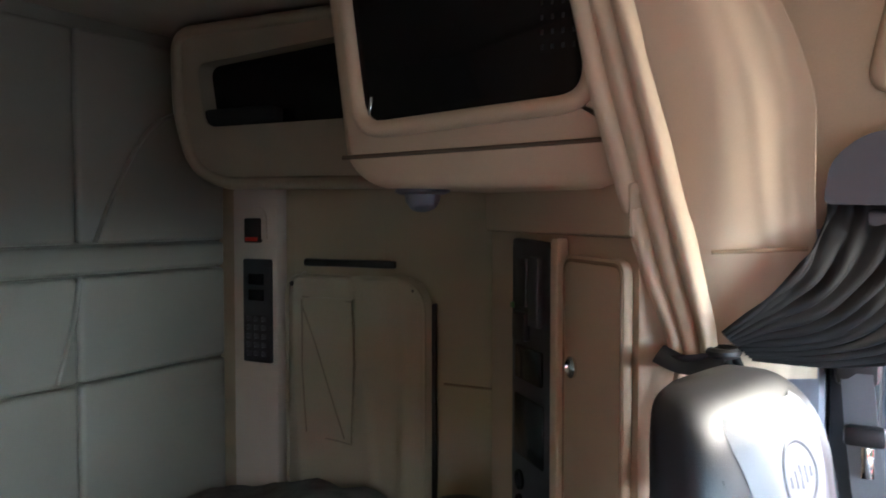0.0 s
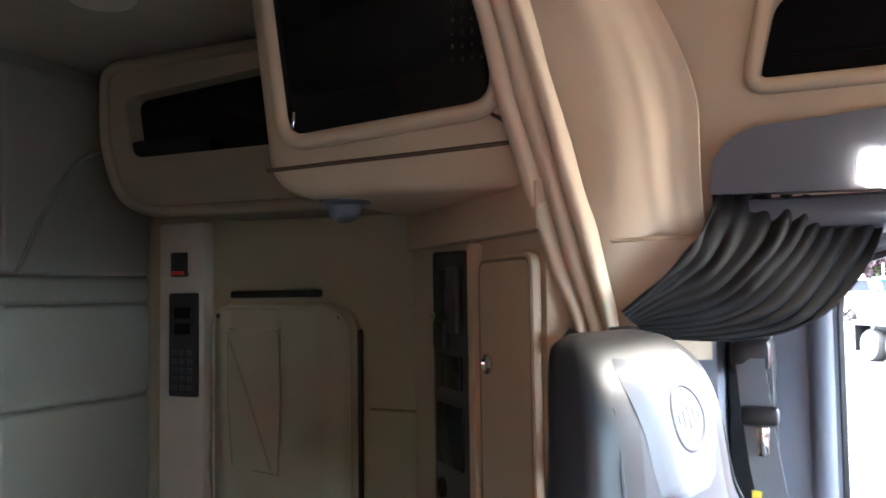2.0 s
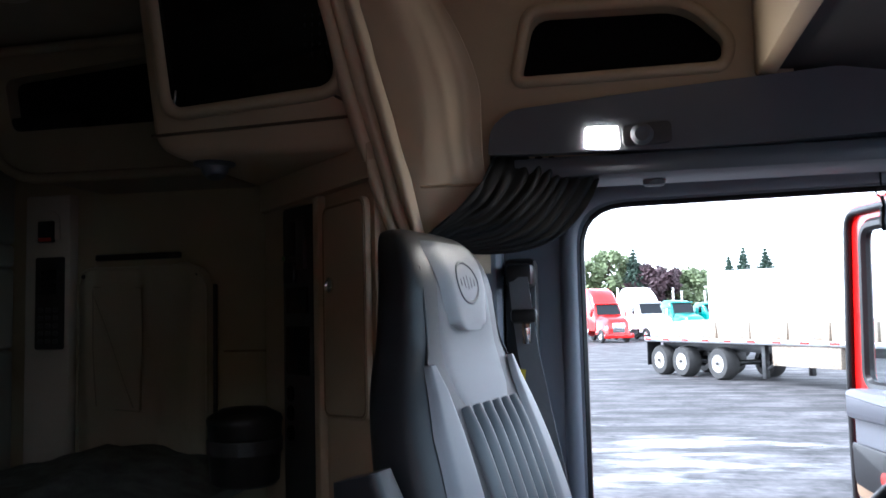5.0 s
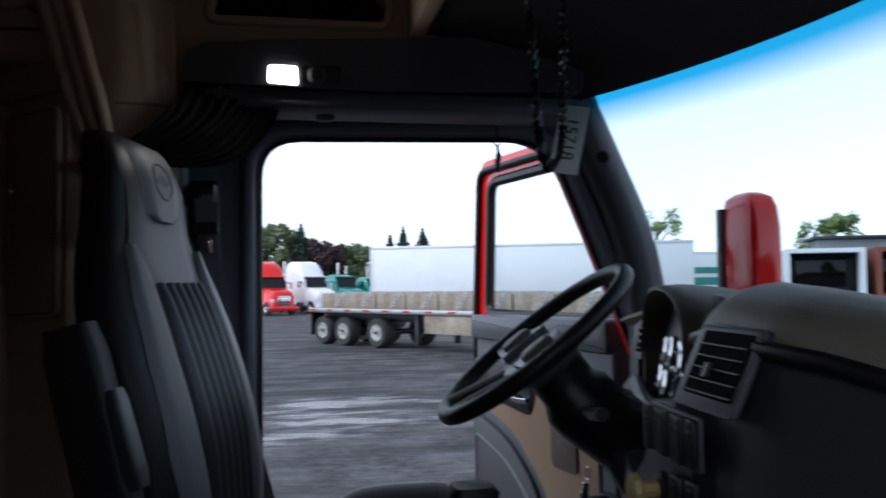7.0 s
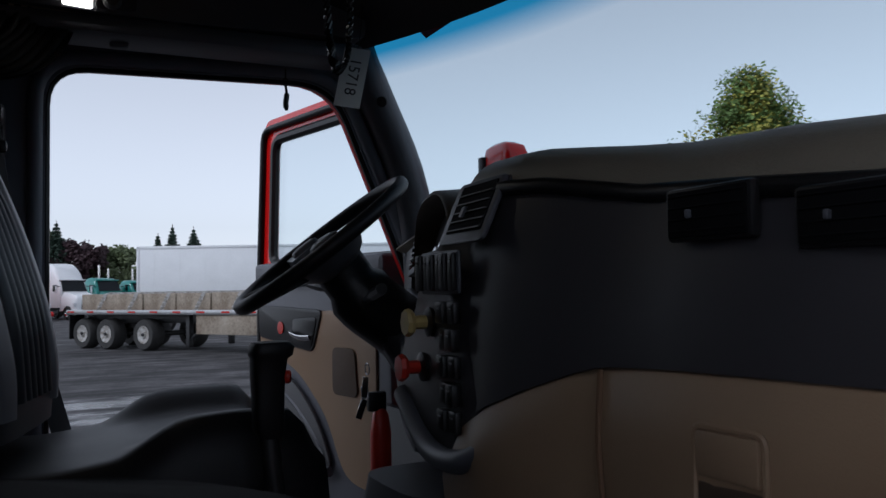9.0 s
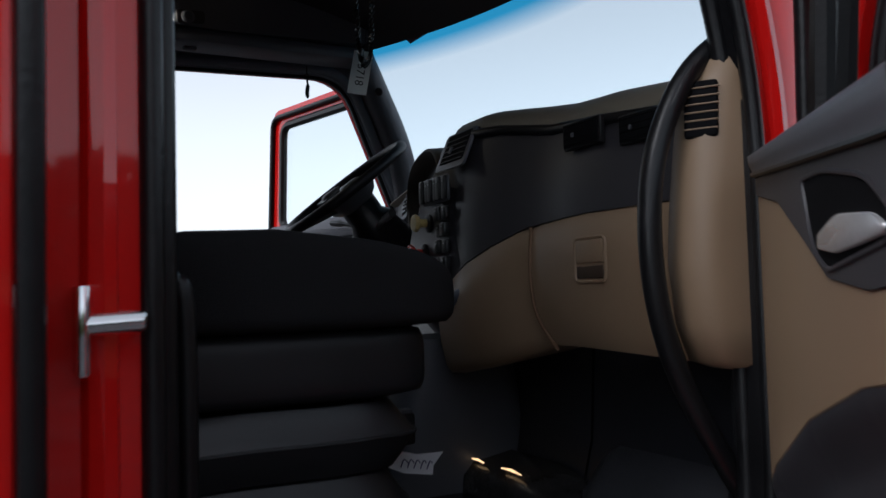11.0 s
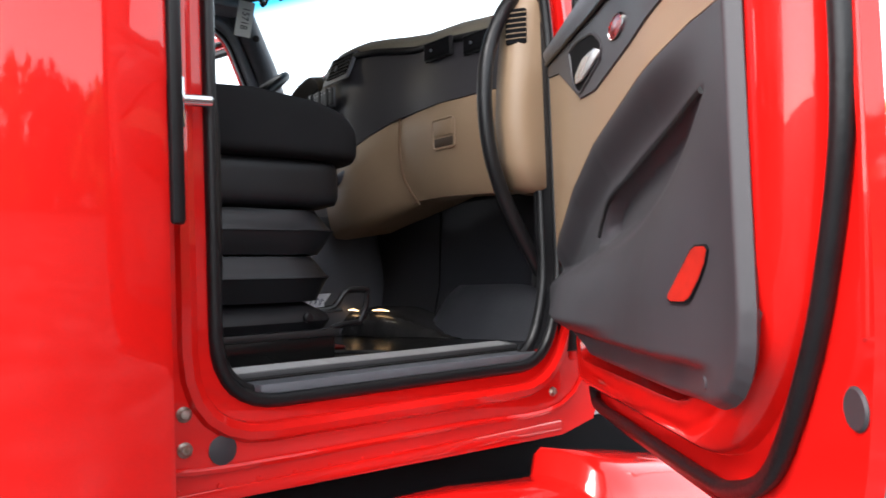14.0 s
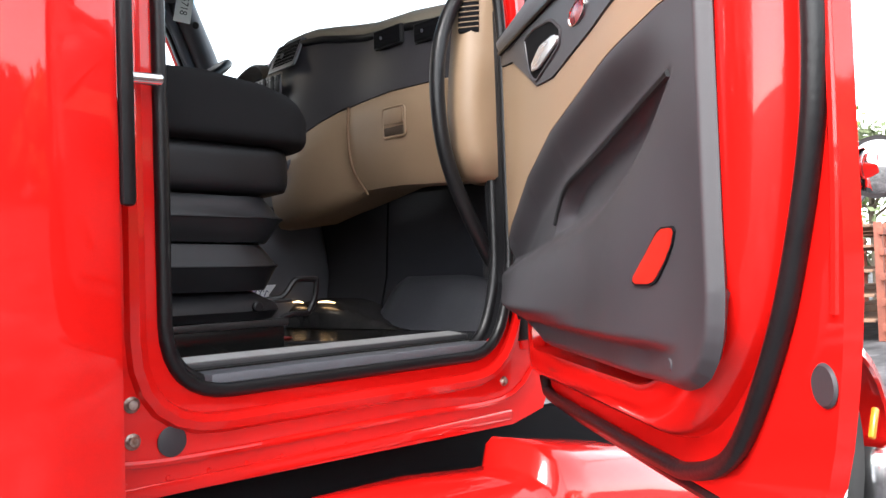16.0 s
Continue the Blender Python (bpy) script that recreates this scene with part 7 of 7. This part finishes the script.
mm = thing("cowl_mirror", "tall red mirror housing on the driver side", "mirror", Matrix.Translation((1.62, 1.0, 2.2)))
rings = []
for z, k, sh_ in ((2.02, 0.80, 0), (2.06, 0.97, 0), (2.25, 1.0, 0), (2.42, 0.98, 0), (2.475, 0.93, 0.005), (2.505, 0.80, 0.008), (2.52, 0.45, 0.012)):
    rings.append(super_ring(1.58, 0.985 + sh_, z, 0.05 * k, 0.092 * k, 28, 0.4))
part("housing", rings_solid(rings), RED, mm, "glossy red housing", 60)
part("back_edge", rings_solid([super_ring(1.545, 1.06, z, 0.022, 0.022, 16, 0.5) for z in (2.03, 2.25, 2.45, 2.48)]), BLACKPLASTIC, mm)
part("arm", tube([(1.55, 1.0, 2.05), (1.45, 0.95, 1.9), (1.40, 0.9, 1.8)], 0.025, seg=8), BLACKPLASTIC, mm)


# ---------------------------------------------------------------- the yard
def place(x, y, yaw, z=G):
    return Matrix.Translation((x, y, z)) @ Matrix.Rotation(radians(yaw), 4, "Z")


def wheel_local(parent, c, r, w, sgn=-1, rimmat=RIMPAINT):
    """The same wheel in the frame of its thing, with fewer pieces."""
    wl = part("wheel", lathe([(r * 0.55, -w * 0.1), (r * 0.56, -w / 2), (r * 0.90, -w / 2), (r, -w * 0.3), (r, w * 0.3), (r * 0.90, w / 2), (r * 0.56, w / 2), (r * 0.55, w * 0.1)], axis(c, (0, 1, 0)), 28), TYRE, parent, "", 50, local=True)
    p = Vector(c) + Vector((0, sgn * w * 0.42, 0))
    part("rim", lathe([(0.0, 0.03), (r * 0.20, 0.04), (r * 0.22, 0.0), (r * 0.36, 0.0), (r * 0.46, 0.02), (r * 0.55, 0.035), (r * 0.57, -0.1)], axis(p, (0, sgn, 0)), 24), rimmat, wl, "pale painted rim", 50, local=True)
    part("hub", lathe([(0.0, 0.09), (r * 0.10, 0.08), (r * 0.12, 0.0), (r * 0.12, -0.04)], axis(p, (0, sgn, 0)), 12), STEEL, wl, "", 50, local=True)
    return wl


FB = place(2.25, 32.0, -58)
fb = thing("flatbed_trailer", "long flatbed trailer with three axles and red markers", "trailer", FB)
part("deck", rbox((7.2, 0, 1.27), (14.4, 2.5, 0.10), 0.01), WOOD, fb, "", local=True)
part("side_rail", rbox((7.2, -1.27, 1.27), (14.4, 0.05, 0.16), 0.01), ALU, fb, "pale side rail", local=True)
part("side_rail", rbox((7.2, 1.27, 1.27), (14.4, 0.05, 0.16), 0.01), ALU, fb, local=True)
for s in (-0.55, 0.55):
    part("frame_beam", rbox((7.2, s, 1.06), (14.0, 0.14, 0.32), 0.01), STEEL, fb, local=True)
for k in range(13):
    part("red_marker", rbox((0.25 + 1.1 * k, -1.30, 1.28), (0.36, 0.012, 0.06), 0.003, 1), REDLENS, fb, local=True)
for x in (0.75, 2.05, 4.0):
    for s in (-1, 1):
        wheel_local(fb, (x, s * 0.95, 0.53), 0.53, 0.5, s)
    part("axle", cyl((x, -0.9, 0.53), (x, 0.9, 0.53), 0.09, seg=10), STEEL, fb, local=True)
part("mudflap", rbox((0.1, -0.95, 0.75), (0.03, 0.6, 0.85), 0.01), RUBBER, fb, local=True)
part("landing_leg", rbox((5.9, -0.9, 0.70), (0.16, 0.16, 1.1), 0.01), STEEL, fb, local=True)
part("landing_leg", rbox((5.9, 0.9, 0.70), (0.16, 0.16, 1.1), 0.01), STEEL, fb, local=True)
part("brace", tube([(5.9, -0.9, 0.4), (6.9, -0.5, 1.1)], 0.05, seg=6), STEEL, fb, local=True)
part("tool_box", rbox((7.9, -0.95, 0.90), (2.6, 0.6, 0.62), 0.02), CONCRETE, fb, "pale tool box", local=True)
for i in range(8):
    L = 1.55 if i else 1.7
    x = 0.95 + 1.62 * i
    b = thing("concrete_block", "weathered grey concrete block strapped on the flatbed", "concrete block", FB @ Matrix.Translation((x + 0.4, -0.35, 1.33)), "blocks on the flatbed")
    bmx = rbox((0, 0, 0.275), (L, 1.35, 0.55), 0.03, 2)
    for v in bmx.verts:
        v.co += Vector((noise.noise(v.co * 3 + Vector((i, 0, 0))), noise.noise(v.co * 3 + Vector((0, i, 7))), noise.noise(v.co * 3 + Vector((5, 0, i))))) * 0.02
    part("block", bmx, CONCRETE, b, "", 40, local=True)
    st = thing("cargo_strap", "pale cargo strap over the concrete blocks", "strap", FB @ Matrix.Translation((x + 0.9, 0, 1.32)), "straps on the flatbed")
    part("band", tube([(-0.12, -1.28, -0.02), (0.02, -1.06, 0.55), (0.03, -0.9, 0.585), (0.03, 0.9, 0.585), (0, 1.28, 0.0)], 0.06, seg=4, flat=(1.0, 0.15)), RIMPAINT, st, local=True)


def box_trailer(m, length, material, label, h=4.1, stripes=()):
    t = thing("box_trailer", label, "trailer", m)
    part("box", rbox((length / 2, 0, (1.15 + h) / 2), (length, 2.55, h - 1.15), 0.04), material, t, local=True)
    part("top_rail", rbox((length / 2, -1.285, h - 0.05), (length, 0.03, 0.12), 0.01), material, t, local=True)
    part("bottom_rail", rbox((length / 2, -1.285, 1.2), (length, 0.03, 0.12), 0.01), STEEL, t, local=True)
    part("corner_post", rbox((0.05, -1.285, (1.15 + h) / 2), (0.12, 0.03, h - 1.15), 0.01), material, t, local=True)
    for k in range(int(length / 1.2)):
        part("panel_rib", rbox((1.2 * (k + 0.7), -1.2765, (1.2 + h) / 2), (0.03, 0.005, h - 1.3), 0.002, 1), material, t, local=True)
    for x in (1.2, 2.5):
        wheel_local(t, (x, -0.95, 0.52), 0.52, 0.5, -1)
    part("leg", rbox((length - 2.8, -0.8, 0.6), (0.15, 0.15, 1.1), 0.01), STEEL, t, local=True)
    for x0, x1, z0, z1, mt in stripes:
        part("painted_shape", rbox(((x0 + x1) / 2, -1.29, (z0 + z1) / 2), (x1 - x0, 0.012, z1 - z0), 0.003, 1), mt, t, local=True)
    return t


box_trailer(place(5.0, 42.0, -25), 15.5, WHITEPAINT, "long plain white box trailer")


def semi(m, paint, label, high=True, h=4.0):
    """A parked road tractor: nose along its own -y, the cab behind."""
    t = thing("semi_truck", label, "truck", m)
    k = h / 4.0
    prof = ((-1, 0), (1, 0), (1.0, 0.5), (0.99, 0.70), (0.95, 0.84), (0.86, 0.94), (0.70, 1.0), (-0.70, 1.0), (-0.86, 0.94), (-0.95, 0.84), (-0.99, 0.70), (-1.0, 0.5))
    tops = ((-0.02, 2.12), (0.42, 2.80), (0.62, 3.0), (0.95, 3.42), (1.35, 3.76), (1.85, 3.95), (2.5, 4.0), (3.1, 3.94), (3.2, 3.85)) if high else ((-0.02, 2.12), (0.42, 2.80), (0.62, 2.92), (1.2, 3.0), (1.7, 2.98), (1.8, 2.9))
    part("cab", rings_solid([[(1.15 * (1.0 + 0.03 * min(1, max(0, y))) * sx, y, 0.9 + ((z1 if z1 < 2.5 else z1 * k) - 0.9) * sz) for sx, sz in prof] for y, z1 in tops]), paint, t, "", 35, local=True)
    part("hood", rings_solid([[(sx * w, y, z) for sx, z in ((-1, 0.65), (1, 0.65), (1.0, zt - 0.35), (0.75, zt), (-0.75, zt), (-1.0, zt - 0.35))] for y, w, zt in ((-1.75, 0.80, 1.55), (-1.6, 0.95, 1.75), (-0.9, 1.05, 1.95), (0.1, 1.12, 2.1))]), paint, t, "", 40, local=True)
    part("windshield", sheet([[(x, -0.05, 2.13), (x * 0.93, 0.33, 2.72 * k)] for x in np.linspace(-0.98, 0.98, 9)], 0.02), DARKGLASS, t, "dark windshield", local=True)
    part("visor", rbox((0, 0.36, 2.80 * k), (2.1, 0.3, 0.10), 0.03), paint, t, local=True)
    part("grille", rbox((0, -1.78, 1.12), (1.0, 0.06, 0.75), 0.03), CHROME, t, "bright grille", local=True)
    for i in range(4):
        part("grille_bar", rbox((0, -1.82, 0.85 + 0.18 * i), (0.94, 0.02, 0.05), 0.005, 1), STEEL, t, local=True)
    part("bumper", rbox((0, -1.82, 0.52), (2.35, 0.25, 0.36), 0.06), paint, t, local=True)
    for s in (-1, 1):
        part("headlamp", rbox((s * 0.88, -1.64, 1.12), (0.34, 0.14, 0.28), 0.05), mat("lamp_glass", (0.7, 0.72, 0.75), 0.1), t, "clear headlamp", local=True)
        part("mirror", rbox((s * 1.42, 0.1, 2.25), (0.14, 0.12, 0.55), 0.04), paint, t, local=True)
        part("mirror_arm", tube([(s * 1.1, 0.15, 2.5), (s * 1.42, 0.1, 2.5)], 0.03, seg=6), STEEL, t, local=True)
        part("side_window", rbox((s * 1.17, 0.72, 2.38), (0.05, 0.62, 0.5), 0.02), DARKGLASS, t, "dark side window", local=True)
        part("stack_pipe", cyl((s * 1.2, 3.3, 1.0), (s * 1.2, 3.3, 4.05 * k), 0.08, seg=10), CHROME, t, "chrome exhaust stack", local=True)
        part("tank", cyl((s * 0.98, 1.2, 0.75), (s * 0.98, 2.9, 0.75), 0.32, seg=16), CHROME, t, "fuel tank", local=True)
        for y in (-0.85, 4.3, 5.6):
            w = part("wheel", lathe([(0.29, -0.03), (0.3, -0.15), (0.46, -0.15), (0.52, -0.08), (0.52, 0.08), (0.46, 0.15), (0.3, 0.15), (0.29, 0.03)], axis((s * 1.0, y, 0.52), (1, 0, 0)), 22), TYRE, t, local=True)
            part("rim", lathe([(0.0, 0.02), (0.12, 0.02), (0.2, -0.04), (0.28, 0.0), (0.31, -0.1)], axis((s * 1.1, y, 0.52), (s, 0, 0)), 18), CHROME, w, local=True)
    part("frame_rails", rbox((0, 4.6, 0.85), (0.9, 3.6, 0.25), 0.02), STEEL, t, local=True)
    return t


semi(place(-0.55, 66.0, 24), RED, "parked red semi truck with a tall sleeper", True, 4.25)
semi(place(2.8, 69.0, 28), WHITEPAINT, "parked white semi truck with a tall sleeper", True, 4.3)
semi(place(5.6, 73.0, 30), GREENPAINT, "parked green semi truck", False, 4.3)
semi(place(8.4, 74.0, 30), GREENPAINT, "parked teal semi truck beside the green one", False, 4.0)
semi(place(11.0, 73.0, 32), WHITEPAINT, "parked white day-cab truck", True, 4.1)
box_trailer(place(26.5, 62, -4), 12.0, WHITEPAINT, "far white trailer with blue and green shapes", 4.6, ((0.6, 1.7, 2.4, 3.8, BLUEPAINT), (1.9, 2.8, 2.2, 2.8, GREENPAINT), (5.4, 7.6, 2.0, 2.6, GREENPAINT), (5.4, 7.6, 2.9, 3.4, GREENPAINT), (8.8, 10.6, 1.6, 2.9, BLUEPAINT)))
for i, (x, y) in enumerate(((37.5, 52.0), (42.5, 49.0))):
    t = thing("open_trailer", "open-backed trailer with a flat black sheet in place of the unlit trailer interior and pale frame", "trailer", place(x, y, -30), "open trailers")
    part("frame", plate([(-2.6, 1.0), (2.6, 1.0), (2.6, 4.5), (-2.6, 4.5)], lambda u, v, w: (u, w, v), 6.0, holes=[[(-2.25, 1.3), (2.25, 1.3), (2.25, 4.2), (-2.25, 4.2)]]), WHITEPAINT if i == 0 else RUST, t, "", local=True)
    # Black slab stands in for the shade within the trailer
    part("inside", rbox((0, 2.0, 2.75), (4.6, 0.1, 3.0), 0.01), SCREEN, t, "flat black sheet in place of the unlit trailer interior", local=True)
    part("undercarriage", rbox((0, 3, 0.6), (3.0, 4.0, 0.9), 0.05), STEEL, t, local=True)
part_shed = thing("low_shed", "low grey shed roof behind the trailers", "shed", place(48, 56, -25))
part("wall", rbox((0, 2, 2.8), (14, 5, 5.3), 0.03), mat("grey_shed", (0.2, 0.21, 0.22), 0.7, var=0.2, scale=1, fine=6), part_shed, local=True)
part("roof", rbox((0, 2, 5.6), (14.6, 5.6, 0.25), 0.05), STEEL, part_shed, local=True)


# ---------------------------------------------------------------- trees
def leaves(bm, c, rad, n, size, rng, squash=0.8):
    """Loose leaf cards in a clump."""
    for _ in range(n):
        d = Vector((rng.gauss(0, 1), rng.gauss(0, 1), rng.gauss(0, 1)))
        p = Vector(c) + d.normalized() * rad * rng.random() ** 0.45 * Vector((1, 1, squash)).length / 1.5
        a = Vector((rng.gauss(0, 1), rng.gauss(0, 1), rng.gauss(0, 1))).normalized() * size * rng.uniform(0.6, 1.3)
        b = a.orthogonal().normalized() * size * rng.uniform(0.4, 0.8)
        vs = [bm.verts.new(p + q) for q in (a, b, -a, -b)]
        bm.faces.new(vs)


def broad_tree(x, y, h, w, material, label, seed, dense=1.0, second=None, name="tree", base=0.25, size=0.16, taper=0.0):
    rng = random.Random(seed)
    t = thing(name, label, "tree", place(x, y, 0))
    trunk = [(0, 0, -0.1), (0.05 * h * 0.2, 0, h * 0.25), (0.02 * h, 0.02 * h, h * 0.55), (0.0, 0, h * 0.9)]
    bm = tube(smooth_path(trunk, 4), [lerp(0.03 * h, 0.006 * h, k / 12) for k in range(13)], seg=8)
    tips = []
    for k in range(16):
        z = h * rng.uniform(base, 0.85)
        a = rng.uniform(0, 2 * math.pi)
        r = w * (0.55 + 0.45 * math.sin(math.pi * min(1, (z / h - base) / (1 - base) + 0.1))) * rng.uniform(0.5, 0.95)
        e = (r * math.cos(a), r * math.sin(a), z + rng.uniform(0.05, 0.2) * h)
        bm = merge(bm, tube([(0, 0, z * 0.9), (e[0] * 0.5, e[1] * 0.5, lerp(z, e[2], 0.6)), e], [0.010 * h, 0.006 * h, 0.002 * h], seg=5))
        tips.append(e)
    part("trunk", bm, BARK, t, "", 60, local=True)
    crown = bmesh.new()
    crown2 = bmesh.new()
    for k in range(int(34 * dense)):
        z = h * rng.uniform(base, 1.0)
        f = (z / h - base) / (1 - base)
        r = w * max(0.12, math.sin(math.pi * min(0.98, 0.12 + f * 0.86)) ** 0.8) * rng.uniform(0.2, 1.0)
        r *= (1 - taper * max(0.0, f)) * (1 + 0.25 * taper)
        a = rng.uniform(0, 2 * math.pi)
        c = (r * math.cos(a), r * math.sin(a), z)
        leaves(crown2 if (second and -0.68 * c[0] + 0.73 * c[1] + rng.uniform(-0.4, 0.4) * w > 0.5 * w * (f * 2 - 1.55)) else crown, c, w * rng.uniform(0.16, 0.30), int(85 * dense), size, rng)
    for e in tips:
        leaves(crown, e, w * 0.2, 70, size, rng)
    part("crown", crown, material, t, "", 0, local=True)
    if second and len(crown2.verts):
        part("crown", crown2, second, t, "yellowing side of the crown", 0, local=True)
    return t


def conifer(x, y, h, w, label, seed):
    rng = random.Random(seed)
    t = thing("conifer", label, "tree", place(x, y, 0))
    part("trunk", tube([(0, 0, -0.1), (0, 0, h)], [0.02 * h, 0.003 * h], seg=7), BARK, t, local=True)
    bm = bmesh.new()
    n = 24
    for i in range(n):
        z = h * (0.12 + 0.86 * i / n)
        r = 0.92 * w * (1 - i / n) ** 1.0 * rng.uniform(0.7, 1.15)
        m = 9
        for k in range(m):
            a = 2 * math.pi * (k + rng.random()) / m
            for s in range(5):
                q = (s + 1) / 5
                leaves(bm, (r * q * math.cos(a), r * q * math.sin(a), z - 0.22 * r * q), (0.09 * w + 0.06) * (1.1 - 0.9 * i / n), 7, 0.21 * (1.1 - 0.6 * i / n), rng)
    part("crown", bm, LEAFDARK, t, "", 0, local=True)
    return t


broad_tree(-0.9, 92, 8.8, 3.6, LEAFFAR, "broad green tree behind the parked trucks", 1, 1.3, name="broadleaf_tree", size=0.3)
conifer(1.9, 90, 9.3, 3.2, "dark spruce behind the parked trucks", 2)
broad_tree(3.6, 90, 6.8, 3.2, LEAFWINE, "wine-dark tree behind the white truck", 3, 1.2, name="broadleaf_tree", size=0.28)
broad_tree(7.6, 92, 6.3, 3.6, LEAFFAR, "green tree behind the green trucks", 4, 1.2, name="broadleaf_tree", size=0.28)
broad_tree(13.0, 94, 5.6, 2.8, LEAFYELLOW, "yellowing tree beyond the yard", 5, 1.0, name="broadleaf_tree", size=0.28)
conifer(10.75, 84, 7.7, 2.6, "dark spruce rising over the white trailer", 6)
conifer(12.1, 84, 8.6, 2.6, "tall dark spruce over the white trailer", 7)
conifer(14.1, 84, 8.4, 3.2, "dark spruce beside the tall one", 8)
broad_tree(27.6, 25.0, 10.3, 3.9, LEAF, "tall green tree turning yellow at one side", 9, 4.2, LEAFYELLOW, "broadleaf_tree", 0.2, 0.11, 0.62)
broad_tree(24.0, 50.0, 6.8, 2.2, LEAF, "thin tree beyond the trailers", 10, 0.35, name="broadleaf_tree", size=0.14)
broad_tree(46.0, 63.0, 7.5, 3.0, LEAF, "green tree behind the open trailers", 11, 1.0, name="broadleaf_tree", size=0.22)
for k in range(9):
    broad_tree(-16 + 5.0 * k + (k % 3), 100 + 3 * (k % 2), 4.4 + (k * 37 % 5) * 0.3, 3.4, LEAFFAR if k % 3 else LEAFDARK, "low green tree in the row beyond the yard", 20 + k, 0.6, name="broadleaf_tree", size=0.36)
# Beyond the front of the truck
broad_tree(24.5, 8.0, 6.0, 3.0, LEAF, "green tree behind the steel racks", 40, 0.8, name="broadleaf_tree", size=0.14)
broad_tree(22.0, 5.0, 4.4, 2.6, LEAFFAR, "pale green bush behind the steel racks", 41, 0.8, name="broadleaf_tree", size=0.12)
broad_tree(27.0, 3.0, 4.2, 3.0, LEAF, "low tree behind the steel racks", 42, 0.8, name="broadleaf_tree", size=0.14)
for i in range(3):
    rk = thing("steel_rack", "rusty red steel storage rack in the yard", "rack", place(14.6 + 2.4 * i, 2.9 + 0.55 * i, 12), "steel racks")
    for x in (-1.1, -0.35, 0.35, 1.1):
        for y in (-0.5, 0.5):
            part("post", rbox((x, y, 0.95), (0.16, 0.12, 1.9), 0.01), RUST, rk, local=True)
    for z in (0.22, 0.62, 1.02, 1.42, 1.75):
        for y in (-0.5, 0.5):
            part("beam", rbox((0, y * 1.1, z), (2.5, 0.07, 0.12), 0.008), RUST, rk, local=True)
        part("shelf_load", rbox((0.1 * i, 0, z + 0.10), (2.2, 0.8, 0.05), 0.008), WOOD, rk, local=True)
# Unseen row behind the open door side, added to be mirrored in the red paint
for k in range(15):
    broad_tree(-27 + 3.8 * k + 0.5 * (k % 3), -29 - 2 * (k % 2), 5.0 + (k * 37 % 5) * 0.2, 4.6, LEAF if k % 4 else LEAFDARK, "low green tree in the unseen row behind the door side", 60 + k, 0.6, name="broadleaf_tree", size=0.42, base=0.04)
